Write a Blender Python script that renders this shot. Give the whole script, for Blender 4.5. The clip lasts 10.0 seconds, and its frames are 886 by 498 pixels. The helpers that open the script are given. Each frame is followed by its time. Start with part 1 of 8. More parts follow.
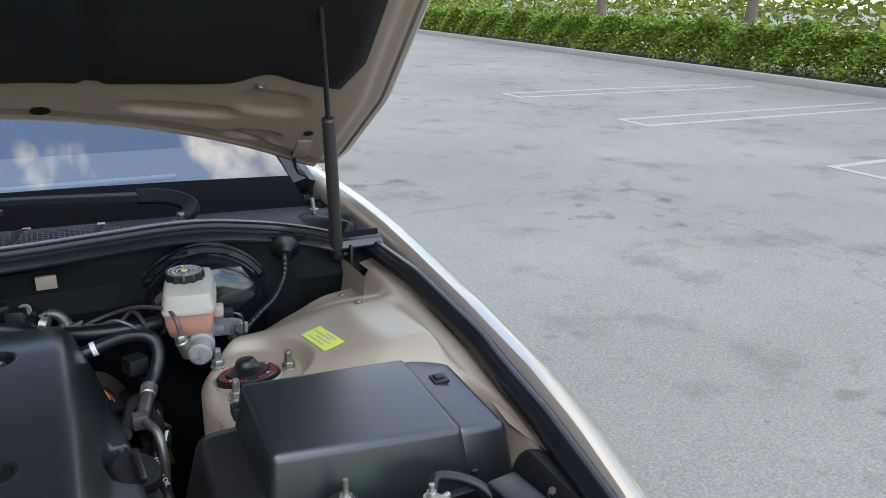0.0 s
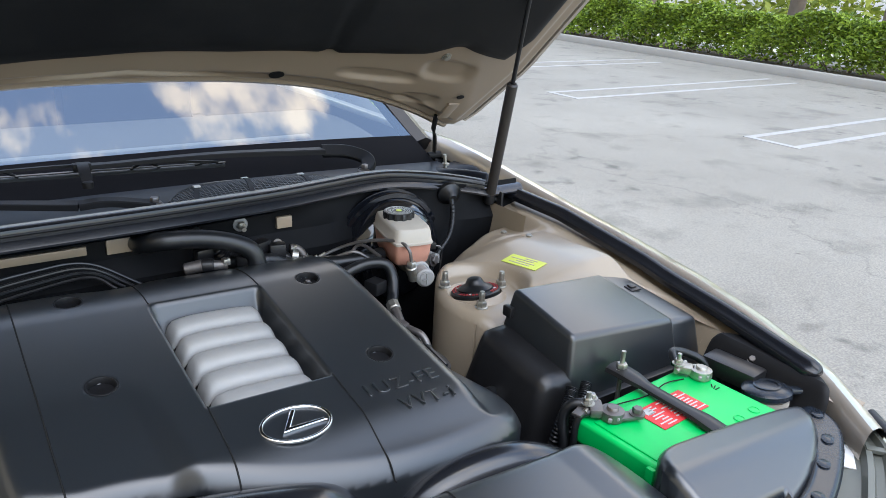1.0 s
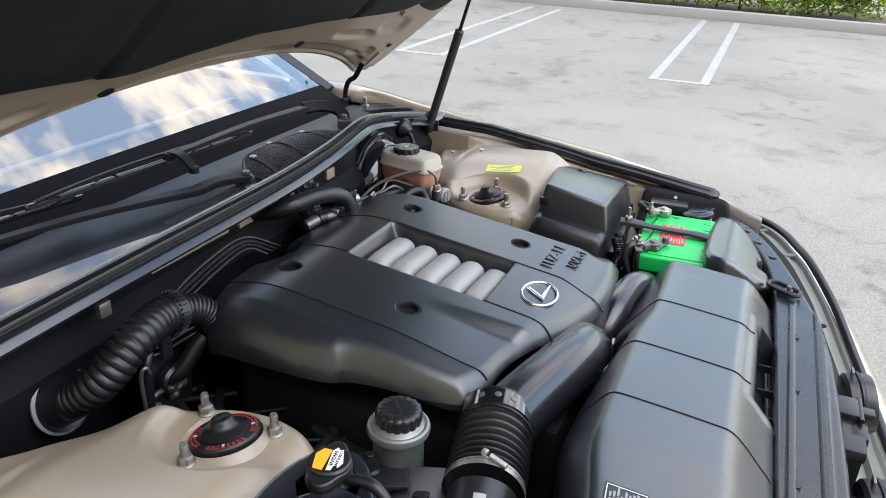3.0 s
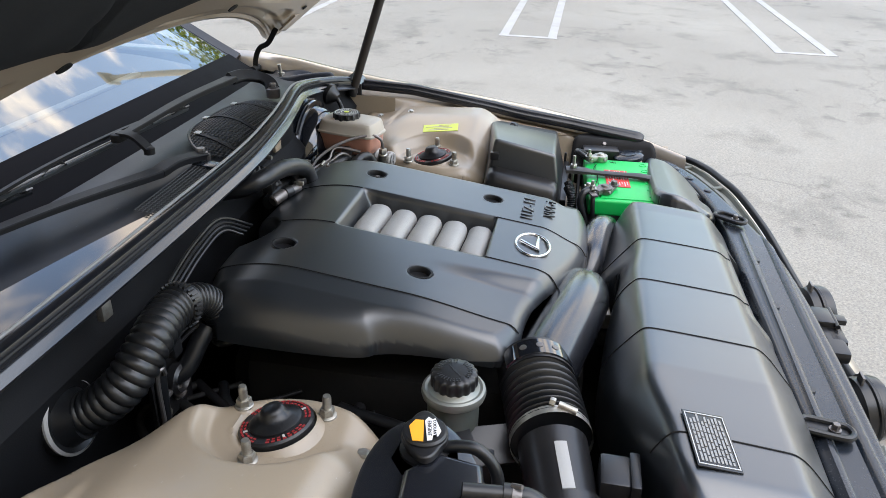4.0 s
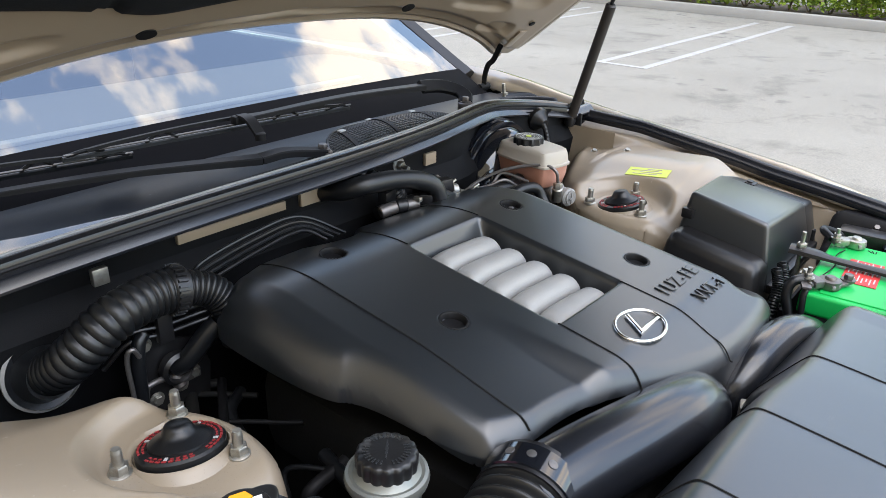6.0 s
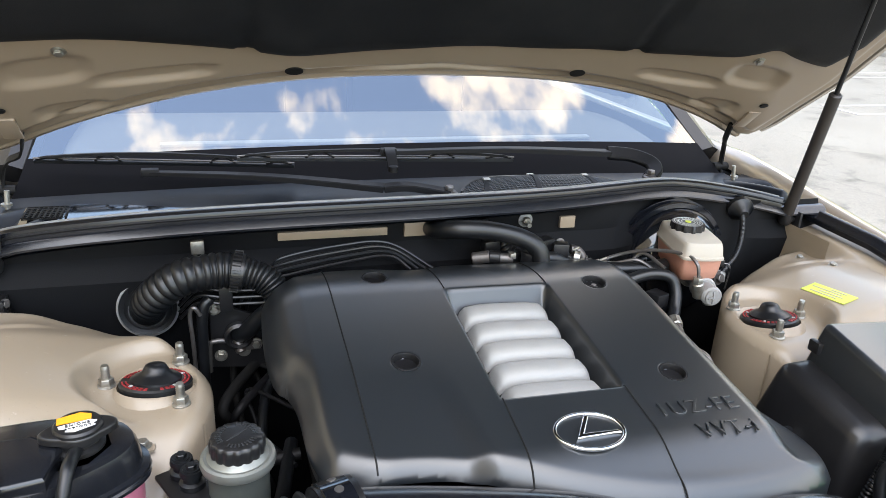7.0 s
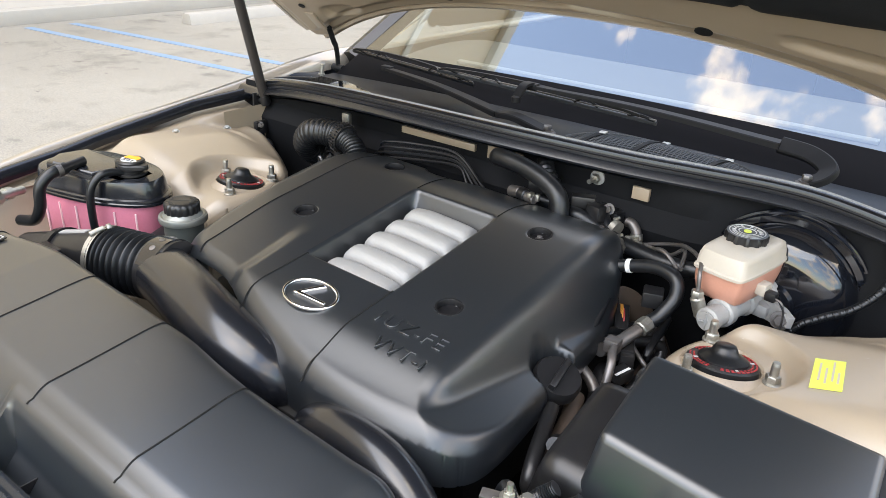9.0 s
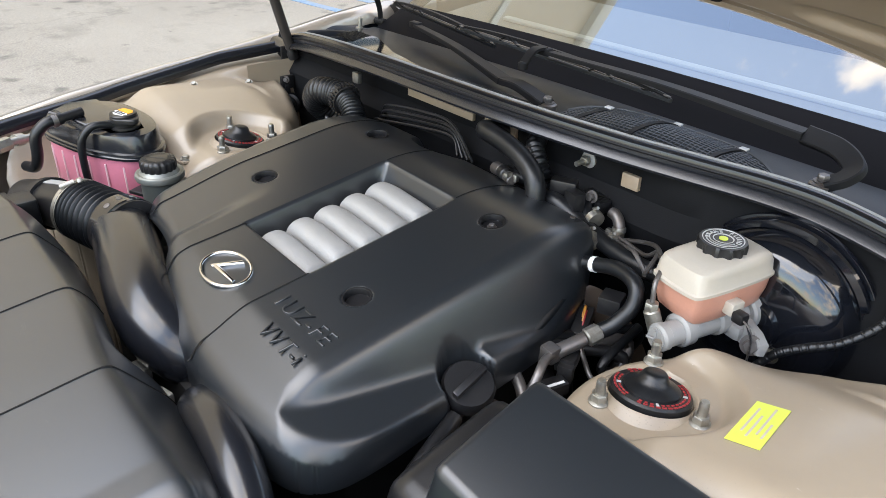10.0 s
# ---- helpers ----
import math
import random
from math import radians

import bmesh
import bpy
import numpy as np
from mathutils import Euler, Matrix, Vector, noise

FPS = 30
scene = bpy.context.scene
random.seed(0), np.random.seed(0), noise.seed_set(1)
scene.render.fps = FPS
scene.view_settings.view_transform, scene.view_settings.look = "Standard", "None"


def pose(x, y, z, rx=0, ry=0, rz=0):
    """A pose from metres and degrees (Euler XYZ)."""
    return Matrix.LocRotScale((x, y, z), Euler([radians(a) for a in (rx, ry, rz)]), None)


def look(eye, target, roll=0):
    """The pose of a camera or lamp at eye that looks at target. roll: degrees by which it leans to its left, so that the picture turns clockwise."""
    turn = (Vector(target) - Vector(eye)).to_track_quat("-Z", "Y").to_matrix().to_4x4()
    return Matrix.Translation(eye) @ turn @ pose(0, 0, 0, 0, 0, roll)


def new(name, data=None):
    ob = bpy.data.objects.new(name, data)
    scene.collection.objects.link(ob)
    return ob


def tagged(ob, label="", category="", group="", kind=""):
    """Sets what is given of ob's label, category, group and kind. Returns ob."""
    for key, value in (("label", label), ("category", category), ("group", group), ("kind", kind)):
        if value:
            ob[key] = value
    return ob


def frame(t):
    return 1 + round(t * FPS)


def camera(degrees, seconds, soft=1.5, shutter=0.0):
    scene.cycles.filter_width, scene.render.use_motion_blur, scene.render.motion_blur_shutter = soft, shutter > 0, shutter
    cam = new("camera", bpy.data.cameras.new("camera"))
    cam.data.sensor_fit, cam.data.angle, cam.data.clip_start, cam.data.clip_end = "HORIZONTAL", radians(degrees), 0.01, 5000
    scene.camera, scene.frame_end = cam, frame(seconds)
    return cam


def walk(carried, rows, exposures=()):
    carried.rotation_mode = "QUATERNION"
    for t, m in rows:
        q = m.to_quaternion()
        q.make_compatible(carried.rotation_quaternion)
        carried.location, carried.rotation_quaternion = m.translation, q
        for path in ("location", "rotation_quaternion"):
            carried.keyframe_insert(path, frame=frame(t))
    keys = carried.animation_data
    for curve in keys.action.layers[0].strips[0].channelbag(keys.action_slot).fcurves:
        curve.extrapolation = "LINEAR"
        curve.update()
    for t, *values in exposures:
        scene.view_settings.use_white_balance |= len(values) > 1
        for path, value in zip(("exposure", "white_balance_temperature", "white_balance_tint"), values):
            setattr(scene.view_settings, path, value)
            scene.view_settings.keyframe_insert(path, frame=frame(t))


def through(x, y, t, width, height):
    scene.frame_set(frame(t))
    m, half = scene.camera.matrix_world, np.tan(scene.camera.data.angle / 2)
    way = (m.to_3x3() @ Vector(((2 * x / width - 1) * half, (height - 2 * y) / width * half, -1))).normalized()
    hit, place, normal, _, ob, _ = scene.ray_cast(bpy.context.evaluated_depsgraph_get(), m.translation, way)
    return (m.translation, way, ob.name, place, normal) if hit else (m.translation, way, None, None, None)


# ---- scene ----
cam = camera(62.0, 10.0, soft=0.5)
PATH = [
    (0, (0.277, -0.983, 1.394), (1.162, 0.691, 0.751), 1.3),
    (0.3, (0.142, -0.973, 1.406), (1.088, 0.652, 0.724), 3.2),
    (0.5, (0.01, -0.957, 1.377), (0.989, 0.651, 0.7), 2.0),
    (0.7, (-0.138, -0.929, 1.410), (0.919, 0.616, 0.707), 4.5),
    (1, (-0.3, -0.956, 1.404), (0.806, 0.556, 0.703), 3.1),
    (1.2, (-0.438, -0.983, 1.418), (0.730, 0.475, 0.704), 4.1),
    (1.5, (-0.61, -1.031, 1.445), (0.627, 0.367, 0.727), 3.5),
    (1.7, (-0.738, -1.017, 1.453), (0.557, 0.321, 0.723), 3.9),
    (2, (-0.9, -0.978, 1.463), (0.479, 0.266, 0.72), 3.1),
    (2.2, (-0.943, -0.909, 1.463), (0.498, 0.251, 0.703), 2.9),
    (3.3, (-1.118, -0.416, 1.479), (0.608, 0.097, 0.608), 1.8),
    (3.5, (-1.148, -0.362, 1.479), (0.596, 0.036, 0.586), 1.9),
    (3.8, (-1.142, -0.314, 1.471), (0.611, -0.019, 0.554), 2.1),
    (4, (-1.118, -0.303, 1.452), (0.639, -0.002, 0.545), 1.7),
    (4.5, (-1.012, -0.283, 1.392), (0.76, 0.026, 0.518), 1.0),
    (4.7, (-0.971, -0.273, 1.379), (0.792, 0.069, 0.498), 0.8),
    (5, (-0.921, -0.269, 1.34), (0.834, 0.158, 0.48), 1.1),
    (5.2, (-0.882, -0.295, 1.326), (0.847, 0.232, 0.471), 1.4),
    (6.3, (-0.724, -0.697, 1.374), (0.486, 0.692, 0.595), 1.6),
    (6.5, (-0.664, -0.761, 1.384), (0.387, 0.762, 0.627), 2.0),
    (6.7, (-0.560, -0.814, 1.386), (0.307, 0.829, 0.644), 2.0),
    (7, (-0.382, -0.891, 1.392), (0.184, 0.883, 0.664), 3.0),
    (7.2, (-0.300, -0.955, 1.393), (0.062, 0.869, 0.657), 2.9),
    (7.5, (-0.161, -1.038, 1.396), (-0.103, 0.808, 0.628), 3.3),
    (7.8, (0.030, -1.078, 1.396), (-0.237, 0.749, 0.629), 2.4),
    (8, (0.155, -1.033, 1.384), (-0.283, 0.754, 0.599), 3.0),
    (8.2, (0.292, -1.005, 1.378), (-0.316, 0.736, 0.605), 2.9),
    (8.5, (0.445, -0.959, 1.397), (-0.353, 0.683, 0.58), 2.9),
    (8.8, (0.582, -0.908, 1.368), (-0.385, 0.642, 0.555), 3.4),
    (9, (0.662, -0.853, 1.381), (-0.419, 0.598, 0.528), 2.7),
    (9.2, (0.713, -0.787, 1.376), (-0.454, 0.588, 0.511), 2.7),
    (9.5, (0.752, -0.655, 1.389), (-0.53, 0.575, 0.47), 1.8),
    (9.7, (0.769, -0.605, 1.384), (-0.539, 0.590, 0.455), 2.1),
    (10, (0.796, -0.592, 1.395), (-0.507, 0.561, 0.409), 1.7),
]
EXPOSURES = [(0, 1.28, 5850, 6.5), (0.5, 1.65, 5900, 7.5), (1.2, 1.65, 6000, 8.5), (2.0, 1.73, 6120, 9), (3.5, 1.75, 6330, 9.5), (5.0, 1.70, 6230, 9.5),
             (6.5, 1.97, 6380, 9.5), (7.0, 2.16, 6420, 9), (8.5, 2.25, 6740, 9), (10, 2.11, 6480, 9)]
walk(cam, [(t, look(eye, target, roll)) for t, eye, target, roll in PATH], EXPOSURES)

# ---- world and light ----
SUN_EL, SUN_AZ = 58.0, 200.0
world = bpy.data.worlds.new("sky")
scene.world = world
world.use_nodes = True
wn, wl = world.node_tree.nodes, world.node_tree.links
wn.clear()
w_out = wn.new("ShaderNodeOutputWorld")
w_bg = wn.new("ShaderNodeBackground")
w_sky = wn.new("ShaderNodeTexSky")
w_sky.sky_type = "NISHITA"
w_sky.sun_disc = False
w_sky.sun_elevation = radians(SUN_EL)
w_sky.sun_rotation = radians(SUN_AZ)
w_sky.dust_density = 0.8
w_sky.air_density = 1.5
w_sky.ozone_density = 2.4
w_tc = wn.new("ShaderNodeTexCoord")
w_map = wn.new("ShaderNodeMapping")
w_map.inputs["Scale"].default_value = (2.5, 2.2, 3.2)
w_map.inputs["Location"].default_value = (0.7, 0.2, 0.4)
w_noise = wn.new("ShaderNodeTexNoise")
w_noise.inputs["Scale"].default_value = 2.4
w_noise.inputs["Detail"].default_value = 7.0
w_noise.inputs["Roughness"].default_value = 0.58
w_ramp = wn.new("ShaderNodeValToRGB")
w_ramp.color_ramp.elements[0].position = 0.52
w_ramp.color_ramp.elements[0].color = (0.065, 0.065, 0.065, 1)
w_ramp.color_ramp.elements[1].position = 0.64
w_mix = wn.new("ShaderNodeMix")
w_mix.data_type = "RGBA"
w_mix.inputs[7].default_value = (8.6, 7.3, 6.0, 1.0)
wl.new(w_tc.outputs["Generated"], w_map.inputs["Vector"])
wl.new(w_map.outputs["Vector"], w_noise.inputs["Vector"])
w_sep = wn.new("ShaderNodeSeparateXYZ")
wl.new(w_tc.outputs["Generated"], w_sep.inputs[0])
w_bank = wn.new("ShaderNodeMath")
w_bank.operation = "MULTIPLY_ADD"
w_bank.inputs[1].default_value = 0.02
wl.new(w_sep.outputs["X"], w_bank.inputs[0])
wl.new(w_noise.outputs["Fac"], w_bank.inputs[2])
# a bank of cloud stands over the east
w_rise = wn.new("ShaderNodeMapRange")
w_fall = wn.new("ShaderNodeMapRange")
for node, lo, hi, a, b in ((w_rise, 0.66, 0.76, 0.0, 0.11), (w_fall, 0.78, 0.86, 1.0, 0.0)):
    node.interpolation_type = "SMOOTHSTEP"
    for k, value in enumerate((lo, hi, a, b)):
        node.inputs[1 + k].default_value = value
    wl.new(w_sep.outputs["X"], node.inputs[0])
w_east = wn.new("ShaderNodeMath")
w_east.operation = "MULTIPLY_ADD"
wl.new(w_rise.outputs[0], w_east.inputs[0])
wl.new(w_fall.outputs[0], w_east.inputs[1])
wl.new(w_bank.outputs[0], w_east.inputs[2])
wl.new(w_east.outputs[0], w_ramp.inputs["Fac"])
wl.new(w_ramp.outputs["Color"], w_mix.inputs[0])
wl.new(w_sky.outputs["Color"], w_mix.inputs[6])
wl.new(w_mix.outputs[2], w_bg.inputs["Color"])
w_bg.inputs["Strength"].default_value = 0.15
wl.new(w_bg.outputs["Background"], w_out.inputs["Surface"])

sun_data = bpy.data.lights.new("sun", "SUN")
sun_data.energy = 0.80
sun_data.angle = radians(75)
sun_data.color = (1.0, 0.95, 0.88)
sun = new("sun", sun_data)
sun.matrix_world = look((0, 0, 30), Vector((0, 0, 30)) - Vector((
    math.sin(radians(SUN_AZ)) * math.cos(radians(SUN_EL)),
    math.cos(radians(SUN_AZ)) * math.cos(radians(SUN_EL)), math.sin(radians(SUN_EL)))))


# ---- materials ----
def material(name, color, rough=0.5, metal=0.0, vary=0.15, scale=30.0, fine=300.0, bump=0.0, coat=0.0, spec=0.5,
             dirt=None, dirt_amount=0.0, rough_vary=0.12, coat_rough=0.06):
    m = bpy.data.materials.new(name)
    m.use_nodes = True
    n, l = m.node_tree.nodes, m.node_tree.links
    b = n["Principled BSDF"]
    tc = n.new("ShaderNodeTexCoord")
    big = n.new("ShaderNodeTexNoise")
    big.inputs["Scale"].default_value = scale
    big.inputs["Detail"].default_value = 5.0
    small = n.new("ShaderNodeTexNoise")
    small.inputs["Scale"].default_value = fine
    small.inputs["Detail"].default_value = 3.0
    l.new(tc.outputs["Object"], big.inputs["Vector"])
    l.new(tc.outputs["Object"], small.inputs["Vector"])
    mix = n.new("ShaderNodeMix")
    mix.data_type = "RGBA"
    lo = [max(0.0, c * (1 - vary)) for c in color[:3]]
    hi = [min(1.0, c * (1 + vary)) for c in color[:3]]
    mix.inputs[6].default_value = (*lo, 1)
    mix.inputs[7].default_value = (*hi, 1)
    add = n.new("ShaderNodeMath")
    add.operation = "MULTIPLY_ADD"
    add.inputs[1].default_value = 0.6
    l.new(big.outputs["Fac"], add.inputs[0])
    half = n.new("ShaderNodeMath")
    half.operation = "MULTIPLY"
    half.inputs[1].default_value = 0.4
    l.new(small.outputs["Fac"], half.inputs[0])
    l.new(half.outputs[0], add.inputs[2])
    l.new(add.outputs[0], mix.inputs[0])
    out = mix.outputs[2]
    if dirt:
        dn = n.new("ShaderNodeTexNoise")
        dn.inputs["Scale"].default_value = scale * 0.45
        dn.inputs["Detail"].default_value = 8.0
        dn.inputs["Roughness"].default_value = 0.7
        l.new(tc.outputs["Object"], dn.inputs["Vector"])
        dr = n.new("ShaderNodeValToRGB")
        dr.color_ramp.elements[0].position = 0.48
        dr.color_ramp.elements[1].position = 0.75
        dr.color_ramp.elements[1].color = (dirt_amount, dirt_amount, dirt_amount, 1)
        l.new(dn.outputs["Fac"], dr.inputs["Fac"])
        dm = n.new("ShaderNodeMix")
        dm.data_type = "RGBA"
        dm.inputs[7].default_value = (*dirt, 1)
        l.new(dr.outputs["Color"], dm.inputs[0])
        l.new(out, dm.inputs[6])
        out = dm.outputs[2]
    l.new(out, b.inputs["Base Color"])
    rr = n.new("ShaderNodeMapRange")
    rr.inputs["To Min"].default_value = max(0.02, rough - rough_vary)
    rr.inputs["To Max"].default_value = min(1.0, rough + rough_vary)
    l.new(add.outputs[0], rr.inputs["Value"])
    l.new(rr.outputs[0], b.inputs["Roughness"])
    b.inputs["Metallic"].default_value = metal
    b.inputs["Coat Weight"].default_value = coat
    b.inputs["Coat Roughness"].default_value = coat_rough
    b.inputs["Specular IOR Level"].default_value = spec
    if bump:
        bp = n.new("ShaderNodeBump")
        bp.inputs["Strength"].default_value = bump
        bp.inputs["Distance"].default_value = 0.001
        l.new(small.outputs["Fac"], bp.inputs["Height"])
        l.new(bp.outputs["Normal"], b.inputs["Normal"])
    return m


M_COVER = material("satin_black_plastic", (0.0108, 0.0130, 0.0158), 0.33, vary=0.08, scale=9, fine=900, bump=0.004, spec=0.8, rough_vary=0.05, coat=0.45, coat_rough=0.32, dirt=(0.018, 0.020, 0.022), dirt_amount=0.2)
M_AIRBOX = material("grey_black_plastic", (0.0095, 0.0124, 0.0160), 0.32, vary=0.07, scale=6, fine=900, bump=0.004, spec=1.0, rough_vary=0.05, coat=0.6, coat_rough=0.30, dirt=(0.030, 0.032, 0.033), dirt_amount=0.25)
M_BLACK = material("black_plastic", (0.010, 0.010, 0.011), 0.34, vary=0.12, scale=25, fine=700, bump=0.04, rough_vary=0.08, dirt=(0.035, 0.034, 0.032), dirt_amount=0.25)
M_RUBBER = material("black_rubber", (0.0058, 0.0066, 0.0080), 0.36, vary=0.3, scale=50, fine=600, bump=0.12, dirt=(0.03, 0.03, 0.03), dirt_amount=0.25)
M_SEAL = material("rubber_seal", (0.008, 0.009, 0.012), 0.24, vary=0.2, scale=14, fine=250, bump=0.015, rough_vary=0.05, dirt=(0.03, 0.03, 0.034), dirt_amount=0.25)
M_DARK = material("dirty_black_metal", (0.006, 0.006, 0.006), 0.7, vary=0.4, scale=25, fine=300, bump=0.3, spec=0.3, dirt=(0.018, 0.016, 0.013), dirt_amount=0.5)
M_INSUL = material("insulation_felt", (0.0065, 0.0072, 0.0085), 0.72, vary=0.35, scale=8, fine=900, bump=0.35, spec=0.3, dirt=(0.03, 0.03, 0.03), dirt_amount=0.4)
M_TAN = material("champagne_paint", (0.295, 0.242, 0.176), 0.44, metal=0.0, vary=0.08, scale=10, fine=1200, coat=0.5, dirt=(0.24, 0.19, 0.14), dirt_amount=0.35)
M_BODY = material("champagne_clearcoat", (0.42, 0.37, 0.31), 0.30, metal=0.55, vary=0.05, scale=6, fine=1500, coat=1.0, rough_vary=0.04)
M_UNDERHOOD = material("underhood_paint", (0.29, 0.23, 0.165), 0.36, vary=0.10, scale=6, fine=1000, coat=0.25, dirt=(0.26, 0.20, 0.14), dirt_amount=0.4)
M_ALU = material("cast_aluminium", (0.31, 0.307, 0.297), 0.60, metal=0.25, vary=0.14, scale=45, fine=1100, bump=0.30, dirt=(0.35, 0.34, 0.32), dirt_amount=0.4)
M_ZINC = material("zinc_steel", (0.42, 0.41, 0.37), 0.42, metal=0.9, vary=0.25, scale=90, fine=900, bump=0.2, dirt=(0.16, 0.12, 0.08), dirt_amount=0.6)
M_CHROME = material("chrome", (0.80, 0.80, 0.81), 0.13, metal=1.0, vary=0.03, rough_vary=0.03)
M_STEEL = material("dark_steel", (0.18, 0.17, 0.165), 0.45, metal=0.8, vary=0.25, scale=60, dirt=(0.12, 0.08, 0.05), dirt_amount=0.5)
M_GREEN = material("green_plastic", (0.012, 0.48, 0.095), 0.38, vary=0.10, scale=30, dirt=(0.02, 0.35, 0.08), dirt_amount=0.4)
M_RED = material("red_print", (0.55, 0.035, 0.035), 0.45, vary=0.1)
M_WHITE = material("white_print", (0.75, 0.75, 0.74), 0.5, vary=0.06)
M_YELLOW = material("yellow_sticker", (0.60, 0.68, 0.09), 0.45, vary=0.06, scale=40)
M_ORANGE = material("orange_sticker", (0.86, 0.38, 0.02), 0.45, vary=0.05)
M_PINK = material("pink_coolant_tank", (0.56, 0.185, 0.25), 0.35, vary=0.15, scale=14, spec=0.5, dirt=(0.42, 0.12, 0.18), dirt_amount=0.4)
M_CREAM = material("milky_plastic", (0.43, 0.39, 0.33), 0.42, vary=0.08, scale=30, dirt=(0.50, 0.42, 0.33), dirt_amount=0.4)
M_FLUID = material("fluid_filled_plastic", (0.50, 0.25, 0.18), 0.36, vary=0.15, scale=20)
M_FRIT = material("black_glass_band", (0.005, 0.005, 0.006), 0.6, vary=0.3, scale=15, spec=0.03)
M_COWL = material("weathered_cowl_plastic", (0.006, 0.008, 0.012), 0.38, vary=0.4, scale=12, fine=400, bump=0.03, rough_vary=0.10, spec=0.22, dirt=(0.04, 0.052, 0.068), dirt_amount=0.2)
M_GLOSS = material("gloss_black_paint", (0.006, 0.007, 0.010), 0.10, vary=0.2, scale=10, fine=900, spec=0.6, coat=0.6, rough_vary=0.03)
M_GREY = material("grey_housing", (0.33, 0.33, 0.32), 0.45, vary=0.12, scale=30, dirt=(0.2, 0.18, 0.15), dirt_amount=0.4)
M_LENS = material("lamp_lens", (0.22, 0.22, 0.22), 0.12, vary=0.05, coat=0.5)
M_EDGE = material("dusty_rubber_edge", (0.50, 0.50, 0.49), 0.4, vary=0.2, scale=30, fine=300)
M_LIP = material("semi_gloss_black", (0.009, 0.010, 0.013), 0.25, vary=0.15, scale=12, fine=250, bump=0.01, rough_vary=0.05, coat=0.5, coat_rough=0.16)
M_CAN = material("grey_green_paint", (0.060, 0.068, 0.062), 0.4, vary=0.15, scale=30, dirt=(0.09, 0.08, 0.07), dirt_amount=0.6)
M_EDGE2 = material("grille_plastic", (0.030, 0.032, 0.034), 0.34, vary=0.3, scale=40)
M_LID = material("plated_lid", (0.22, 0.228, 0.208), 0.42, metal=0.6, vary=0.15, scale=40, fine=700, dirt=(0.30, 0.29, 0.26), dirt_amount=0.5)
M_WALL = material("firewall_insulation", (0.0058, 0.0061, 0.0070), 0.68, vary=0.35, scale=12, fine=600, bump=0.25, spec=0.12)
M_NAVY = material("blue_black_paint", (0.012, 0.016, 0.023), 0.26, vary=0.3, scale=14, fine=300, bump=0.02, dirt=(0.07, 0.07, 0.07), dirt_amount=0.35)
M_PALE = material("pale_grey_green_housing", (0.125, 0.132, 0.115), 0.42, vary=0.12, scale=25, dirt=(0.11, 0.105, 0.09), dirt_amount=0.5)
M_DIMRED = material("dull_red_print", (0.30, 0.028, 0.030), 0.5, vary=0.25, scale=90)
M_DIMWHITE = material("dull_white_print", (0.46, 0.46, 0.45), 0.5, vary=0.15, scale=90)
M_RIB = material("pale_pink_rib", (0.74, 0.50, 0.52), 0.4, vary=0.1, scale=40)
M_MATTE = material("matte_black", (0.007, 0.007, 0.008), 0.55, vary=0.3, scale=30, fine=400, bump=0.1, spec=0.25)
M_STRUT = material("strut_tube", (0.045, 0.040, 0.037), 0.42, metal=0.2, vary=0.2, scale=40, rough_vary=0.06)
M_RINGDARK = material("dull_grey_ring", (0.24, 0.24, 0.235), 0.5, vary=0.2, scale=60)
M_BROWN = material("scorched_shield", (0.085, 0.062, 0.046), 0.55, metal=0.3, vary=0.3, scale=30, fine=500, bump=0.15, dirt=(0.05, 0.035, 0.025), dirt_amount=0.6)
M_AMBER = material("amber_wire", (0.55, 0.24, 0.04), 0.45, vary=0.1)
M_TYRE = material("tyre_rubber", (0.02, 0.02, 0.02), 0.8, vary=0.2)
M_DASH = material("pale_dashboard_vinyl", (0.24, 0.23, 0.21), 0.6, vary=0.06, scale=8, fine=900, bump=0.2)
M_CABIN = material("dark_cabin_trim", (0.03, 0.026, 0.022), 0.7, vary=0.2)
M_LINE = material("worn_white_paint", (0.355, 0.345, 0.325), 0.8, vary=0.22, scale=5, fine=90, dirt=(0.265, 0.250, 0.222), dirt_amount=1.0)
M_BLUE = material("worn_blue_paint", (0.155, 0.235, 0.34), 0.8, vary=0.2, scale=6, fine=120, dirt=(0.27, 0.265, 0.255), dirt_amount=0.9)
M_CONC = material("concrete", (0.34, 0.32, 0.285), 0.85, vary=0.15, scale=3, fine=90, bump=0.6, dirt=(0.30, 0.28, 0.25), dirt_amount=0.6)
M_BARK = material("bark", (0.17, 0.13, 0.10), 0.9, vary=0.4, scale=8, fine=60, bump=1.0)
M_STUCCO = material("tan_stucco", (0.62, 0.50, 0.34), 0.9, vary=0.06, scale=2, fine=120, bump=0.5)
M_TRIM = material("pale_trim", (0.72, 0.68, 0.58), 0.8, vary=0.06, scale=2)
M_SHOPGLASS = material("shop_glass", (0.03, 0.04, 0.045), 0.08, vary=0.1, rough_vary=0.02)
M_SOIL = material("mulch", (0.10, 0.07, 0.05), 0.95, vary=0.5, scale=10, fine=60, bump=1.0)


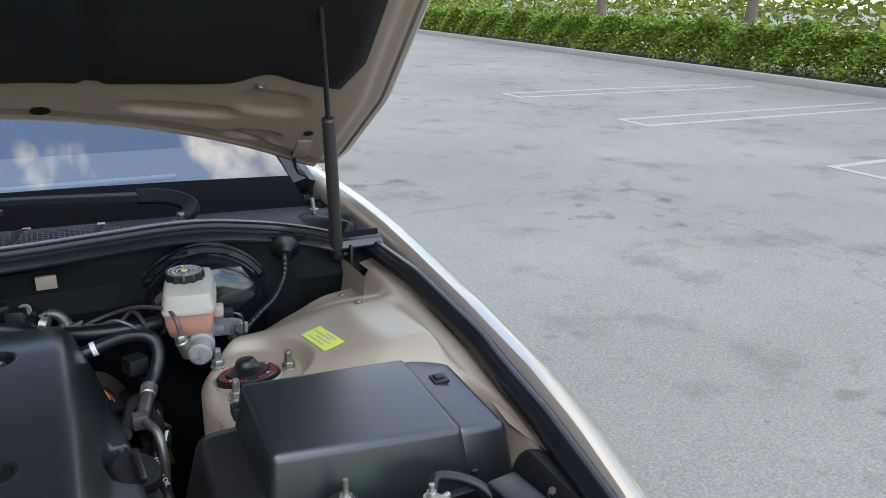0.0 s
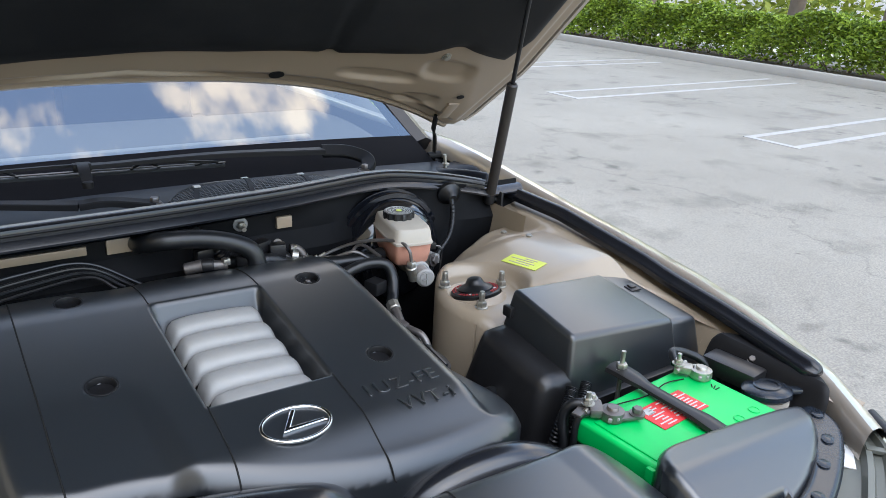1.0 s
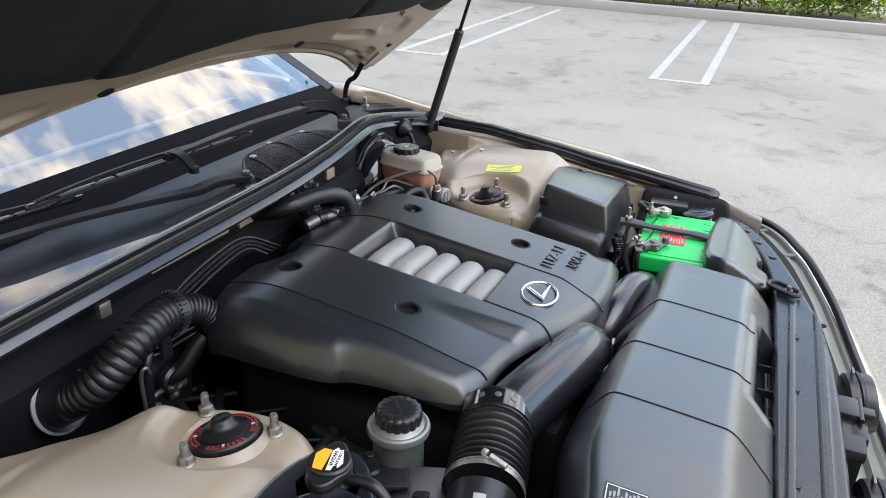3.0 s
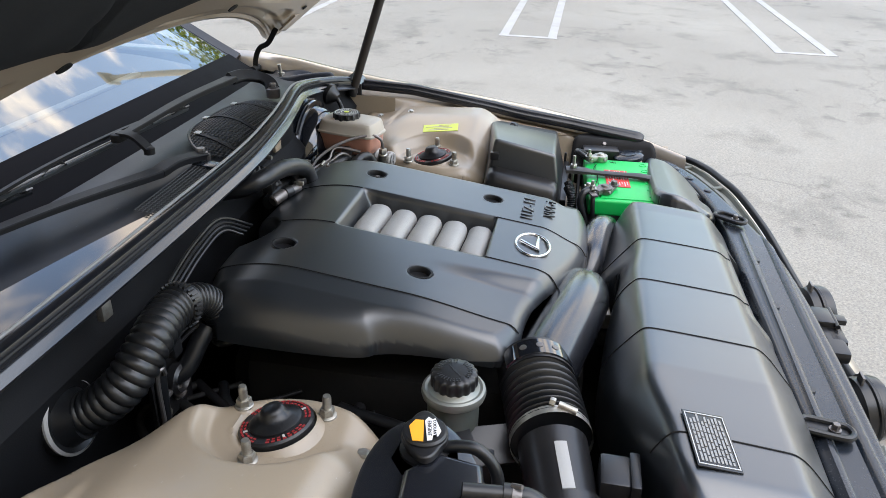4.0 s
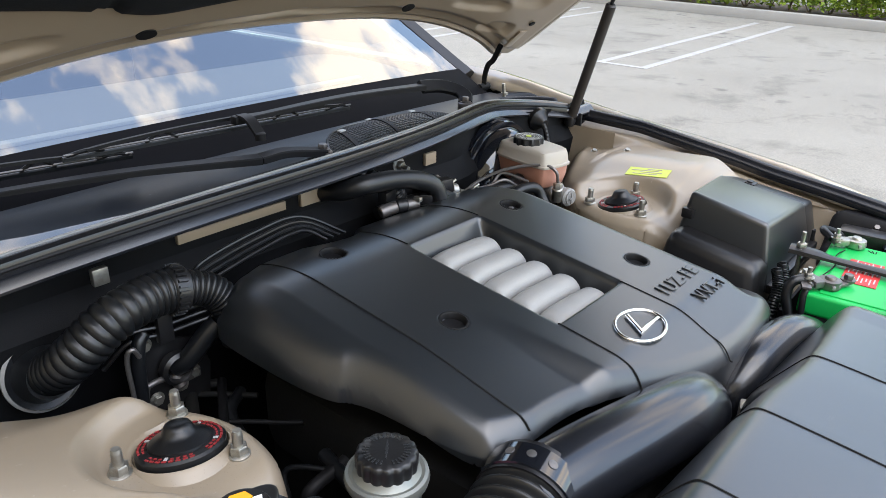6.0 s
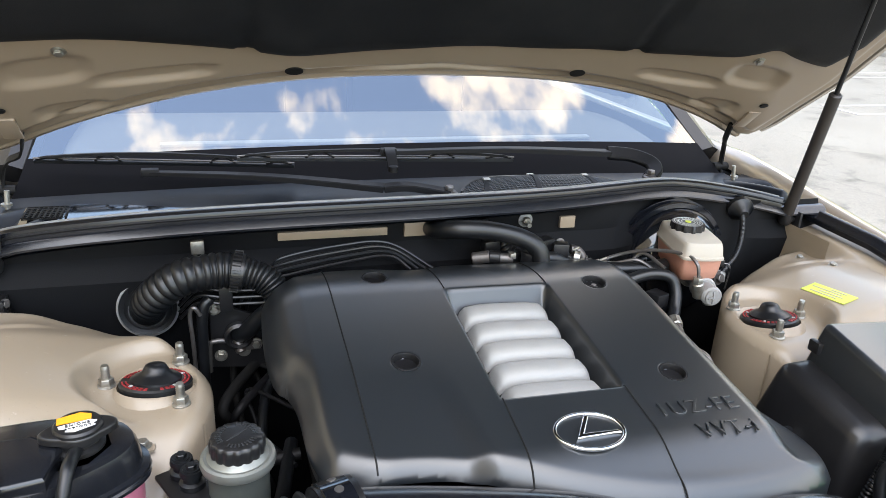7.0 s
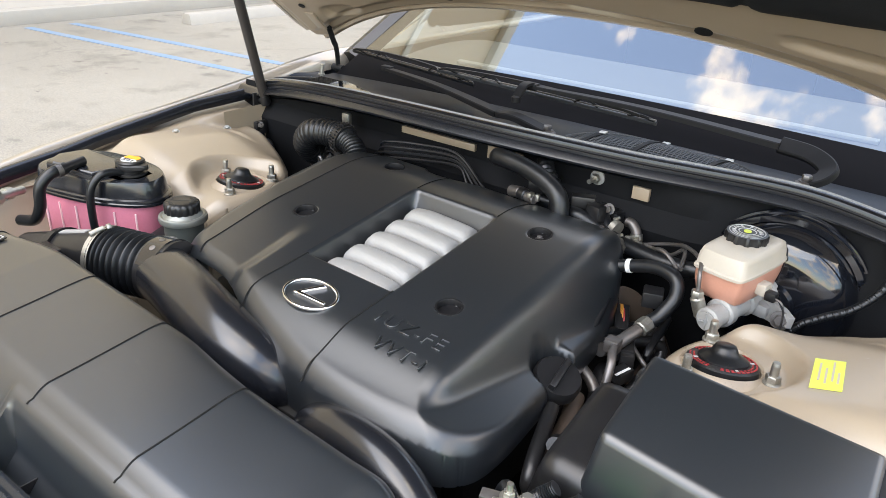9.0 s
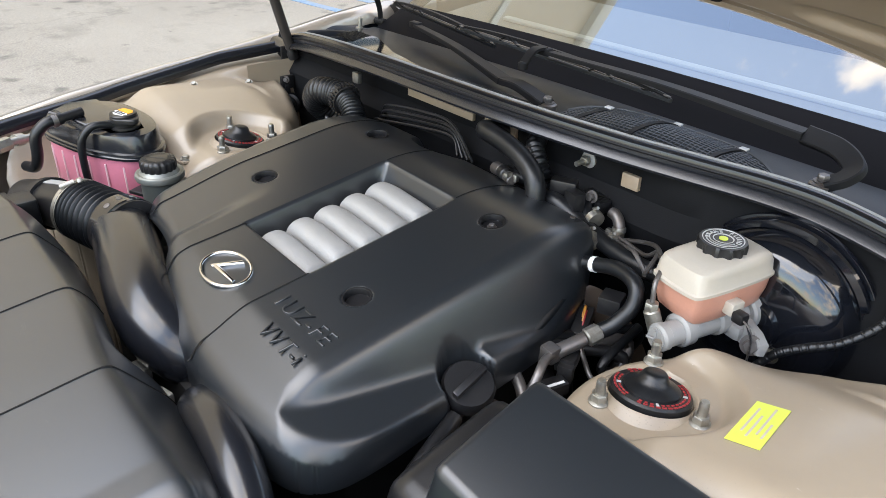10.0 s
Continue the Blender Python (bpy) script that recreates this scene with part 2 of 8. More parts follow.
def scuffed(m, color, coat_rough):
    """Pale scuffs and a softer clear coat over a painted surface."""
    n, l = m.node_tree.nodes, m.node_tree.links
    b = n["Principled BSDF"]
    b.inputs["Coat Roughness"].default_value = coat_rough
    src = b.inputs["Base Color"].links[0].from_socket
    tc = n.new("ShaderNodeTexCoord")
    mp = n.new("ShaderNodeMapping")
    mp.inputs["Scale"].default_value = (1.0, 2.6, 1.0)
    mp.inputs["Rotation"].default_value = (0.0, 0.0, 0.7)
    t = n.new("ShaderNodeTexNoise")
    t.inputs["Scale"].default_value, t.inputs["Detail"].default_value, t.inputs["Roughness"].default_value = 34.0, 9.0, 0.72
    r = n.new("ShaderNodeValToRGB")
    r.color_ramp.elements[0].position, r.color_ramp.elements[1].position = 0.655, 0.70
    r.color_ramp.elements[1].color = (0.55, 0.55, 0.55, 1)
    x = n.new("ShaderNodeMix")
    x.data_type = "RGBA"
    x.inputs[7].default_value = (*color, 1)
    l.new(tc.outputs["Object"], mp.inputs["Vector"]), l.new(mp.outputs["Vector"], t.inputs["Vector"])
    l.new(t.outputs["Fac"], r.inputs["Fac"]), l.new(r.outputs["Color"], x.inputs[0])
    l.new(src, x.inputs[6]), l.new(x.outputs[2], b.inputs["Base Color"])


def specked(m, color, scale, amount):
    """Fine dust and grit lying on a surface, thicker in some places."""
    n, l = m.node_tree.nodes, m.node_tree.links
    b = n["Principled BSDF"]
    src = b.inputs["Base Color"].links[0].from_socket
    tc = n.new("ShaderNodeTexCoord")
    v = n.new("ShaderNodeTexVoronoi")
    v.inputs["Scale"].default_value = scale
    g = n.new("ShaderNodeTexNoise")
    g.inputs["Scale"].default_value, g.inputs["Detail"].default_value = 7.0, 4.0
    size = n.new("ShaderNodeMapRange")
    size.inputs["From Min"].default_value, size.inputs["From Max"].default_value = 0.42, 0.72
    size.inputs["To Min"].default_value, size.inputs["To Max"].default_value = 0.03, 0.26
    less = n.new("ShaderNodeMath")
    less.operation = "LESS_THAN"
    k = n.new("ShaderNodeMath")
    k.operation = "MULTIPLY"
    k.inputs[1].default_value = amount
    x = n.new("ShaderNodeMix")
    x.data_type = "RGBA"
    x.inputs[7].default_value = (*color, 1)
    l.new(tc.outputs["Object"], v.inputs["Vector"]), l.new(tc.outputs["Object"], g.inputs["Vector"])
    l.new(g.outputs["Fac"], size.inputs["Value"])
    l.new(v.outputs["Distance"], less.inputs[0]), l.new(size.outputs[0], less.inputs[1])
    l.new(less.outputs[0], k.inputs[0]), l.new(k.outputs[0], x.inputs[0])
    l.new(src, x.inputs[6]), l.new(x.outputs[2], b.inputs["Base Color"])


specked(M_COVER, (0.08, 0.08, 0.08), 420, 0.22)
specked(M_AIRBOX, (0.08, 0.08, 0.078), 420, 0.22)
specked(M_BLACK, (0.08, 0.08, 0.076), 420, 0.25)
specked(M_RUBBER, (0.045, 0.047, 0.048), 420, 0.25)
specked(M_TAN, (0.16, 0.12, 0.085), 260, 0.3)
scuffed(M_TAN, (0.50, 0.44, 0.37), 0.20)
scuffed(M_AIRBOX, (0.040, 0.040, 0.039), 0.30)
scuffed(M_COWL, (0.11, 0.15, 0.20), 0.1)


def asphalt():
    m = bpy.data.materials.new("aged_asphalt")
    m.use_nodes = True
    n, l = m.node_tree.nodes, m.node_tree.links
    b = n["Principled BSDF"]
    tc = n.new("ShaderNodeTexCoord")

    def tex(scale, detail, rough=0.6):
        t = n.new("ShaderNodeTexNoise")
        t.inputs["Scale"].default_value, t.inputs["Detail"].default_value, t.inputs["Roughness"].default_value = scale, detail, rough
        l.new(tc.outputs["Object"], t.inputs["Vector"])
        return t.outputs["Fac"]

    def ramp(fac, a, b_, ca, cb):
        r = n.new("ShaderNodeValToRGB")
        r.color_ramp.elements[0].position, r.color_ramp.elements[1].position = a, b_
        r.color_ramp.elements[0].color, r.color_ramp.elements[1].color = (*ca, 1), (*cb, 1)
        l.new(fac, r.inputs["Fac"])
        return r.outputs["Color"]

    def mul(a, c):
        x = n.new("ShaderNodeMix")
        x.data_type, x.blend_type = "RGBA", "MULTIPLY"
        x.inputs[0].default_value = 1.0
        l.new(a, x.inputs[6]), l.new(c, x.inputs[7])
        return x.outputs[2]

    base = ramp(tex(0.35, 6), 0.3, 0.7, (0.222, 0.206, 0.176), (0.300, 0.281, 0.242))
    grain = ramp(tex(95, 4, 0.75), 0.34, 0.64, (0.68, 0.68, 0.685), (1.12, 1.115, 1.10))
    blot = ramp(tex(1.7, 8, 0.62), 0.28, 0.46, (0.62, 0.62, 0.62), (1, 1, 1))
    spots = ramp(tex(9.0, 3, 0.5), 0.20, 0.30, (0.35, 0.35, 0.36), (1, 1, 1))
    stones = n.new("ShaderNodeTexVoronoi")
    stones.inputs["Scale"].default_value = 120.0
    l.new(tc.outputs["Object"], stones.inputs["Vector"])
    chip = ramp(stones.outputs["Color"], 0.15, 0.9, (0.88, 0.88, 0.88), (1.13, 1.125, 1.11))
    base = mul(base, chip)
    patch = ramp(tex(0.55, 3, 0.5), 0.52, 0.60, (1, 1, 1), (0, 0, 0))
    drip = ramp(tex(5.5, 2, 0.45), 0.27, 0.42, (0.55, 0.55, 0.56), (1, 1, 1))
    near = n.new("ShaderNodeMix")
    near.data_type, near.blend_type = "RGBA", "SCREEN"
    near.inputs[0].default_value = 1.0
    l.new(patch, near.inputs[6]), l.new(drip, near.inputs[7])
    warp = n.new("ShaderNodeMix")
    warp.data_type, warp.blend_type = "RGBA", "LINEAR_LIGHT"
    warp.inputs[0].default_value = 0.22
    wob = n.new("ShaderNodeTexNoise")
    wob.inputs["Scale"].default_value, wob.inputs["Detail"].default_value = 4.5, 9.0
    l.new(tc.outputs["Object"], wob.inputs["Vector"])
    l.new(tc.outputs["Object"], warp.inputs[6]), l.new(wob.outputs["Color"], warp.inputs[7])
    cells = n.new("ShaderNodeTexVoronoi")
    cells.feature = "DISTANCE_TO_EDGE"
    cells.inputs["Scale"].default_value = 0.21
    l.new(warp.outputs[2], cells.inputs["Vector"])
    crack = ramp(cells.outputs["Distance"], 0.0004, 0.0016, (0.80, 0.80, 0.80), (1, 1, 1))
    col = mul(mul(mul(mul(mul(base, grain), blot), spots), near.outputs[2]), crack)
    l.new(col, b.inputs["Base Color"])
    b.inputs["Roughness"].default_value = 0.88
    bp = n.new("ShaderNodeBump")
    bp.inputs["Strength"].default_value, bp.inputs["Distance"].default_value = 0.25, 0.003
    l.new(tex(95, 4, 0.75), bp.inputs["Height"])
    l.new(bp.outputs["Normal"], b.inputs["Normal"])
    return m


def leaf_material(name, dark, light):
    m = bpy.data.materials.new(name)
    m.use_nodes = True
    n, l = m.node_tree.nodes, m.node_tree.links
    b = n["Principled BSDF"]
    geo = n.new("ShaderNodeNewGeometry")
    mix = n.new("ShaderNodeMix")
    mix.data_type = "RGBA"
    mix.inputs[6].default_value, mix.inputs[7].default_value = (*dark, 1), (*light, 1)
    l.new(geo.outputs["Random Per Island"], mix.inputs[0])
    l.new(mix.outputs[2], b.inputs["Base Color"])
    b.inputs["Roughness"].default_value = 0.45
    tr = n.new("ShaderNodeBsdfTranslucent")
    l.new(mix.outputs[2], tr.inputs["Color"])
    ms = n.new("ShaderNodeMixShader")
    ms.inputs[0].default_value = 0.35
    l.new(b.outputs[0], ms.inputs[1]), l.new(tr.outputs[0], ms.inputs[2])
    l.new(ms.outputs[0], n["Material Output"].inputs["Surface"])
    return m


def glass_material(name="tinted_glass", through=(0.62, 0.68, 0.66, 1)):
    m = bpy.data.materials.new(name)
    m.use_nodes = True
    n, l = m.node_tree.nodes, m.node_tree.links
    n.remove(n["Principled BSDF"])
    fr = n.new("ShaderNodeFresnel")
    fr.inputs["IOR"].default_value = 2.7
    t = n.new("ShaderNodeBsdfTransparent")
    t.inputs["Color"].default_value = through
    g = n.new("ShaderNodeBsdfGlossy")
    g.inputs["Roughness"].default_value = 0.02
    g.inputs["Color"].default_value = (0.95, 0.97, 1.0, 1)
    ms = n.new("ShaderNodeMixShader")
    l.new(fr.outputs[0], ms.inputs[0]), l.new(t.outputs[0], ms.inputs[1]), l.new(g.outputs[0], ms.inputs[2])
    l.new(ms.outputs[0], n["Material Output"].inputs["Surface"])
    return m


M_ASPHALT = asphalt()
M_HEDGE = leaf_material("hedge_leaf", (0.065, 0.115, 0.012), (0.36, 0.48, 0.05))
M_TREELEAF = leaf_material("tree_leaf", (0.12, 0.17, 0.02), (0.42, 0.46, 0.07))
M_GLASS = glass_material()
M_DARKGLASS = glass_material("dark_side_glass", (0.06, 0.065, 0.065, 1))


# ---- mesh tools: every shape is (vertices, faces) in world metres ----
ORIGIN = {}


def thing(name, label, category, at=(0, 0, 0), group="", kind=""):
    ob = new(name)
    ob.empty_display_size = 0.05
    ob.location = at
    ORIGIN[ob.name] = Vector(at)
    return tagged(ob, label, category, group, kind)


def join(shapes):
    vs, fs, off = [], [], 0
    for v, f in shapes:
        v = np.asarray(v, float).reshape(-1, 3)
        vs.append(v)
        fs += [tuple(int(i) + off for i in q) for q in f]
        off += len(v)
    return np.concatenate(vs), fs


def mesh_of(name, shape, mat, origin, sharp=38):
    v, f = join(shape) if isinstance(shape, list) else shape
    v = np.asarray(v, float) - np.array(origin)
    me = bpy.data.meshes.new(name)
    me.from_pydata(v.tolist(), [], f)
    me.validate()
    me.materials.append(mat)
    me.shade_smooth()
    me.set_sharp_from_angle(angle=radians(sharp))
    return me


def part(name, shape, mat, parent, label="", sharp=38):
    o = ORIGIN[parent.name]
    ob = new(name, mesh_of(name, shape, mat, o, sharp))
    ob.parent = parent
    ORIGIN[ob.name] = o
    if label:
        tagged(ob, label)
    return ob


def solid(name, shape, mat, label, category, at=(0, 0, 0), group="", kind="", sharp=38):
    ob = new(name, mesh_of(name, shape, mat, at, sharp))
    ob.location = at
    ORIGIN[ob.name] = Vector(at)
    return tagged(ob, label, category, group, kind)


def from_bm(bm):
    bm.verts.ensure_lookup_table()
    v = np.array([w.co[:] for w in bm.verts])
    f = [tuple(w.index for w in q.verts) for q in bm.faces]
    bm.free()
    return v, f


def moved(shape, m):
    v, f = shape
    v = np.asarray(v, float)
    a = np.array(m)
    flip = np.linalg.det(a[:3, :3]) < 0
    return v @ a[:3, :3].T + a[:3, 3], [tuple(reversed(q)) for q in f] if flip else f


def mirrored(shape):
    v, f = shape
    v = np.asarray(v, float).copy()
    v[:, 0] *= -1
    return v, [tuple(reversed(q)) for q in f]


def box(c, s, bev=0.003, m=None, seg=2):
    bm = bmesh.new()
    bmesh.ops.create_cube(bm, size=1.0)
    for w in bm.verts:
        w.co = Vector((w.co.x * s[0], w.co.y * s[1], w.co.z * s[2]))
    if bev:
        bmesh.ops.bevel(bm, geom=bm.edges[:], offset=min(bev, 0.45 * min(s)), segments=seg, affect="EDGES", profile=0.6)
    bm.normal_update()
    bm.verts.index_update()
    return moved(from_bm(bm), Matrix.Translation(c) @ (m if m else Matrix()))


def prism(outline, z0, z1, bev=0.0, m=None, seg=2):
    bm = bmesh.new()
    a = [bm.verts.new((x, y, z0)) for x, y in outline]
    bm.faces.new(a[::-1])
    b = [bm.verts.new((x, y, z1)) for x, y in outline]
    top = bm.faces.new(b)
    for i in range(len(a)):
        j = (i + 1) % len(a)
        bm.faces.new((a[i], a[j], b[j], b[i]))
    bmesh.ops.recalc_face_normals(bm, faces=bm.faces[:])
    if bev:
        bmesh.ops.bevel(bm, geom=list(top.edges), offset=bev, segments=seg, affect="EDGES", profile=0.6)
    bmesh.ops.triangulate(bm, faces=[q for q in bm.faces if len(q.verts) > 4])
    bm.verts.index_update()
    s = from_bm(bm)
    return moved(s, m) if m else s


def along(p0, p1):
    """A pose at p0 whose z axis points to p1."""
    d = Vector(p1) - Vector(p0)
    return Matrix.Translation(p0) @ d.to_track_quat("Z", "Y").to_matrix().to_4x4()


def lathe(profile, m=None, n=28, caps=True):
    """profile: rows of radius and height."""
    v, f = [], []
    for r, z in profile:
        for i in range(n):
            a = 2 * math.pi * i / n
            v.append((r * math.cos(a), r * math.sin(a), z))
    k = len(profile)
    for j in range(k - 1):
        for i in range(n):
            i2 = (i + 1) % n
            f.append((j * n + i, j * n + i2, (j + 1) * n + i2, (j + 1) * n + i))
    if caps:
        f.append(tuple(range(n - 1, -1, -1)))
        f.append(tuple((k - 1) * n + i for i in range(n)))
    return moved((np.array(v), f), m if m else Matrix())


def rod(p0, p1, r, n=14, r1=None, bev=0.0):
    length = (Vector(p1) - Vector(p0)).length
    r1 = r if r1 is None else r1
    prof = [(r, 0), (r1, length)] if not bev else [(r - bev, 0), (r, bev), (r1, length - bev), (r1 - bev, length)]
    return lathe(prof, along(p0, p1), n)


def spline(points, n):
    p = np.array(points, float)
    p = np.vstack([2 * p[0] - p[1], p, 2 * p[-1] - p[-2]])
    out = []
    segs = len(p) - 3
    for t in np.linspace(0, segs, n):
        i = min(int(t), segs - 1)
        u = t - i
        a, b, c, d = p[i:i + 4]
        out.append(0.5 * (2 * b + (c - a) * u + (2 * a - 5 * b + 4 * c - d) * u ** 2 + (3 * b - a - 3 * c + d) * u ** 3))
    return np.array(out)


def tube(points, r, n=12, steps=40, smooth=True, section=None, caps=True):
    """A tube along points; r: a radius or a function of 0..1; section: rows of (x, y) scaled by r instead of a circle."""
    path = spline(points, steps) if smooth else np.array(points, float)
    steps = len(path)
    rad = r if callable(r) else (lambda s: r)
    sec = section or [(math.cos(2 * math.pi * i / n), math.sin(2 * math.pi * i / n)) for i in range(n)]
    n = len(sec)
    tang = np.gradient(path, axis=0)
    tang /= np.linalg.norm(tang, axis=1)[:, None] + 1e-12
    up = np.array((0, 0, 1.0)) if abs(tang[0][2]) < 0.9 else np.array((0, 1.0, 0))
    v, f = [], []
    x = np.cross(up, tang[0])
    for i in range(steps):
        x = x - tang[i] * (x @ tang[i])
        x /= np.linalg.norm(x) + 1e-12
        y = np.cross(tang[i], x)
        k = rad(i / (steps - 1))
        for a, b in sec:
            v.append(path[i] + k * (a * x + b * y))
    for j in range(steps - 1):
        for i in range(n):
            i2 = (i + 1) % n
            f.append((j * n + i, j * n + i2, (j + 1) * n + i2, (j + 1) * n + i))
    if caps:
        f.append(tuple(range(n - 1, -1, -1)))
        f.append(tuple((steps - 1) * n + i for i in range(n)))
    return np.array(v), f


def loft(rings, closed=True, caps=True):
    n = len(rings[0])
    v = np.array([p for r in rings for p in r], float)
    f = []
    for j in range(len(rings) - 1):
        for i in range(n if closed else n - 1):
            i2 = (i + 1) % n
            f.append((j * n + i, j * n + i2, (j + 1) * n + i2, (j + 1) * n + i))
    if caps and closed:
        f.append(tuple(range(n - 1, -1, -1)))
        f.append(tuple((len(rings) - 1) * n + i for i in range(n)))
    return v, f


def smooth01(a, b, x):
    t = np.clip((x - a) / (b - a), 0, 1)
    return t * t * (3 - 2 * t)


def polygon_distance(px, py, poly):
    """Signed distance to a closed polygon, negative inside."""
    poly = np.array(poly, float)
    d = np.full(px.shape, 1e9)
    inside = np.zeros(px.shape, bool)
    for i in range(len(poly)):
        a, b = poly[i], poly[(i + 1) % len(poly)]
        e = b - a
        t = np.clip(((px - a[0]) * e[0] + (py - a[1]) * e[1]) / (e @ e), 0, 1)
        d = np.minimum(d, np.hypot(px - a[0] - t * e[0], py - a[1] - t * e[1]))
        cond = ((a[1] > py) != (b[1] > py)) & (px < e[0] * (py - a[1]) / (e[1] if e[1] else 1e-12) + a[0])
        inside ^= cond
    return np.where(inside, -d, d)


def rounded(poly, k=3):
    """A closed outline with its corners cut off k times."""
    p = np.array(poly, float)
    for _ in range(k):
        q = np.roll(p, -1, axis=0)
        p = np.stack([0.75 * p + 0.25 * q, 0.25 * p + 0.75 * q], 1).reshape(-1, 2)
    return p


def rim_drop(d, edge):
    """How far a rounded rim has fallen at a distance d in from the outline."""
    return 0.8 * edge * (np.clip(edge - d, 0, edge) / edge) ** 2.4


def field(outline, step, height, bottom=None, edge=0.0, thick=None):
    """A sheet over a closed plan outline; height(x, y, d) with d the distance in from the edge; edge: radius by which its rim rounds down;
    bottom: the height to which the rim is drawn down (a number or function of x, y)."""
    o = np.array(outline, float)
    xs = np.arange(o[:, 0].min() - step, o[:, 0].max() + 2 * step, step)
    ys = np.arange(o[:, 1].min() - step, o[:, 1].max() + 2 * step, step)
    gx, gy = np.meshgrid(xs, ys, indexing="ij")
    sd = polygon_distance(gx, gy, o)
    sx, sy = np.gradient(sd, step)
    out = sd > -0.3 * step
    ln = np.hypot(sx, sy) + 1e-9
    px, py = np.where(out, gx - sx / ln * sd, gx), np.where(out, gy - sy / ln * sd, gy)
    d = np.where(out, 0, -sd)
    z = height(px, py, d)
    if edge:
        edge = edge(px, py) if callable(edge) else edge
        z = z - rim_drop(d, edge)
    use = sd < step * 0.95
    quad = use[:-1, :-1] & use[1:, :-1] & use[:-1, 1:] & use[1:, 1:]
    inner = (sd[:-1, :-1] < 0).astype(int) + (sd[1:, :-1] < 0) + (sd[:-1, 1:] < 0) + (sd[1:, 1:] < 0)
    quad &= inner >= 2
    ids = np.full(gx.shape, -1)
    ii, jj = np.nonzero(quad)
    need = np.zeros(gx.shape, bool)
    for a, b in ((0, 0), (1, 0), (0, 1), (1, 1)):
        need[ii + a, jj + b] = True
    ids[need] = np.arange(need.sum())
    v = np.c_[px[need], py[need], z[need]]
    f = [(int(ids[i, j]), int(ids[i + 1, j]), int(ids[i + 1, j + 1]), int(ids[i, j + 1])) for i, j in zip(ii, jj)]
    if bottom is not None:
        half = {}
        for q in f:
            for a, b in zip(q, q[1:] + q[:1]):
                half[(a, b)] = True
        rim = [(a, b) for a, b in half if (b, a) not in half]
        low = {}
        extra = []
        for a, b in rim:
            for w in (a, b):
                if w not in low:
                    low[w] = len(v) + len(extra)
                    zz = bottom(v[w][0], v[w][1]) if callable(bottom) else bottom
                    extra.append((v[w][0], v[w][1], zz))
        f += [(b, a, low[a], low[b]) for a, b in rim]
        v = np.vstack([v, np.array(extra)])
    bm = bmesh.new()
    verts = [bm.verts.new(p) for p in v]
    for q in f:
        bm.faces.new([verts[i] for i in q])
    bmesh.ops.remove_doubles(bm, verts=bm.verts[:], dist=step * 0.42)
    bm.verts.index_update()
    return from_bm(bm)


def hexnut(c, r, h, axis=(0, 0, 1)):
    return lathe([(r * 0.9, 0), (r, h * 0.15), (r, h * 0.85), (r * 0.88, h)], along(c, Vector(c) + Vector(axis)), 6)


def bolt(c, r=0.008, h=0.007, axis=(0, 0, 1)):
    a = Vector(axis).normalized()
    return join([lathe([(r * 1.5, 0), (r * 1.5, h * 0.25)], along(c, Vector(c) + a), 16), hexnut(Vector(c) + a * h * 0.25, r, h, a)])

# ---- ground and surroundings ----
solid("ground", ([(-2500, -2500, 0), (2500, -2500, 0), (2500, 2500, 0), (-2500, 2500, 0)], [(0, 1, 2, 3)]), M_ASPHALT,
      "aged light grey asphalt of a parking lot with dark stains", "ground", kind="structure")

HAIRPINS = [(5.72, 6.22), (2.76, 3.27), (-0.04, 0.45), (-2.70, -2.22), (-5.44, -4.94), (8.5, 9.0)]
for y0, y1 in HAIRPINS:
    t = thing("parking_line", "worn white double parking line painted on asphalt", "marking", (6.6, y0, 0), "parking lines", "structure")
    for y in (y0, y1):
        part("stripe", box((9.1, y, 0.002), (5.0, 0.088, 0.006), 0), M_LINE, t)
    part("end_stripe", box((6.56, (y0 + y1) / 2, 0.0021), (0.08, y1 - y0 + 0.1, 0.0062), 0), M_LINE, t)

for a, b in (((-7.6, 2.80), (-3.3, 3.22)), ((-7.6, 3.28), (-3.2, 3.70)), ((-9.0, 7.6), (-5.0, 8.4))):
    d = Vector((b[0] - a[0], b[1] - a[1], 0))
    m = Matrix.Rotation(math.atan2(d.y, d.x), 4, "Z")
    solid("access_line", box(((a[0] + b[0]) / 2, (a[1] + b[1]) / 2, 0.002), (d.length, 0.09, 0.006), 0, m), M_BLUE,
          "faded blue accessible parking line on asphalt", "marking", (a[0], a[1], 0), "blue lines", "structure")


TURNED = Matrix.Translation((11.75, 0, 0)) @ Matrix.Rotation(radians(-5), 4, "Z") @ Matrix.Translation((-12.2, 0, 0))


def turned(shape, x=1.0):
    """Lays what stands along the hedge's side askew, as the lot's edge runs."""
    return moved(shape, TURNED) if x > 0 else shape


def kerb(name, x0, x1, y0, y1, label):
    return solid(name, turned(box(((x0 + x1) / 2, (y0 + y1) / 2, 0.07), (x1 - x0, y1 - y0, 0.16), 0.02), x0), M_CONC, label, "kerb", (x0, y0, 0), kind="structure")


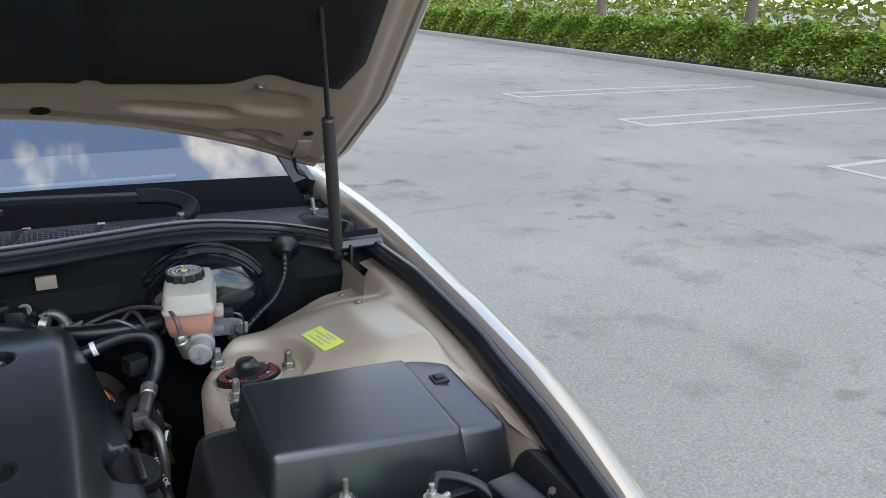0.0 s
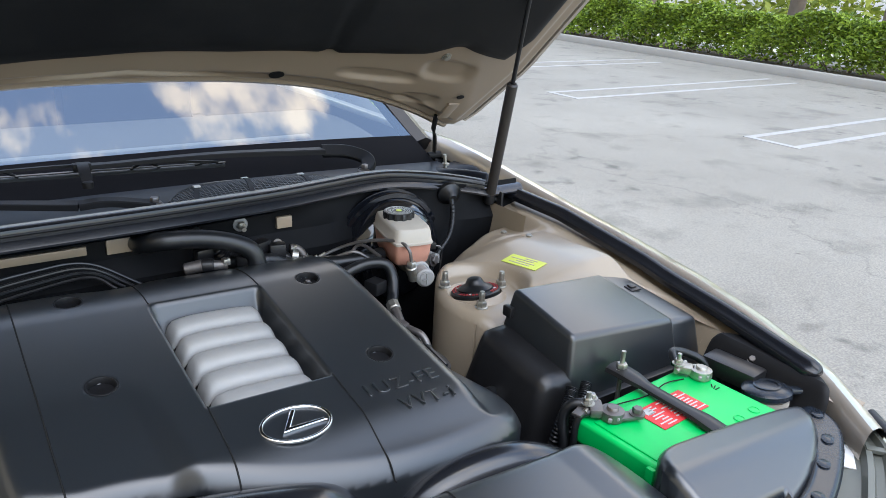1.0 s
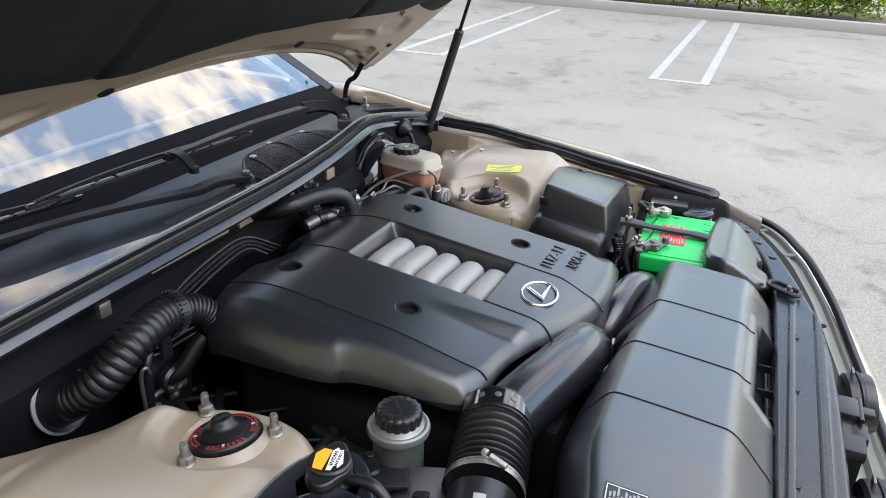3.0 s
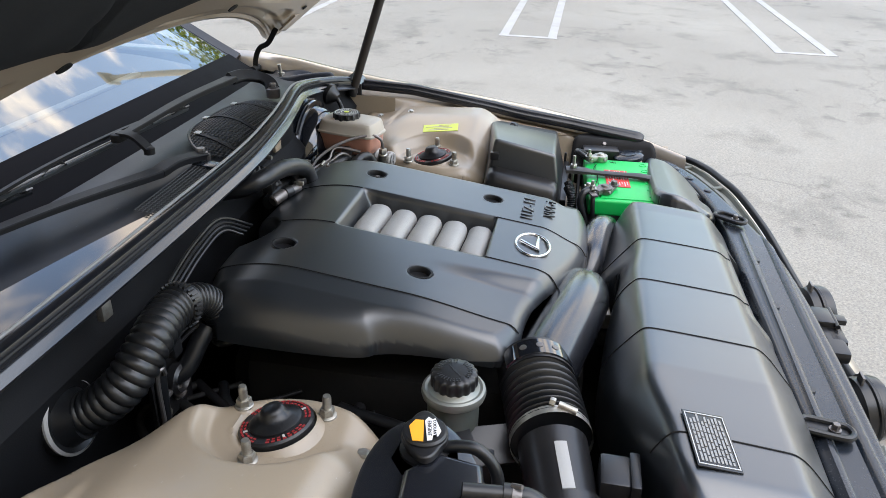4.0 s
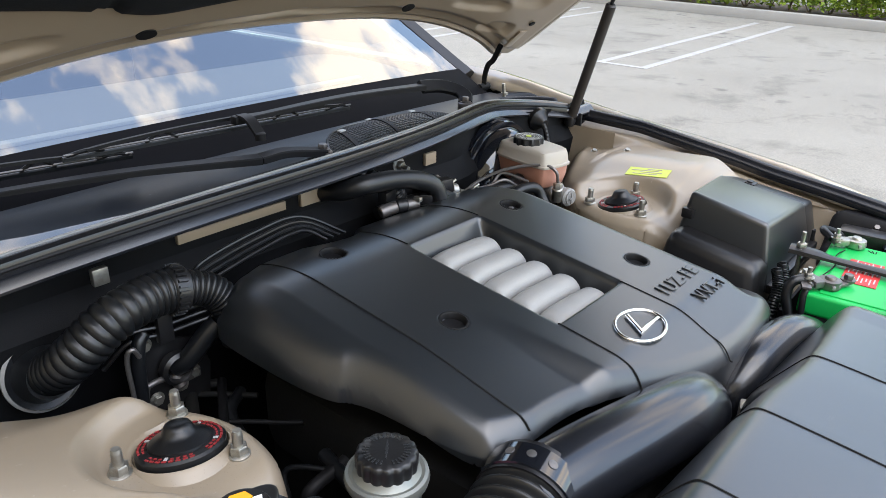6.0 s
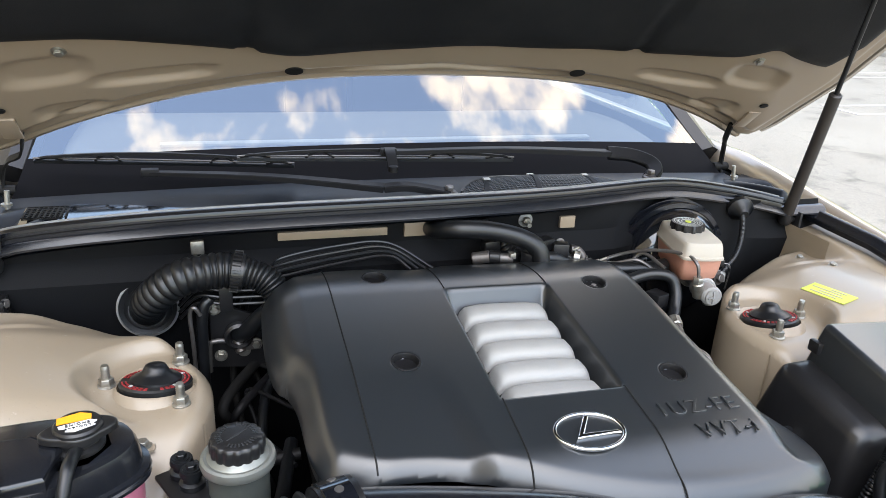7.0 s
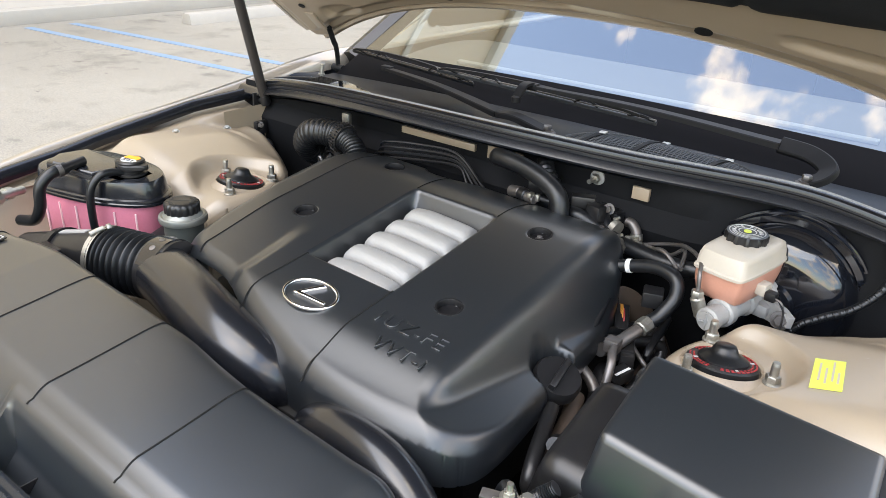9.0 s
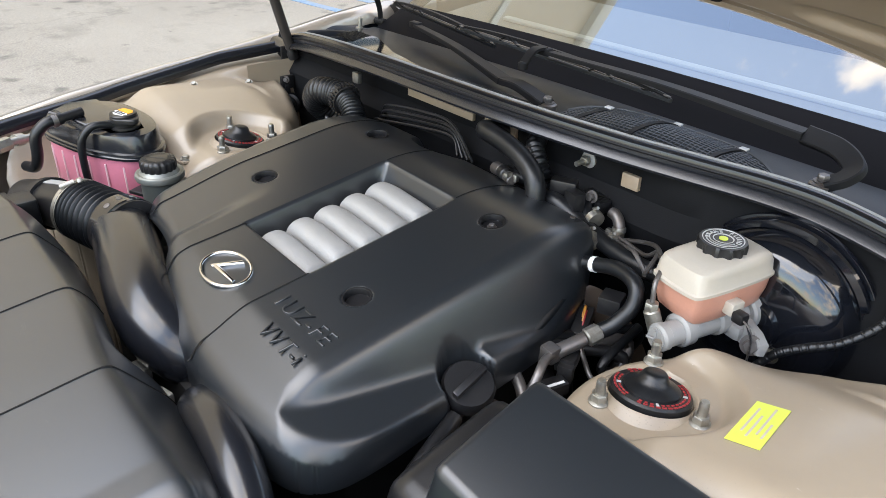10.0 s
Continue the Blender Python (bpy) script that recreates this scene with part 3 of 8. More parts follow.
kerb("kerb_right", 12.2, 12.38, -30, 45, "grey concrete kerb below a clipped hedge")
solid("planting_bed", turned(box((13.2, 7.5, 0.05), (1.62, 75, 0.14), 0.01)), M_SOIL, "brown mulch bed under the hedge", "planting bed", (12.4, 0, 0), kind="structure")
kerb("kerb_left", -7.98, -7.80, -30, 40, "pale concrete kerb of a pavement")
solid("pavement", box((-9.2, 5, 0.07), (2.42, 70, 0.158), 0.01), M_CONC, "pale concrete pavement beside a parking lot", "pavement", (-9, 0, 0), kind="structure")
for y in (1.15, 5.1):
    solid("wheel_stop", prism([(-0.09, 0), (0.09, 0), (0.07, 0.10), (0.05, 0.12), (-0.05, 0.12), (-0.07, 0.10)], -0.9, 0.9, 0.008,
          Matrix.Translation((-6.85, y, 0)) @ Matrix.Rotation(radians(90), 4, "X")), M_CONC, "worn concrete wheel stop with chipped white paint",
          "wheel stop", (-6.85, y, 0), "wheel stops")


def leaves(count, sample, size, seed, up=0.5):
    """Many small folded leaves; sample(rng) gives a place."""
    rng = np.random.default_rng(seed)
    c = sample(rng, count)
    a = rng.normal(size=(count, 3))
    a[:, 2] = np.abs(a[:, 2]) * up
    a /= np.linalg.norm(a, axis=1)[:, None]
    b = np.cross(a, rng.normal(size=(count, 3)))
    b /= np.linalg.norm(b, axis=1)[:, None]
    s = (size * rng.uniform(0.6, 1.3, count))[:, None]
    v = np.stack([c - a * s, c + b * s * 0.45, c + a * s, c - b * s * 0.45], 1).reshape(-1, 3)
    f = [(4 * i, 4 * i + 1, 4 * i + 2, 4 * i + 3) for i in range(count)]
    return v, f


def hedge_sample(y0, y1):
    def go(rng, k):
        y = rng.uniform(y0, y1, k)
        bump = 0.06 * np.sin(y * 2.3) + 0.05 * np.sin(y * 5.1 + 1) + 0.03 * np.sin(y * 11.7)
        x = rng.uniform(12.55, 13.55, k)
        z = (0.16 + 0.84 * rng.uniform(0.0, 1.0, k) ** 0.62) * (1.02 + bump)
        face = rng.random(k) < 0.55
        x = np.where(face, 12.55 + rng.exponential(0.07, k) + 0.10 * np.sin(y * 3.7 + z * 6), x)
        return np.c_[x, y, z]
    return go


for k, (y0, y1) in enumerate(((-2, 4), (4, 9), (9, 15), (15, 24), (24, 40))):
    h = thing("hedge", "dense clipped green hedge with gaps low down", "hedge", (13.05, (y0 + y1) / 2, 0.1), "hedge along the kerb", "stuff")
    part("foliage", turned(leaves(int(3900 * (y1 - y0) / (1 + 0.25 * k)), hedge_sample(y0, y1), 0.046 * (1 + 0.12 * k), 10 + k)), M_HEDGE, h)
    rng = np.random.default_rng(90 + k)
    stems = []
    for y in np.arange(y0, y1, 0.35):
        p = Vector((13.0 + rng.normal() * 0.1, y, 0.1))
        for _ in range(3):
            stems.append(rod(p, p + Vector((rng.normal() * 0.2, rng.normal() * 0.2, 0.55)), 0.012, 5, 0.005))
    part("stems", turned(join(stems)), M_BARK, h)

# a road and trees beyond the hedge; the road's pale colour carries its sunlight
solid("far_road", box((20.5, 10, 0.004), (7, 120, 0.012), 0), M_TRIM, "road beyond the hedge, its sunlight put into a pale colour", "road", (20.5, 0, 0), kind="structure")


def tree(x, y, h, r, seed, spread=2.2):
    rng = np.random.default_rng(seed)
    t = thing("tree", "slender tree with bright yellow-green leaves behind a hedge", "tree", (x, y, 0), "trees beyond the hedge")
    trunk = [tube([(x, y, -0.05), (x + 0.05, y, h * 0.3), (x + 0.1, y + 0.08, h * 0.6), (x + 0.1, y + 0.1, h)], lambda s: r * (1.25 - 0.8 * s), 10, 14)]
    tips = []
    for k in range(9):
        a = rng.uniform(0, 6.28)
        z0 = h * rng.uniform(0.38, 0.85)
        e = Vector((x + math.cos(a) * spread * rng.uniform(0.5, 0.9), y + math.sin(a) * spread * rng.uniform(0.5, 0.9), z0 + rng.uniform(0.4, 1.4)))
        trunk.append(tube([(x + 0.08, y + 0.05, z0), (Vector((x, y, z0)) + e) / 2 + Vector((0, 0, 0.15)), e], lambda s: r * 0.4 * (1 - 0.8 * s), 6, 8))
        tips.append(e)
    part("trunk", trunk, M_BARK, t)

    def go(g, n):
        c = np.array(tips + [Vector((x, y, h))])[g.integers(0, len(tips) + 1, n)]
        return c + g.normal(size=(n, 3)) * np.array((0.75, 0.75, 0.5))
    part("crown", leaves(2600, go, 0.10, seed + 1), M_TREELEAF, t)


for k, (x, y, h, r) in enumerate(((15.6, 6.4, 5.5, 0.10), (16.2, 8.7, 6.0, 0.16), (15.4, 3.4, 5.5, 0.11), (17, 13.5, 6, 0.14), (16, 18.5, 6, 0.13), (16.2, -1.5, 6, 0.14))):
    tree(x, y, h, r, 200 + k)


def wild(x0, x1, y0, y1, z1):
    def go(rng, k):
        y = rng.uniform(y0, y1, k)
        top = z1 * (0.55 + 0.3 * np.sin(y * 0.7) ** 2 + 0.2 * np.sin(y * 1.9 + 1) ** 2)
        return np.c_[rng.uniform(x0, x1, k), y, top * rng.uniform(0, 1, k) ** 0.7]
    return go


shrubs = thing("far_shrubs", "bright overgrown shrubs beyond the road", "shrubs", (26, 15, 0), kind="stuff")
part("foliage", leaves(26000, wild(24.5, 28.5, -25, 60, 4.0), 0.20, 5), M_TREELEAF, shrubs)

lamp = thing("street_lamp", "tan concrete lamp post with a square lamp head", "street lamp", (13.3, 2.1, 0))
part("post", tube([(13.3, 2.1, 0), (13.3, 2.1, 9.3)], lambda s: 0.13 - 0.05 * s, 12, 4, smooth=False), M_STUCCO, lamp)
part("lamp_head", [box((13.2, 2.1, 9.35), (0.6, 0.36, 0.14), 0.03), box((13.3, 2.1, 9.25), (0.2, 0.2, 0.3), 0.02)], M_STUCCO, lamp)

# shop building that the windscreen mirrors
shop = thing("shop_building", "tan stucco shop building with dark storefront windows", "building", (-14, 5, 0))
part("wall", [box((-14.0, 8, 6.25), (8, 60, 12.5), 0.02)], M_STUCCO, shop)
part("roof", [box((-14.0, 8, 12.7), (8.6, 60.6, 0.5), 0.04), box((-14.0, 8, 4.2), (8.3, 60.3, 0.35), 0.04), box((-14.0, 8, 8.6), (8.2, 60.2, 0.25), 0.04)], M_TRIM, shop)
for k in range(7):
    w = part("window", box((-9.97, -14 + 7 * k, 1.7), (0.10, 4.6, 2.6), 0.01), M_SHOPGLASS, shop)
    for o in (-2.3, 0, 2.3):
        part("window_frame", box((-9.94, -14 + 7 * k + o, 1.7), (0.14, 0.08, 2.7), 0.01), M_TRIM, w)

# ---- car body ----
car = thing("car", "champagne saloon car with its bonnet open", "car", (0, 0, 0))
# outline of the wing's top edge, by the car's length: y, half width, height
EDGE = [(-0.60, 0.755, 0.835), (-0.52, 0.805, 0.848), (-0.47, 0.828, 0.858), (-0.345, 0.845, 0.884), (-0.21, 0.858, 0.904), (-0.10, 0.863, 0.916),
        (0.0, 0.868, 0.927), (0.10, 0.872, 0.935), (0.22, 0.874, 0.948), (0.34, 0.868, 0.966), (0.45, 0.845, 0.992), (0.55, 0.825, 1.01)]


def edge_at(y):
    e = np.array(EDGE)
    return np.interp(y, e[:, 0], e[:, 1]), np.interp(y, e[:, 0], e[:, 2])


def wing(sign):
    rings = []
    for y in np.linspace(-0.60, 0.75, 46):
        x, z = edge_at(min(y, 0.55))
        arch = 0.0
        if abs(y - 0.02) < 0.36:
            arch = math.sqrt(0.36 ** 2 - (y - 0.02) ** 2)
        low = max(0.22, 0.30 + arch)
        side = [(x - 0.050, z - 0.045), (x - 0.048, z - 0.022), (x - 0.040, z - 0.008), (x - 0.030, z - 0.002), (x - 0.010, z - 0.005), (x + 0.003, z - 0.011),
                (x + 0.013, z - 0.02), (x + 0.022, z - 0.05), (x + 0.032, z - 0.14), (0.905, min(z - 0.22, 0.70)), (0.912, max(low, 0.60)), (0.905, low), (0.86, low)]
        rings.append([(sign * a, y, b) for a, b in side])
    v, f = loft(rings, closed=False)
    return (v, f) if sign < 0 else (v, [tuple(reversed(q)) for q in f])


def seal_height(y):
    return np.interp(y, [-0.5, -0.17, 0.12, 0.34], [0.860, 0.890, 0.934, 0.947])


def seal_x(y):
    return np.interp(y, [-0.5, -0.3, -0.1, 0.1, 0.3], [0.762, 0.793, 0.810, 0.800, 0.782])


TOWER = rounded([(0.815, 0.245), (0.70, 0.225), (0.60, 0.194), (0.545, 0.173), (0.497, 0.138), (0.450, 0.091), (0.417, 0.039), (0.406, -0.020), (0.414, -0.068), (0.432, -0.108), (0.454, -0.155), (0.486, -0.215),
                 (0.52, -0.30), (0.60, -0.345), (0.70, -0.36), (0.80, -0.37)], 3)


def tower_height(x, y, d):
    x = np.abs(x)
    r = np.hypot(x - 0.478, y)
    out = smooth01(-0.015, 0.06, (x - 0.478) + 0.45 * np.maximum(y, 0) + 0.1 * np.minimum(y, 0))
    z = 0.861 + 0.026 * out * smooth01(0.076, 0.098, r) * (1 - 0.78 * smooth01(0.09, 0.19, y)) + 0.024 * smooth01(0.52, 0.68, x) * (1 - 0.15 * smooth01(0.09, 0.19, y))
    z = z - 0.045 * smooth01(0.60, 0.42, x) * smooth01(0.10, 0.19, y) - 0.07 * np.clip(y - 0.005, -0.06, 0.09) * out * smooth01(0.076, 0.102, r)
    z = z - 0.004 * smooth01(0.053, 0.045, r) + 0.0018 * smooth01(0.005, 0.0, np.abs(r - 0.0505))
    z = z - 0.16 * smooth01(-0.07, -0.26, y) * smooth01(0.83, 0.72, x)
    z = z + 0.005 * smooth01(0.135, 0.150, y + 0.15 * (x - 0.65)) * smooth01(0.60, 0.66, x)
    flange = seal_height(y) - 0.022
    k = smooth01(0.735 + 0.03 * smooth01(-0.10, -0.25, y), 0.765 + 0.02 * smooth01(-0.10, -0.25, y), x)
    return z * (1 - k) + flange * k


for sign, side in ((1, "right"), (-1, "left")):
    f = part("wing_panel", wing(sign), M_BODY, car, "champagne painted front wing")
    tw = field(TOWER, 0.004, tower_height, 0.42, 0.020)
    part("strut_tower", tw if sign > 0 else mirrored(tw), M_TAN, car, "tan painted inner wing with strut tower")
    gut = [[(sign * a, y, b) for a, b in ((seal_x(y) - 0.03 + 0.022 * float(smooth01(-0.26, -0.33, np.float64(y))), seal_height(y) - 0.03), (seal_x(y) + 0.02, seal_height(y) - 0.022), (edge_at(y)[0] - 0.052, edge_at(y)[1] - 0.05),
            (edge_at(y)[0] - 0.046, edge_at(y)[1] - 0.024))] for y in np.linspace(-0.56, 0.42, 30)]
    gv, gf = loft(gut, closed=False)
    part("wing_gutter", (gv, gf) if sign < 0 else (gv, [tuple(reversed(q)) for q in gf]), M_TAN, car)
    wall_rings = [[(sign * 0.722, y, 0.928 - 0.015 * smooth01(0.27, 0.31, y)), (sign * 0.716, y, 0.88 - 0.04 * smooth01(0.29, 0.20, y)), (sign * 0.705, y, 0.80), (sign * 0.70, y, 0.66)] for y in np.linspace(0.15, 0.305, 9)]
    wv, wf = loft(wall_rings, closed=False)
    part("inner_wing_wall", (wv, wf) if sign > 0 else (wv, [tuple(reversed(q)) for q in wf]), M_TAN, car)
    pts = [(sign * seal_x(y), y, seal_height(y)) for y in np.linspace(-0.495, 0.31, 22)]
    part("wing_seal", tube(pts, lambda s: 0.0135 * min(1.0, 0.45 + (60 * s) ** 0.5 * 0.5), steps=140, section=[(-1.15, -0.8), (-1.25, -0.1), (-1.0, 0.55), (-0.45, 0.95), (0.15, 0.95), (0.55, 0.62), (0.7, 0.30), (1.2, 0.22), (1.4, -0.1), (1.35, -0.8)]), M_SEAL, car, "black rubber weather strip", 70)

# cabin and rear body, closed and simple
cab = []
for y, zr, xr, zw, xw in ((0.72, 1.00, 0.74, 0.99, 0.80), (1.42, 1.40, 0.585, 1.0, 0.86), (1.95, 1.435, 0.60, 1.0, 0.88), (2.6, 1.40, 0.575, 1.0, 0.87), (3.15, 1.06, 0.66, 1.02, 0.85)):
    cab.append((y, zr, xr, zw, xw))
roof_rings = [[(-xr, y, zr - 0.02), (-xr * 0.6, y, zr + 0.012), (0, y, zr + 0.022), (xr * 0.6, y, zr + 0.012), (xr, y, zr - 0.02), (xr - 0.02, y, zr - 0.05), (0, y, zr - 0.02), (-xr + 0.02, y, zr - 0.05)]
              for y, zr, xr, zw, xw in cab[1:4]]
part("roof", loft(roof_rings), M_BODY, car)
for sign in (1, -1):
    part("pillar", tube([(sign * 0.755, 0.60, 0.985), (sign * 0.70, 0.95, 1.19), (sign * 0.61, 1.36, 1.38), (sign * 0.595, 1.5, 1.41)], 0.032, 8, 24,
                        section=[(-1, -0.5), (-0.8, 0.4), (0, 0.8), (0.9, 0.5), (1, -0.4), (0, -0.7)]), M_BLACK, car, "black windscreen pillar")
    part("pillar", tube([(sign * 0.58, 2.55, 1.39), (sign * 0.64, 2.95, 1.2), (sign * 0.70, 3.15, 1.04)], 0.05, 8, 16), M_BODY, car)
    sw = [[(sign * (0.80 if y < 0.8 else 0.86), y, 0.99) , (sign * np.interp(y, [0.72, 1.42, 2.6, 3.15], [0.745, 0.60, 0.59, 0.68]), y, np.interp(y, [0.72, 1.42, 1.95, 2.6, 3.15], [1.01, 1.38, 1.415, 1.38, 1.05]))]
          for y in np.linspace(0.74, 3.12, 24)]
    part("side_window", loft(sw, closed=False), M_DARKGLASS, car)
    door = []
    for y in np.linspace(0.75, 4.15, 40):
        arch = math.sqrt(max(0.0, 0.36 ** 2 - (y - 2.87) ** 2))
        low = 0.24 + arch * 1.15
        taper = 0.10 * smooth01(3.2, 4.15, y)
        door.append([(sign * (a - taper), y, b) for a, b in ((0.80, 0.985), (0.85, 0.985), (0.885, 0.93), (0.905, 0.75), (0.912, max(low, 0.58)), (0.90, low), (0.85, low))])
    dv, df = loft(door, closed=False)
    part("body_side", (dv, df) if sign < 0 else (dv, [tuple(reversed(q)) for q in df]), M_BODY, car)
    for y in (0.02, 2.87):
        m = Matrix.Translation((sign * 0.80, y, 0.325)) @ Matrix.Rotation(radians(90), 4, "Y")
        wheel = part("wheel", lathe([(0.20, -0.09), (0.21, 0.07), (0.205, 0.09), (0.06, 0.085 if sign > 0 else 0.03), (0.05, 0.09)], m, 32), M_ALU, car, "silver alloy wheel")
        part("tyre", lathe([(0.205, -0.10), (0.30, -0.105), (0.322, -0.08), (0.325, 0), (0.322, 0.08), (0.30, 0.105), (0.205, 0.10)], m, 40, caps=False), M_TYRE, wheel)
part("boot", field(rounded([(-0.80, 3.1), (-0.72, 3.1), (0.72, 3.1), (0.80, 3.1), (0.80, 3.2), (0.79, 3.98), (0.78, 4.1), (0.66, 4.1), (-0.66, 4.1), (-0.78, 4.1), (-0.79, 3.98), (-0.80, 3.2)], 2), 0.03, lambda x, y, d: 1.04 - 0.02 * (x / 0.8) ** 2 - 0.04 * (y - 3.1), 0.3, 0.05), M_BODY, car)
part("floor_pan", box((0, 1.6, 0.26), (1.66, 4.9, 0.04), 0.01), M_DARK, car)
part("dashboard", field(rounded([(-0.70, 0.66), (-0.60, 0.66), (0.60, 0.66), (0.70, 0.66), (0.70, 0.76), (0.70, 1.05), (0.70, 1.15), (0.60, 1.15), (-0.60, 1.15), (-0.70, 1.15), (-0.70, 1.05), (-0.70, 0.76)], 2), 0.02, lambda x, y, d: 0.975 + 0.035 * np.sin((y - 0.6) * 5), 0.5, 0.04), M_DASH, car, "pale grey dashboard top")
part("defroster_slot", box((0, 0.735, 1.002), (1.0, 0.018, 0.008), 0.003, Matrix.Rotation(radians(8), 4, "X")), M_EDGE, car)
part("dash_well", box((0, 0.60, 0.93), (1.4, 0.14, 0.02), 0.004), M_DARK, car)
part("rear_window", loft([[(-0.57, 2.6, 1.40), (0.57, 2.6, 1.40)], [(-0.64, 3.12, 1.05), (0.64, 3.12, 1.05)]], closed=False), M_DARKGLASS, car)
for x in (-0.36, 0.36):
    part("seat", [box((x, 1.75, 0.62), (0.5, 0.55, 0.22), 0.06), box((x, 2.05, 0.92), (0.48, 0.16, 0.62), 0.06), box((x, 2.07, 1.26), (0.26, 0.1, 0.16), 0.04)], M_CABIN, car)


# windscreen
def glass_foot(x):
    return 0.434 + 0.056 * (x / 0.7) ** 2


def glass_point(x, s):
    """s metres up the slope from the foot."""
    y = glass_foot(x) + s * 0.86
    return (x, y, 0.971 - 0.028 * (x / 0.7) ** 2 + s * 0.50 + 0.02 * s * (1 - s))


def glass_sheet(s0, s1, lift):
    rings = []
    for s in np.linspace(s0, s1, 14):
        half = np.interp(s, [0, 0.12, 1.0], [0.745, 0.725, 0.575])
        rings.append([np.array(glass_point(x, s)) + np.array((0, -0.5, 0.86)) * lift for x in np.linspace(-half, half, 29)])
    return loft(rings, closed=False)


ws = part("windscreen", glass_sheet(0.0, 1.02, 0.0), M_GLASS, car, "tinted windscreen mirroring sky and clouds")
ws.visible_shadow = False
part("black_border", glass_sheet(0.0, 0.13, 0.004), M_FRIT, car, "black border along the foot of the windscreen")

# cowl between weather strip and windscreen
SEALLINE = [(-0.735, 0.268, 0.972), (-0.66, 0.258, 0.990), (-0.5, 0.238, 1.008), (-0.3, 0.230, 1.016), (0.0, 0.236, 1.017), (0.20, 0.262, 1.013),
            (0.32, 0.284, 1.012), (0.42, 0.306, 1.010), (0.50, 0.320, 1.003), (0.60, 0.318, 0.988), (0.66, 0.292, 0.980), (0.70, 0.266, 0.974)]
SL = spline(SEALLINE, 80)


def seal_y(x):
    return np.interp(x, SL[:, 0], SL[:, 1])


def seal_z(x):
    return np.interp(x, SL[:, 0], SL[:, 2])


def cowl_z(x, y):
    """Height of the cowl panel at a plan point."""
    y0, y1 = float(seal_y(x)) + 0.012, glass_foot(x) + 0.02
    z0, z1 = float(seal_z(x)) - 0.040, glass_point(x, 0.02)[2] + 0.012
    q = min(1.0, max(0.0, (y - y0) / (y1 - y0)))
    return z0 + (z1 - z0) * q + 0.006 * math.sin(math.pi * q)


cowl_rings = []
for x in np.linspace(-0.745, 0.745, 61):
    y0, y1 = seal_y(x) + 0.012, glass_foot(x) + 0.02
    z0, z1 = seal_z(x) - 0.040, glass_point(x, 0.02)[2] + 0.012
    row = []
    for s in np.linspace(0, 1, 12):
        dip = 0.006 * math.sin(math.pi * s)
        row.append((x, y0 + (y1 - y0) * s, z0 + (z1 - z0) * s + dip))
    cowl_rings.append(row)
cv, cf = loft(cowl_rings, closed=False)
part("cowl_panel", (cv, [tuple(reversed(q)) for q in cf]), M_COWL, car, "weathered black cowl panel")
strip = []
for x in np.linspace(-0.70, -0.06, 40):
    y0 = float(seal_y(x)) + 0.016
    y1 = max(y0 + 0.004, float(np.interp(x, [-0.70, -0.60, -0.45, -0.25, -0.06], [0.445, 0.425, 0.355, 0.308, 0.262])))
    strip.append([(x, y0 + (y1 - y0) * q, cowl_z(x, y0 + (y1 - y0) * q) + 0.004 + (0.0 if q < 1 else -0.006)) for q in (0, 0.25, 0.5, 0.75, 0.98, 1.0)])
sv, sf = loft(strip, closed=False)
part("cowl_front_panel", (sv, [tuple(reversed(q)) for q in sf]), M_GLOSS, car, "smooth gloss black strip behind the weather strip")
vent = [box((0, 0, 0), (0.066, 0.003, 0.002), 0, Matrix.Translation((-0.660, 0.372 + 0.0075 * k, cowl_z(-0.660, 0.372 + 0.0075 * k) + 0.0065))) for k in range(8)]
vent += [box((0, 0, 0), (0.003, 0.056, 0.002), 0, Matrix.Translation((-0.692 + 0.008 * k, 0.398, cowl_z(-0.66, 0.398) + 0.007))) for k in range(9)]
tagged(part("cowl_vent", vent, M_DARK, car, "small black vent mesh"), kind="stuff")
for sign in (1, -1):
    part("cowl_end", field(rounded([(sign * 0.64, 0.345), (sign * 0.70, 0.305), (sign * 0.79, 0.33), (sign * 0.805, 0.46), (sign * 0.80, 0.585), (sign * 0.755, 0.575), (sign * 0.70, 0.475)], 2), 0.006,
         lambda x, y, d: 0.962 + 0.012 * np.sin(np.abs(x) * 75 + y * 40) * smooth01(0.5, 0.36, y) - 0.030 * smooth01(0.045, 0.025, np.hypot(np.abs(x) - 0.755, y - 0.535)), 0.90, 0.014), M_COWL, car, "moulded glossy black end of the cowl")
    part("cowl_stud", [rod((sign * 0.734, 0.465, 0.955), (sign * 0.731, 0.468, 0.992), 0.0045, 10), lathe([(0.009, 0), (0.009, 0.004)], Matrix.Translation((sign * 0.734, 0.465, 0.966)), 14)], M_ZINC, car)
part("cowl_seal", tube([(x, y + 0.002, z) for x, y, z in SEALLINE], 0.0085, steps=110, section=[(-1.0, -1.6), (-1.05, -0.3), (-0.8, 0.45), (-0.2, 0.8), (0.4, 0.8), (0.9, 0.35), (1.0, -0.5), (0.9, -1.6)]), M_SEAL, car, "black rubber cowl weather strip")
# thin black beads put in for the shade of the grooves beside the bulb
for dy, dz, r in ((-0.0068, -0.0035, 0.0026), (0.0110, 0.0, 0.0022)):
    part("seal_groove_shade", tube([(x, y + dy, z + dz) for x, y, z in SEALLINE], r, 6, steps=110), M_MATTE, car)
part("cowl_edge", tube([(x, y + 0.0145, z + 0.005) for x, y, z in SEALLINE], 0.0024, 8, steps=110), M_RINGDARK, car, "thin grey line along the edge of the cowl")
FW = 0.254
fw_rings = []
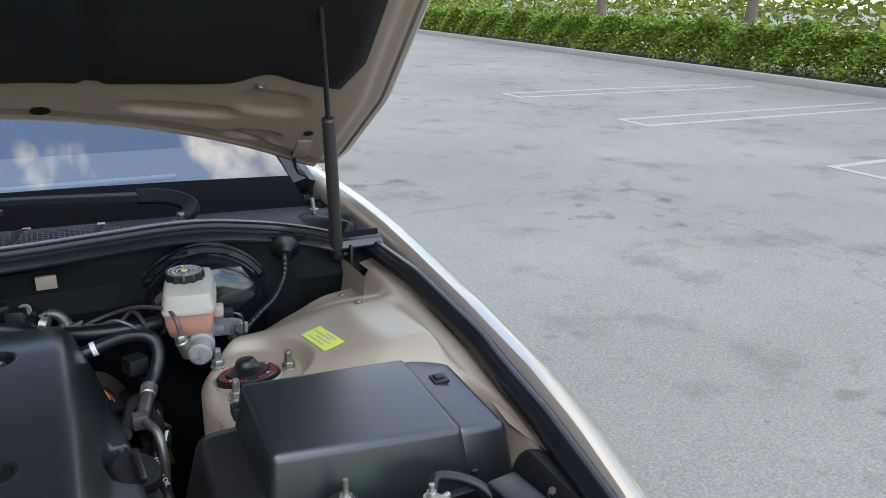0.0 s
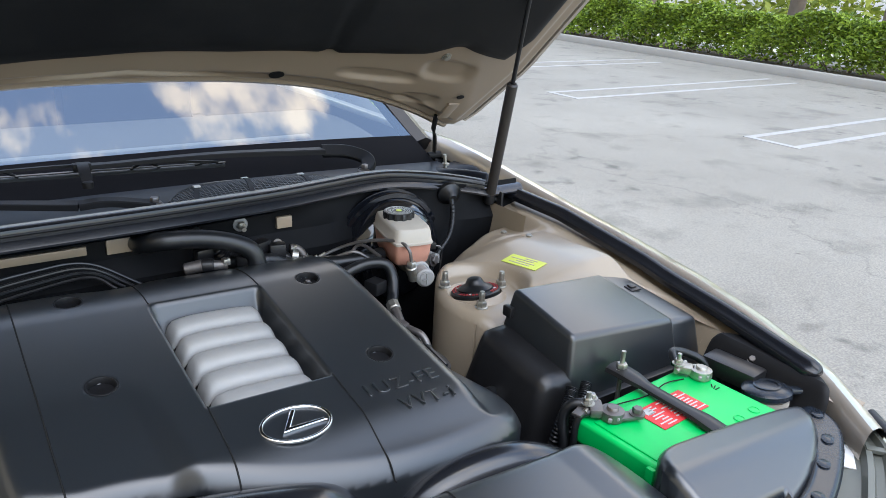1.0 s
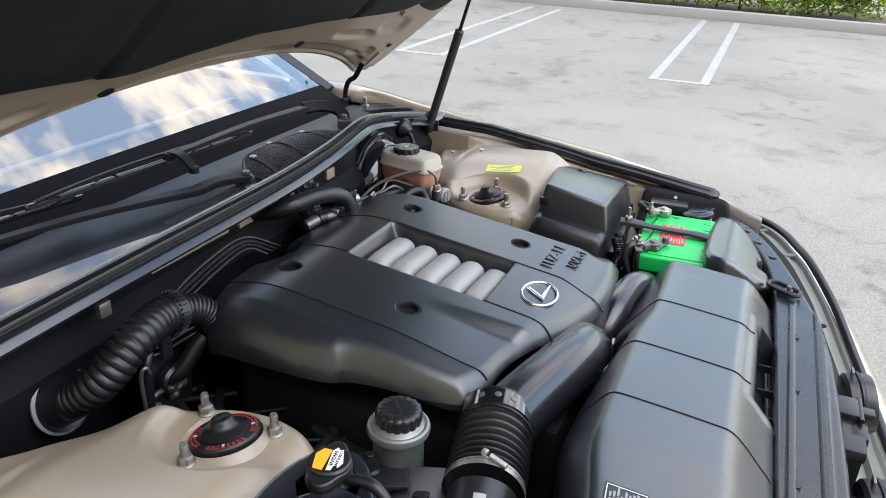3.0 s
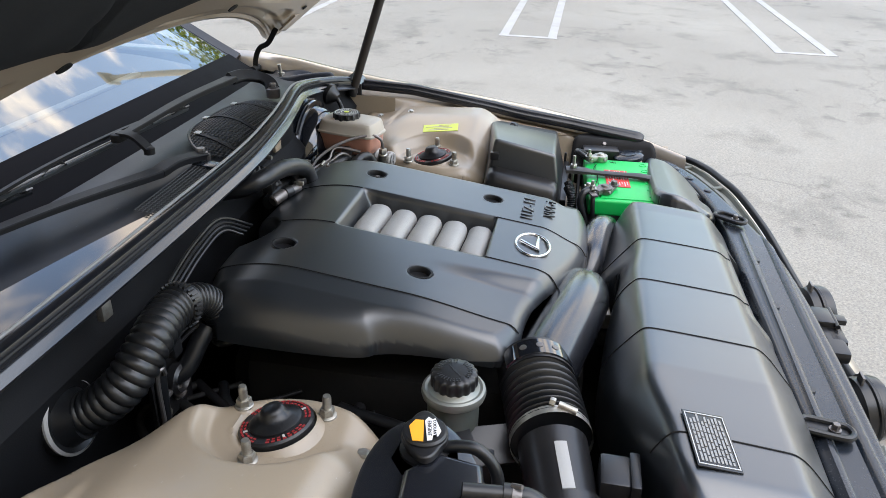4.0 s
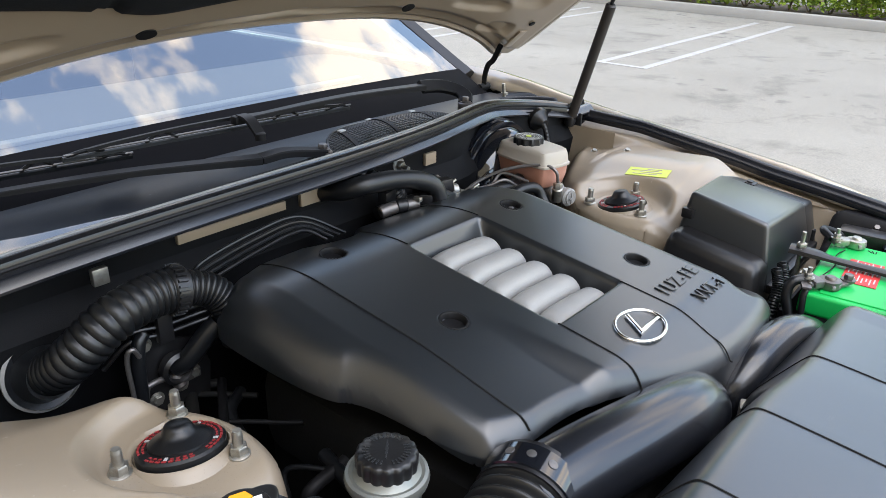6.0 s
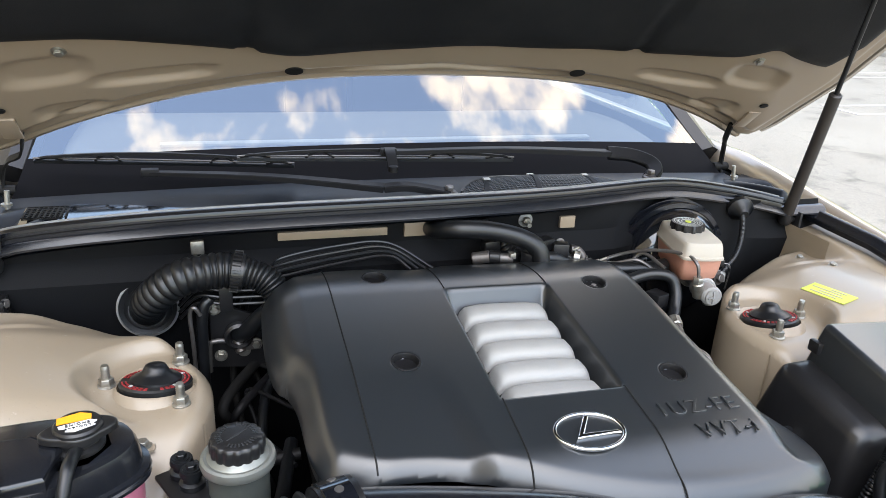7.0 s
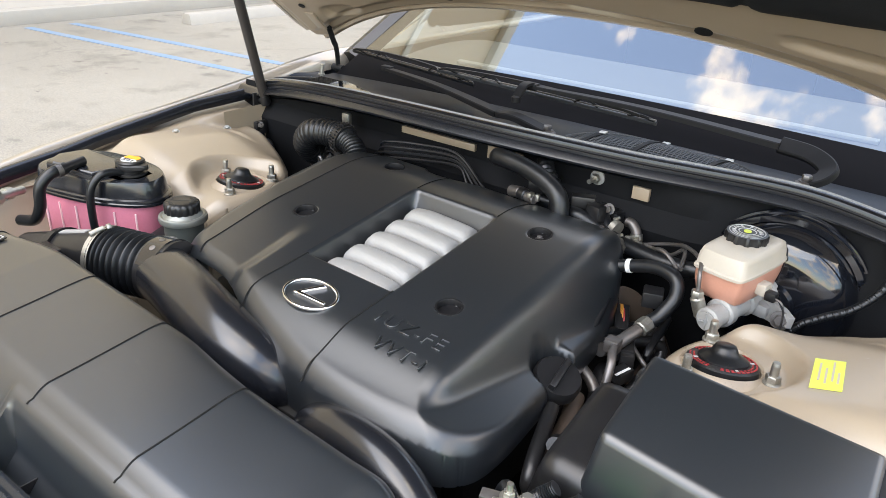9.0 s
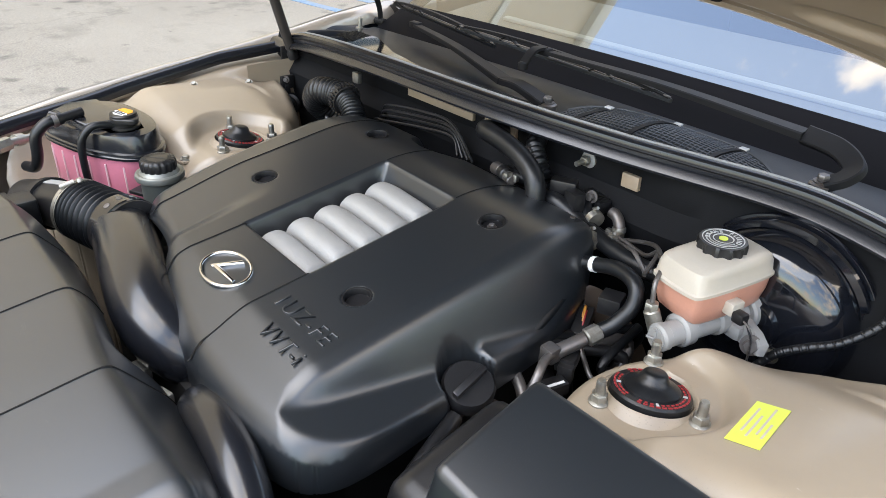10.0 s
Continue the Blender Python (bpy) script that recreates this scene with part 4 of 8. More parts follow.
for x in np.linspace(-0.80, 0.80, 65):
    bulge = 0.035 * smooth01(0.3, 0.45, x) * smooth01(0.68, 0.55, x)
    zt = float(seal_z(np.clip(x, -0.735, 0.70))) - 0.012
    yt = float(seal_y(np.clip(x, -0.735, 0.70)))
    fw_rings.append([(x, yt + 0.004, zt + 0.002), (x, yt - 0.006, zt + 0.001), (x, yt - 0.0095, zt - 0.002), (x, yt - 0.0165, zt - 0.011), (x, yt - 0.016, zt - 0.0145), (x, yt + 0.004, zt - 0.017), (x, FW + bulge + 0.026, 0.972), (x, FW + bulge + 0.026, 0.932), (x, FW + bulge, 0.90), (x, FW + bulge * 0.5 + 0.01, 0.80), (x, FW + 0.03, 0.62), (x, FW + 0.03, 0.28)])
lv, lf = loft([q[:6] for q in fw_rings], closed=False)
part("firewall_lip", (lv, [tuple(reversed(q)) for q in lf]), M_LIP, car, "semi-gloss black lip under the weather strip")
fv, ff = loft([q[5:] for q in fw_rings], closed=False)
part("firewall", (fv, [tuple(reversed(q)) for q in ff]), M_WALL, car, "black insulated firewall")

# bay floor and front frame
part("front_tray", box((0, -0.2, 0.30), (1.5, 1.0, 0.03), 0.005), M_DARK, car)
FRONT = [(0.803, -0.560), (0.757, -0.618), (0.70, -0.655), (0.60, -0.708), (0.50, -0.758), (0.40, -0.802), (0.30, -0.840), (0.18, -0.875), (0.05, -0.895)]


def nose_drop(x):
    """How far the lamps' edge has sunk towards the grille."""
    return float(np.interp(abs(x), [0.05, 0.2, 0.3, 0.4, 0.5, 0.6, 0.7], [-0.20, -0.19, -0.155, -0.108, -0.055, -0.014, 0.0]))


def front_line(side, n=30):
    """The nose's edge in plan on one side, with its inward normal."""
    p = spline([(x, y, 0) for x, y in FRONT], n)[:, :2]
    d = np.gradient(p, axis=0)
    d /= np.linalg.norm(d, axis=1)[:, None]
    q = np.c_[d[:, 1], -d[:, 0]]
    q[q[:, 1] < 0] *= -1
    return p * (side, 1), q * (side, 1)


def swept(side, profile, n=30):
    """A strip along the nose's edge; profile rows: inward offset, height."""
    p, q = front_line(side, n)
    rings = []
    for i in range(n):
        dz = nose_drop(p[i][0])
        wide = 1 - 3 * dz
        rings.append([(p[i][0] + q[i][0] * o * wide, p[i][1] + q[i][1] * o * wide, z + dz * (1 - 0.5 * min(1.0, max(0.0, o / 0.08)))) for o, z in profile])
    v, f = loft(rings, closed=False)
    return (v, f) if side > 0 else (v, [tuple(reversed(w)) for w in f])


for sign in (1, -1):
    part("nose_panel", swept(sign, [(0.004, 0.775), (-0.006, 0.790), (-0.020, 0.788), (-0.042, 0.770), (-0.058, 0.72), (-0.066, 0.60), (-0.066, 0.50), (-0.05, 0.30), (0.02, 0.22)]), M_BODY, car, "champagne painted nose below the bonnet")

BUMPER = [(-0.90, -0.42), (-0.885, -0.62), (-0.80, -0.745), (-0.62, -0.845), (-0.40, -0.912), (-0.15, -0.946), (0.0, -0.952), (0.15, -0.946), (0.40, -0.912), (0.62, -0.845), (0.80, -0.745), (0.885, -0.62), (0.90, -0.42)]
bp_ = spline([(x, y, 0) for x, y in BUMPER], 60)[:, :2]
bt = np.gradient(bp_, axis=0)
bt /= np.linalg.norm(bt, axis=1)[:, None]
bn = np.c_[-bt[:, 1], bt[:, 0]]
bumper_rows = [[(bp_[i][0] + bn[i][0] * o, bp_[i][1] + bn[i][1] * o, z) for o, z in ((0.13, 0.565), (0.07, 0.568), (0.02, 0.562), (0.004, 0.548), (0.0, 0.52), (0.004, 0.40), (0.03, 0.28), (0.08, 0.22))] for i in range(60)]
bv, bf_ = loft(bumper_rows, closed=False)
part("front_bumper", (bv, bf_), M_BODY, car, "champagne painted front bumper")

# ---- bonnet ----
TH = radians(41.6)
HC, HS = math.cos(TH), math.sin(TH)


def hood_point(u, v, w=0.0):
    crown = 0.052 * (1 - (u / 0.80) ** 2)
    k = w + crown
    return (u, 0.495 - v * HC + k * HS, 1.05 + v * HS + k * HC)


def hood_half(v):
    return float(np.interp(v, [-0.02, 0.05, 0.25, 0.8, 1.05, 1.16], [0.76, 0.80, 0.828, 0.80, 0.73, 0.62]))


def hood_rear(u):
    return 0.172 * (1 - min(1.0, abs(u) / 0.74) ** 2.6)


hood = thing("bonnet", "open champagne bonnet with black insulation felt underneath", "bonnet", (0, 0.495, 1.05))


def hood_skin(w, inset=0.0, extra=None, nu=81, nv=61, v1=1.16, power=1.0):
    rings = []
    for s in np.linspace(0, 1, nv) ** power:
        row = []
        for q in np.linspace(-1, 1, nu):
            vm = s * v1
            half = hood_half(vm) - inset
            u = q * half
            v = hood_rear(u) + inset + s * (v1 - 2 * inset - hood_rear(u) - 0.10 * (abs(q) ** 4))
            row.append(hood_point(u, v, w + (extra(u, v) if extra else 0.0)))
        rings.append(row)
    return loft(rings, closed=False)


def hood_relief(u, v):
    """Ribs and pressed pockets of the inner panel; positive is away from the engine."""
    a = abs(u)
    e = min(v - hood_rear(u), hood_half(v) - a)
    z = -0.012 * float(smooth01(0.0, 0.02, np.float64(e))) - 0.012 * float(smooth01(0.035, 0.055, np.float64(e)))
    for cu, cv, ru, rv in ((0.47, 0.215, 0.085, 0.017), (0.62, 0.240, 0.06, 0.032), (0.0, 0.215, 0.17, 0.014), (0.60, 0.13, 0.05, 0.022)):
        k = (abs((a - cu) / ru) ** 3 + abs((v - cv - 0.10 * (cu - a)) / rv) ** 3) ** (1 / 3)
        z += 0.009 * float(smooth01(1.25, 0.65, np.float64(k)))
    return z


part("outer_panel", hood_skin(0.016), M_BODY, hood)
iv, if_ = hood_skin(0.006, 0.006, hood_relief, 321, 200, power=1.8)
part("inner_panel", (iv, [tuple(reversed(q)) for q in if_]), M_UNDERHOOD, hood, "tan painted pressed inner panel")
rim = [hood_point(hood_half(v), v + 0.0, 0.008) for v in np.linspace(0.03, 1.02, 30)]
for sign in (1, -1):
    part("side_flange", tube([(sign * p[0], p[1], p[2]) for p in rim], 0.011, 8, 60), M_BODY, hood)
part("rear_flange", tube([hood_point(u, hood_rear(u), 0.007) for u in np.linspace(-0.75, 0.75, 41)], 0.010, 8, 80), M_UNDERHOOD, hood)


PAD_U = (-0.72, -0.65, -0.57, -0.50, -0.44, -0.33, -0.26, -0.18, -0.02, 0.14, 0.31, 0.47, 0.55, 0.575, 0.594, 0.615, 0.64, 0.70)
PAD_V = (0.330, 0.326, 0.320, 0.313, 0.302, 0.274, 0.258, 0.264, 0.284, 0.287, 0.290, 0.291, 0.302, 0.322, 0.338, 0.326, 0.313, 0.300)


def pad_rear(u):
    """The rear edge of the felt, sagging unevenly."""
    return float(np.mean(np.interp(u + np.linspace(-0.022, 0.022, 7), PAD_U, PAD_V))) + 0.0015 * math.sin(31 * u)


pad_rings = []
for s in np.linspace(0, 1, 40):
    row = []
    for q in np.linspace(-1, 1, 141):
        half = np.interp(s, [0, 0.1, 0.9, 1], [0.725, 0.75, 0.72, 0.66])
        u = q * half
        v = pad_rear(u) + s * (1.06 - pad_rear(u))
        e = min(s / 0.05, (1 - abs(q)) / 0.04, 1.0)
        puff = -0.022 - 0.014 * math.sin(min(1.0, e) * math.pi / 2)
        puff += 0.006 * (1 if (abs(abs(u) - 0.33) < 0.012 or abs(v - 0.62) < 0.012) else 0)
        row.append(hood_point(u, v, puff))
    pad_rings.append(row)
pv, pf = loft(pad_rings, closed=False)
part("insulation_pad", (pv, [tuple(reversed(q)) for q in pf]), M_INSUL, hood, "black felt insulation pad")
# dark discs laid on the panel for the shade inside its holes
for u, v, r in ((0.256, 0.212, 0.010), (-0.256, 0.212, 0.010), (0.70, 0.152, 0.0065), (-0.70, 0.152, 0.0065)):
    p = Vector(hood_point(u, v, 0.006 + hood_relief(u, v)))
    p = p - Vector((0, HS, HC)) * 0.002
    part("access_hole_dark", lathe([(r, -0.001), (r, 0.0012), (r * 0.8, 0.0014)], along(p, p - Vector((0, HS, HC))) @ Matrix.Diagonal((1.5, 1, 1, 1)), 24), M_DARK, hood)
for sign in (1, -1):
    p = Vector(hood_point(sign * 0.589, 0.29, 0.006 + hood_relief(0.589, 0.29)))
    part("panel_bolt", bolt(p, 0.007, 0.005, (0, -HS, -HC)), M_ZINC, hood)
for sign in (1, -1):
    part("hinge_arm", [tube([(sign * 0.755, 0.545, 0.950), (sign * 0.752, 0.542, 0.995), (sign * 0.735, 0.520, 1.030), (sign * 0.704, 0.482, 1.052), (sign * 0.690, 0.452, 1.092)], 0.0065, 8, 30,
                            section=[(-0.3, -1), (-0.3, 1), (0.3, 1), (0.3, -1)]),
                       rod((sign * 0.735, 0.545, 0.970), (sign * 0.772, 0.545, 0.970), 0.009)], M_DARK, hood, "dark steel bonnet hinge")
    part("hinge_plate", box((sign * 0.700, 0.420, 1.108), (0.030, 0.06, 0.005), 0.002, Matrix.Rotation(-TH, 4, "X")), M_UNDERHOOD, hood)

for sign in (1, -1):
    foot, joint = Vector((sign * 0.712, 0.263, 0.935)), Vector((sign * 0.668, 0.165, 1.207))
    d = joint - foot
    top = foot + d * 1.78
    gs = thing("gas_strut", "dark bonnet gas strut with a worn grey tube", "gas strut", foot, "bonnet gas struts")
    part("cylinder", rod(foot + d * 0.06, joint, 0.0112, 18, bev=0.003), M_STRUT, gs)
    part("piston_rod", rod(joint, top, 0.0045, 12), M_BLACK, gs)
    part("ball_end", [lathe([(0.004, -0.012), (0.012, -0.008), (0.013, 0.004), (0.008, 0.016)], along(foot + d * 0.01, joint), 14),
                      rod(foot, foot + Vector((sign * 0.03, 0, 0)), 0.006)], M_BLACK, gs)
    part("ball_end", lathe([(0.006, -0.02), (0.012, -0.012), (0.012, 0.004), (0.006, 0.012)], along(top, top + d), 14), M_BLACK, gs)
    part("foot_bracket", box(foot + Vector((sign * 0.022, 0.006, -0.025)), (0.006, 0.05, 0.09), 0.002), M_BLACK, gs)

# ---- engine cover ----
COVER = rounded([(-0.339, 0.137), (-0.322, 0.158), (-0.285, 0.186), (-0.15, 0.205), (0.05, 0.207), (0.205, 0.203), (0.255, 0.178), (0.282, 0.12), (0.298, 0.05), (0.305, -0.02), (0.308, -0.06), (0.315, -0.17), (0.324, -0.26), (0.318, -0.325),
                 (0.27, -0.358), (0.10, -0.362), (-0.03, -0.335), (-0.10, -0.305), (-0.165, -0.272), (-0.288, -0.266), (-0.308, -0.222), (-0.309, -0.090), (-0.338, -0.058)], 4)


def cover_plane(x, y):
    return 0.9315 + 0.13 * y - 0.024 * x - 2.0 * np.maximum(y - 0.05, 0) ** 2


def seam(height, outline, edge, points, lift=0.0004, r=0.0010):
    """A thin dark joint line laid over a moulded sheet, from plan points."""
    p = spline([(a, b, 0) for a, b in points], 90)
    d = np.maximum(-polygon_distance(p[:, 0], p[:, 1], outline), 0)
    z = height(p[:, 0], p[:, 1], d)
    z = z - rim_drop(d, edge)
    return tube(np.c_[p[:, 0], p[:, 1], z + lift], r, 6, smooth=False)


def cover_height(x, y, d):
    z = cover_plane(x, y) - 0.020 * smooth01(-0.27, -0.35, y)
    # steep right flank below a soft ridge, falling to a shelf that meets the top at the front corner
    soft = x - 0.250
    face = -2.4 * 0.5 * (soft + np.sqrt(soft ** 2 + 0.010 ** 2)) + 0.003
    shelf = 0.833 - 0.27 * (np.maximum(x, 0.24) - 0.312) - 0.10 * (y + 0.174) + 0.014 * smooth01(-0.088, -0.066, y) - z
    k = np.clip(0.5 + 0.5 * (face - shelf) / 0.012, 0, 1)
    stepped = shelf * (1 - k) + face * k + 0.012 * k * (1 - k)
    z = z + np.minimum(stepped, 0) * smooth01(0.12, 0.215, x)
    # round clearance for the oil filler
    hole = smooth01(0.0390, 0.0350, np.hypot(x - 0.308, y + 0.110)) * smooth01(0.262, 0.270, x)
    z = z * (1 - hole) + 0.790 * hole
    # a fold runs forward from the left bolt: the outer corner lies lower
    low = smooth01(-0.112, -0.148, x + 0.06 * (y + 0.25)) * smooth01(-0.10, -0.27, y)
    z = z - 0.013 * low
    z = z - 0.07 * np.maximum(-0.242 - x, 0) - 0.32 * np.maximum(-0.285 - x, 0)
    # window over the intake runners, with a sloping rear wall
    side = np.maximum(np.abs(x - 0.007) - 0.080, -0.190 - y)
    z = z - 0.050 * smooth01(0.004, -0.007, side) * np.clip((0.054 - y) / 0.024, 0, 1)
    for hx, hy in ((0.170, 0.050), (0.172, -0.176), (-0.173, -0.107), (-0.170, 0.105)):
        z = z - 0.030 * smooth01(0.0172, 0.0138, np.hypot(x - hx, y - hy))
    # pocket at the rear edge
    z = z - 0.03 * smooth01(0.055, 0.045, np.hypot((x + 0.10) * 0.9, y - 0.20))
    return z


cover = thing("engine_cover", "satin black plastic engine cover with raised lettering", "engine cover", (0, -0.08, 0.80))
part("cover_panel", field(COVER, 0.003, cover_height, lambda x, y: 0.79 if x > -0.05 else 0.868, lambda x, y: 0.020 + 0.006 * smooth01(-0.25, -0.33, y) - 0.010 * smooth01(0.20, 0.27, x) * smooth01(-0.33, -0.26, y) + 0.016 * smooth01(-0.22, -0.28, x)), M_COVER, cover, sharp=100)

for pts in ([(0.087, 0.203), (0.088, 0.12), (0.089, 0.056)], [(0.090, -0.192), (0.089, -0.27), (0.087, -0.360)], [(-0.075, -0.192), (-0.077, -0.25), (-0.080, -0.318)],
            [(-0.075, 0.056), (-0.076, 0.12), (-0.076, 0.150)], [(-0.240, 0.192), (-0.242, 0.10), (-0.242, -0.08), (-0.241, -0.264)]):
    part("joint_line", seam(cover_height, COVER, 0.022, pts), M_DARK, cover)


def runner(y):
    rings = []
    for s in np.linspace(0, 1, 28):
        x = -0.067 + 0.149 * s
        t = abs(2 * s - 1)
        end = math.sqrt(max(0.0, 1 - smooth01(0.72, 1.0, np.float64(t)) ** 2))
        base = float(cover_plane(x, y)) - 0.0095 - 0.009 * t ** 3 - 0.020 * (1 - end)
        half = 0.0222 * (0.72 + 0.28 * end)
        rings.append([(x, y + 0.0012 * math.sin(7 * s) + half * math.copysign(abs(math.cos(a)) ** 0.85, math.cos(a)), base - 0.022 + 0.022 * max(0.02, end) * math.sin(a) ** 0.75) for a in np.linspace(0.0, math.pi, 17)])
    return loft(rings, closed=False)


for k in range(5):
    part("intake_runner", runner(-0.1675 + 0.0462 * k), M_ALU, cover, "silver cast aluminium intake runner")
part("recess_floor", box((0.007, -0.07, 0.862), (0.20, 0.27, 0.004), 0.001), M_DARK, cover)
tiltm = Matrix.Rotation(math.atan(0.13), 4, "X") @ Matrix.Rotation(math.atan(0.024), 4, "Y")


def on_cover(x, y, lift=0.0):
    return Matrix.Translation((x, y, float(cover_plane(x, y)) + lift)) @ tiltm


emb = on_cover(0.006, -0.264, -0.001)
ringp = [(0.0425 * math.cos(a), 0.0292 * math.sin(a), 0.002) for a in np.linspace(0, 2 * math.pi, 65)]
part("emblem", [moved(tube(ringp, 0.0024, 10, smooth=False, caps=False), emb), prism([(-0.022, -0.012), (-0.014, -0.012), (0.009, 0.022), (0.002, 0.024)], 0, 0.0055, 0.0030, emb, 4),
                prism([(-0.022, -0.012), (0.036, -0.010), (0.034, -0.0045), (-0.017, -0.0045)], 0, 0.0055, 0.0028, emb, 4)], M_CHROME, cover, "chrome oval emblem")


def lettering(text, size, m, mat, parent, extrude=0.0012, name="lettering"):
    cu = bpy.data.curves.new(name, "FONT")
    cu.body, cu.size, cu.extrude, cu.bevel_depth, cu.offset = text, size, extrude, min(0.0009, extrude * 0.7), -min(0.0013, extrude * 0.8)
    cu.space_character = 1.12
    cu.align_x, cu.align_y = "CENTER", "CENTER"
    cu.materials.append(mat)
    ob = new(name, cu)
    ob.parent = parent
    ob.matrix_basis = Matrix.Translation(-ORIGIN[parent.name]) @ m
    ORIGIN[ob.name] = ORIGIN[parent.name]
    return ob


lettering("1UZ-FE", 0.033, on_cover(0.162, -0.245, 0.0004), M_COVER, cover, 0.0011)
lettering("VVT-i", 0.031, on_cover(0.180, -0.285, 0.0), M_COVER, cover, 0.0011)
for hx, hy in ((0.170, 0.050), (0.172, -0.176), (-0.173, -0.107), (-0.170, 0.105)):
    hz = float(cover_height(np.float64(hx), np.float64(hy), 0)) + 0.030
    part("bolt_cup", lathe([(0.0195, -0.0006), (0.0190, 0.0004), (0.0168, 0.0004), (0.0158, -0.0012), (0.0152, -0.0085), (0.0, -0.0090)], Matrix.Translation((hx, hy, hz)) @ tiltm, 32, caps=False), M_MATTE, cover)
    if hx > 0 and hy > 0:
        part("cover_bolt", bolt((hx, hy, hz - 0.0090), 0.0045, 0.004), M_STEEL, cover)

oil = thing("oil_filler_cap", "black plastic oil filler cap with a grip bar", "cap", (0.298, -0.108, 0.78))
om = Matrix.Translation((0.302, -0.110, 0.808)) @ Matrix.Rotation(radians(22), 4, "Y") @ Matrix.Rotation(radians(12), 4, "X") @ Matrix.Diagonal((0.87, 0.87, 0.95, 1))
part("neck", lathe([(0.024, -0.06), (0.024, 0.01)], om), M_BLACK, oil)
part("cap", lathe([(0.034, 0.0), (0.038, 0.004), (0.038, 0.018), (0.034, 0.024)], om, 32), M_BLACK, oil)
part("grip", box((0, 0, 0), (0.062, 0.011, 0.016), 0.004, om @ Matrix.Translation((0, 0, 0.026)) @ Matrix.Rotation(radians(100), 4, "Z")), M_BLACK, oil)

# engine below its cover
eng = thing("engine_block", "dirty dark engine block under its cover", "engine", (0, -0.08, 0.3))
part("block", box((0, -0.07, 0.60), (0.50, 0.50, 0.36), 0.03), M_DARK, eng)
for sx, sz in ((0.22, 0.72), (-0.22, 0.74)):
    part("cylinder_head", box((sx, -0.07, sz), (0.13, 0.42, 0.13), 0.03), M_DARK, eng)
part("front_case", [box((0.0, -0.335, 0.66), (0.40, 0.06, 0.26), 0.02)], M_DARK, eng)

# ---- air box over the radiator ----
ABOX = rounded([(-0.60, -0.50), (-0.52, -0.455), (-0.43, -0.425), (-0.35, -0.396), (-0.28, -0.382), (-0.16, -0.388), (-0.01, -0.414), (0.035, -0.420), (0.055, -0.384), (0.10, -0.380), (0.17, -0.382), (0.265, -0.404),
                (0.326, -0.440), (0.352, -0.495), (0.354, -0.60), (0.335, -0.636), (0.18, -0.645), (-0.3, -0.650), (-0.60, -0.640)], 2)


def abox_height(x, y, d):
    crest = -0.432 - 0.013 * smooth01(-0.05, 0.09, x) - 0.02 * smooth01(-0.33, -0.46, x)
    z = 0.8925 - 0.060 * np.clip(x, -0.32, 0.25) - 0.10 * np.maximum(crest - y, 0) - 0.060 * smooth01(-0.575, -0.66, y)
    back = y - crest
    z = z - 1.45 * 0.5 * (back + np.sqrt(back ** 2 + 0.007 ** 2)) + 0.004
    z = z - 0.03 * smooth01(0.28, 0.36, x) - 0.05 * smooth01(-0.50, -0.62, x)
    slot = np.maximum(np.abs(x - 0.030) - 0.126, np.abs(y + 0.632) - 0.018)
    z = z - 0.045 * smooth01(0.003, -0.003, slot) + 0.004 * smooth01(0.010, 0.003, np.abs(slot - 0.008))
    return z


abox = thing("air_box", "grey-black moulded air cleaner and radiator cover", "air box", (-0.1, -0.5, 0.70))
part("lid", field(ABOX, 0.004, abox_height, lambda x, y: 0.76, 0.016), M_AIRBOX, abox, sharp=50)
for sx in (0.096, -0.073, -0.231, -0.448):
    part("joint_line", seam(abox_height, ABOX, 0.016, [(sx + 0.001, {0.096: -0.381, -0.073: -0.402, -0.231: -0.386, -0.448: -0.432}[sx]), (sx, -0.45), (sx + 0.001, -0.53), (sx, -0.604 if -0.1 < sx < 0.11 else -0.642)]), M_DARK, abox)
for k in range(3):
    x = -0.04 + 0.075 * k
    part("slot_rib", prism([(-0.002, 0), (0.002, 0), (0.0008, 0.013), (-0.0008, 0.013)], -0.014, 0.014, 0.0, Matrix.Translation((x, -0.634, 0.788)) @ Matrix.Rotation(radians(90), 4, "X")), M_BLACK, abox)
plate = Matrix.Translation((-0.455, -0.490, float(abox_height(np.float64(-0.455), np.float64(-0.490), 0)) + 0.0015)) @ Matrix.Rotation(radians(5), 4, "Z") @ Matrix.Diagonal((0.86, 0.58, 1, 1)) @ Matrix.Rotation(radians(4.5), 4, "X")
pl = part("info_label", box((0, 0, 0), (0.105, 0.082, 0.002), 0.0006, plate), M_BLACK, abox, "black information label with fine unreadable print")
part("label_border", [box((0, 0, 0), (0.098, 0.0022, 0.0012), 0, plate @ Matrix.Translation((0, s * 0.037, 0.001))) for s in (1, -1)] +
     [box((0, 0, 0), (0.0016, 0.075, 0.0012), 0, plate @ Matrix.Translation((s * 0.048, 0, 0.001))) for s in (1, -1)], M_DIMWHITE, pl)
rng = np.random.default_rng(4)
bars = []
for r in range(9):
    x = -0.043
    while x < 0.034:
        w = rng.uniform(0.005, 0.016)
        bars.append(box((0, 0, 0), (w, 0.0042, 0.001), 0, plate @ Matrix.Translation((x + w / 2, 0.029 - 0.0072 * r, 0.0011))))
        x += w + 0.002
tagged(part("label_print", bars, M_RINGDARK, pl), kind="stuff")

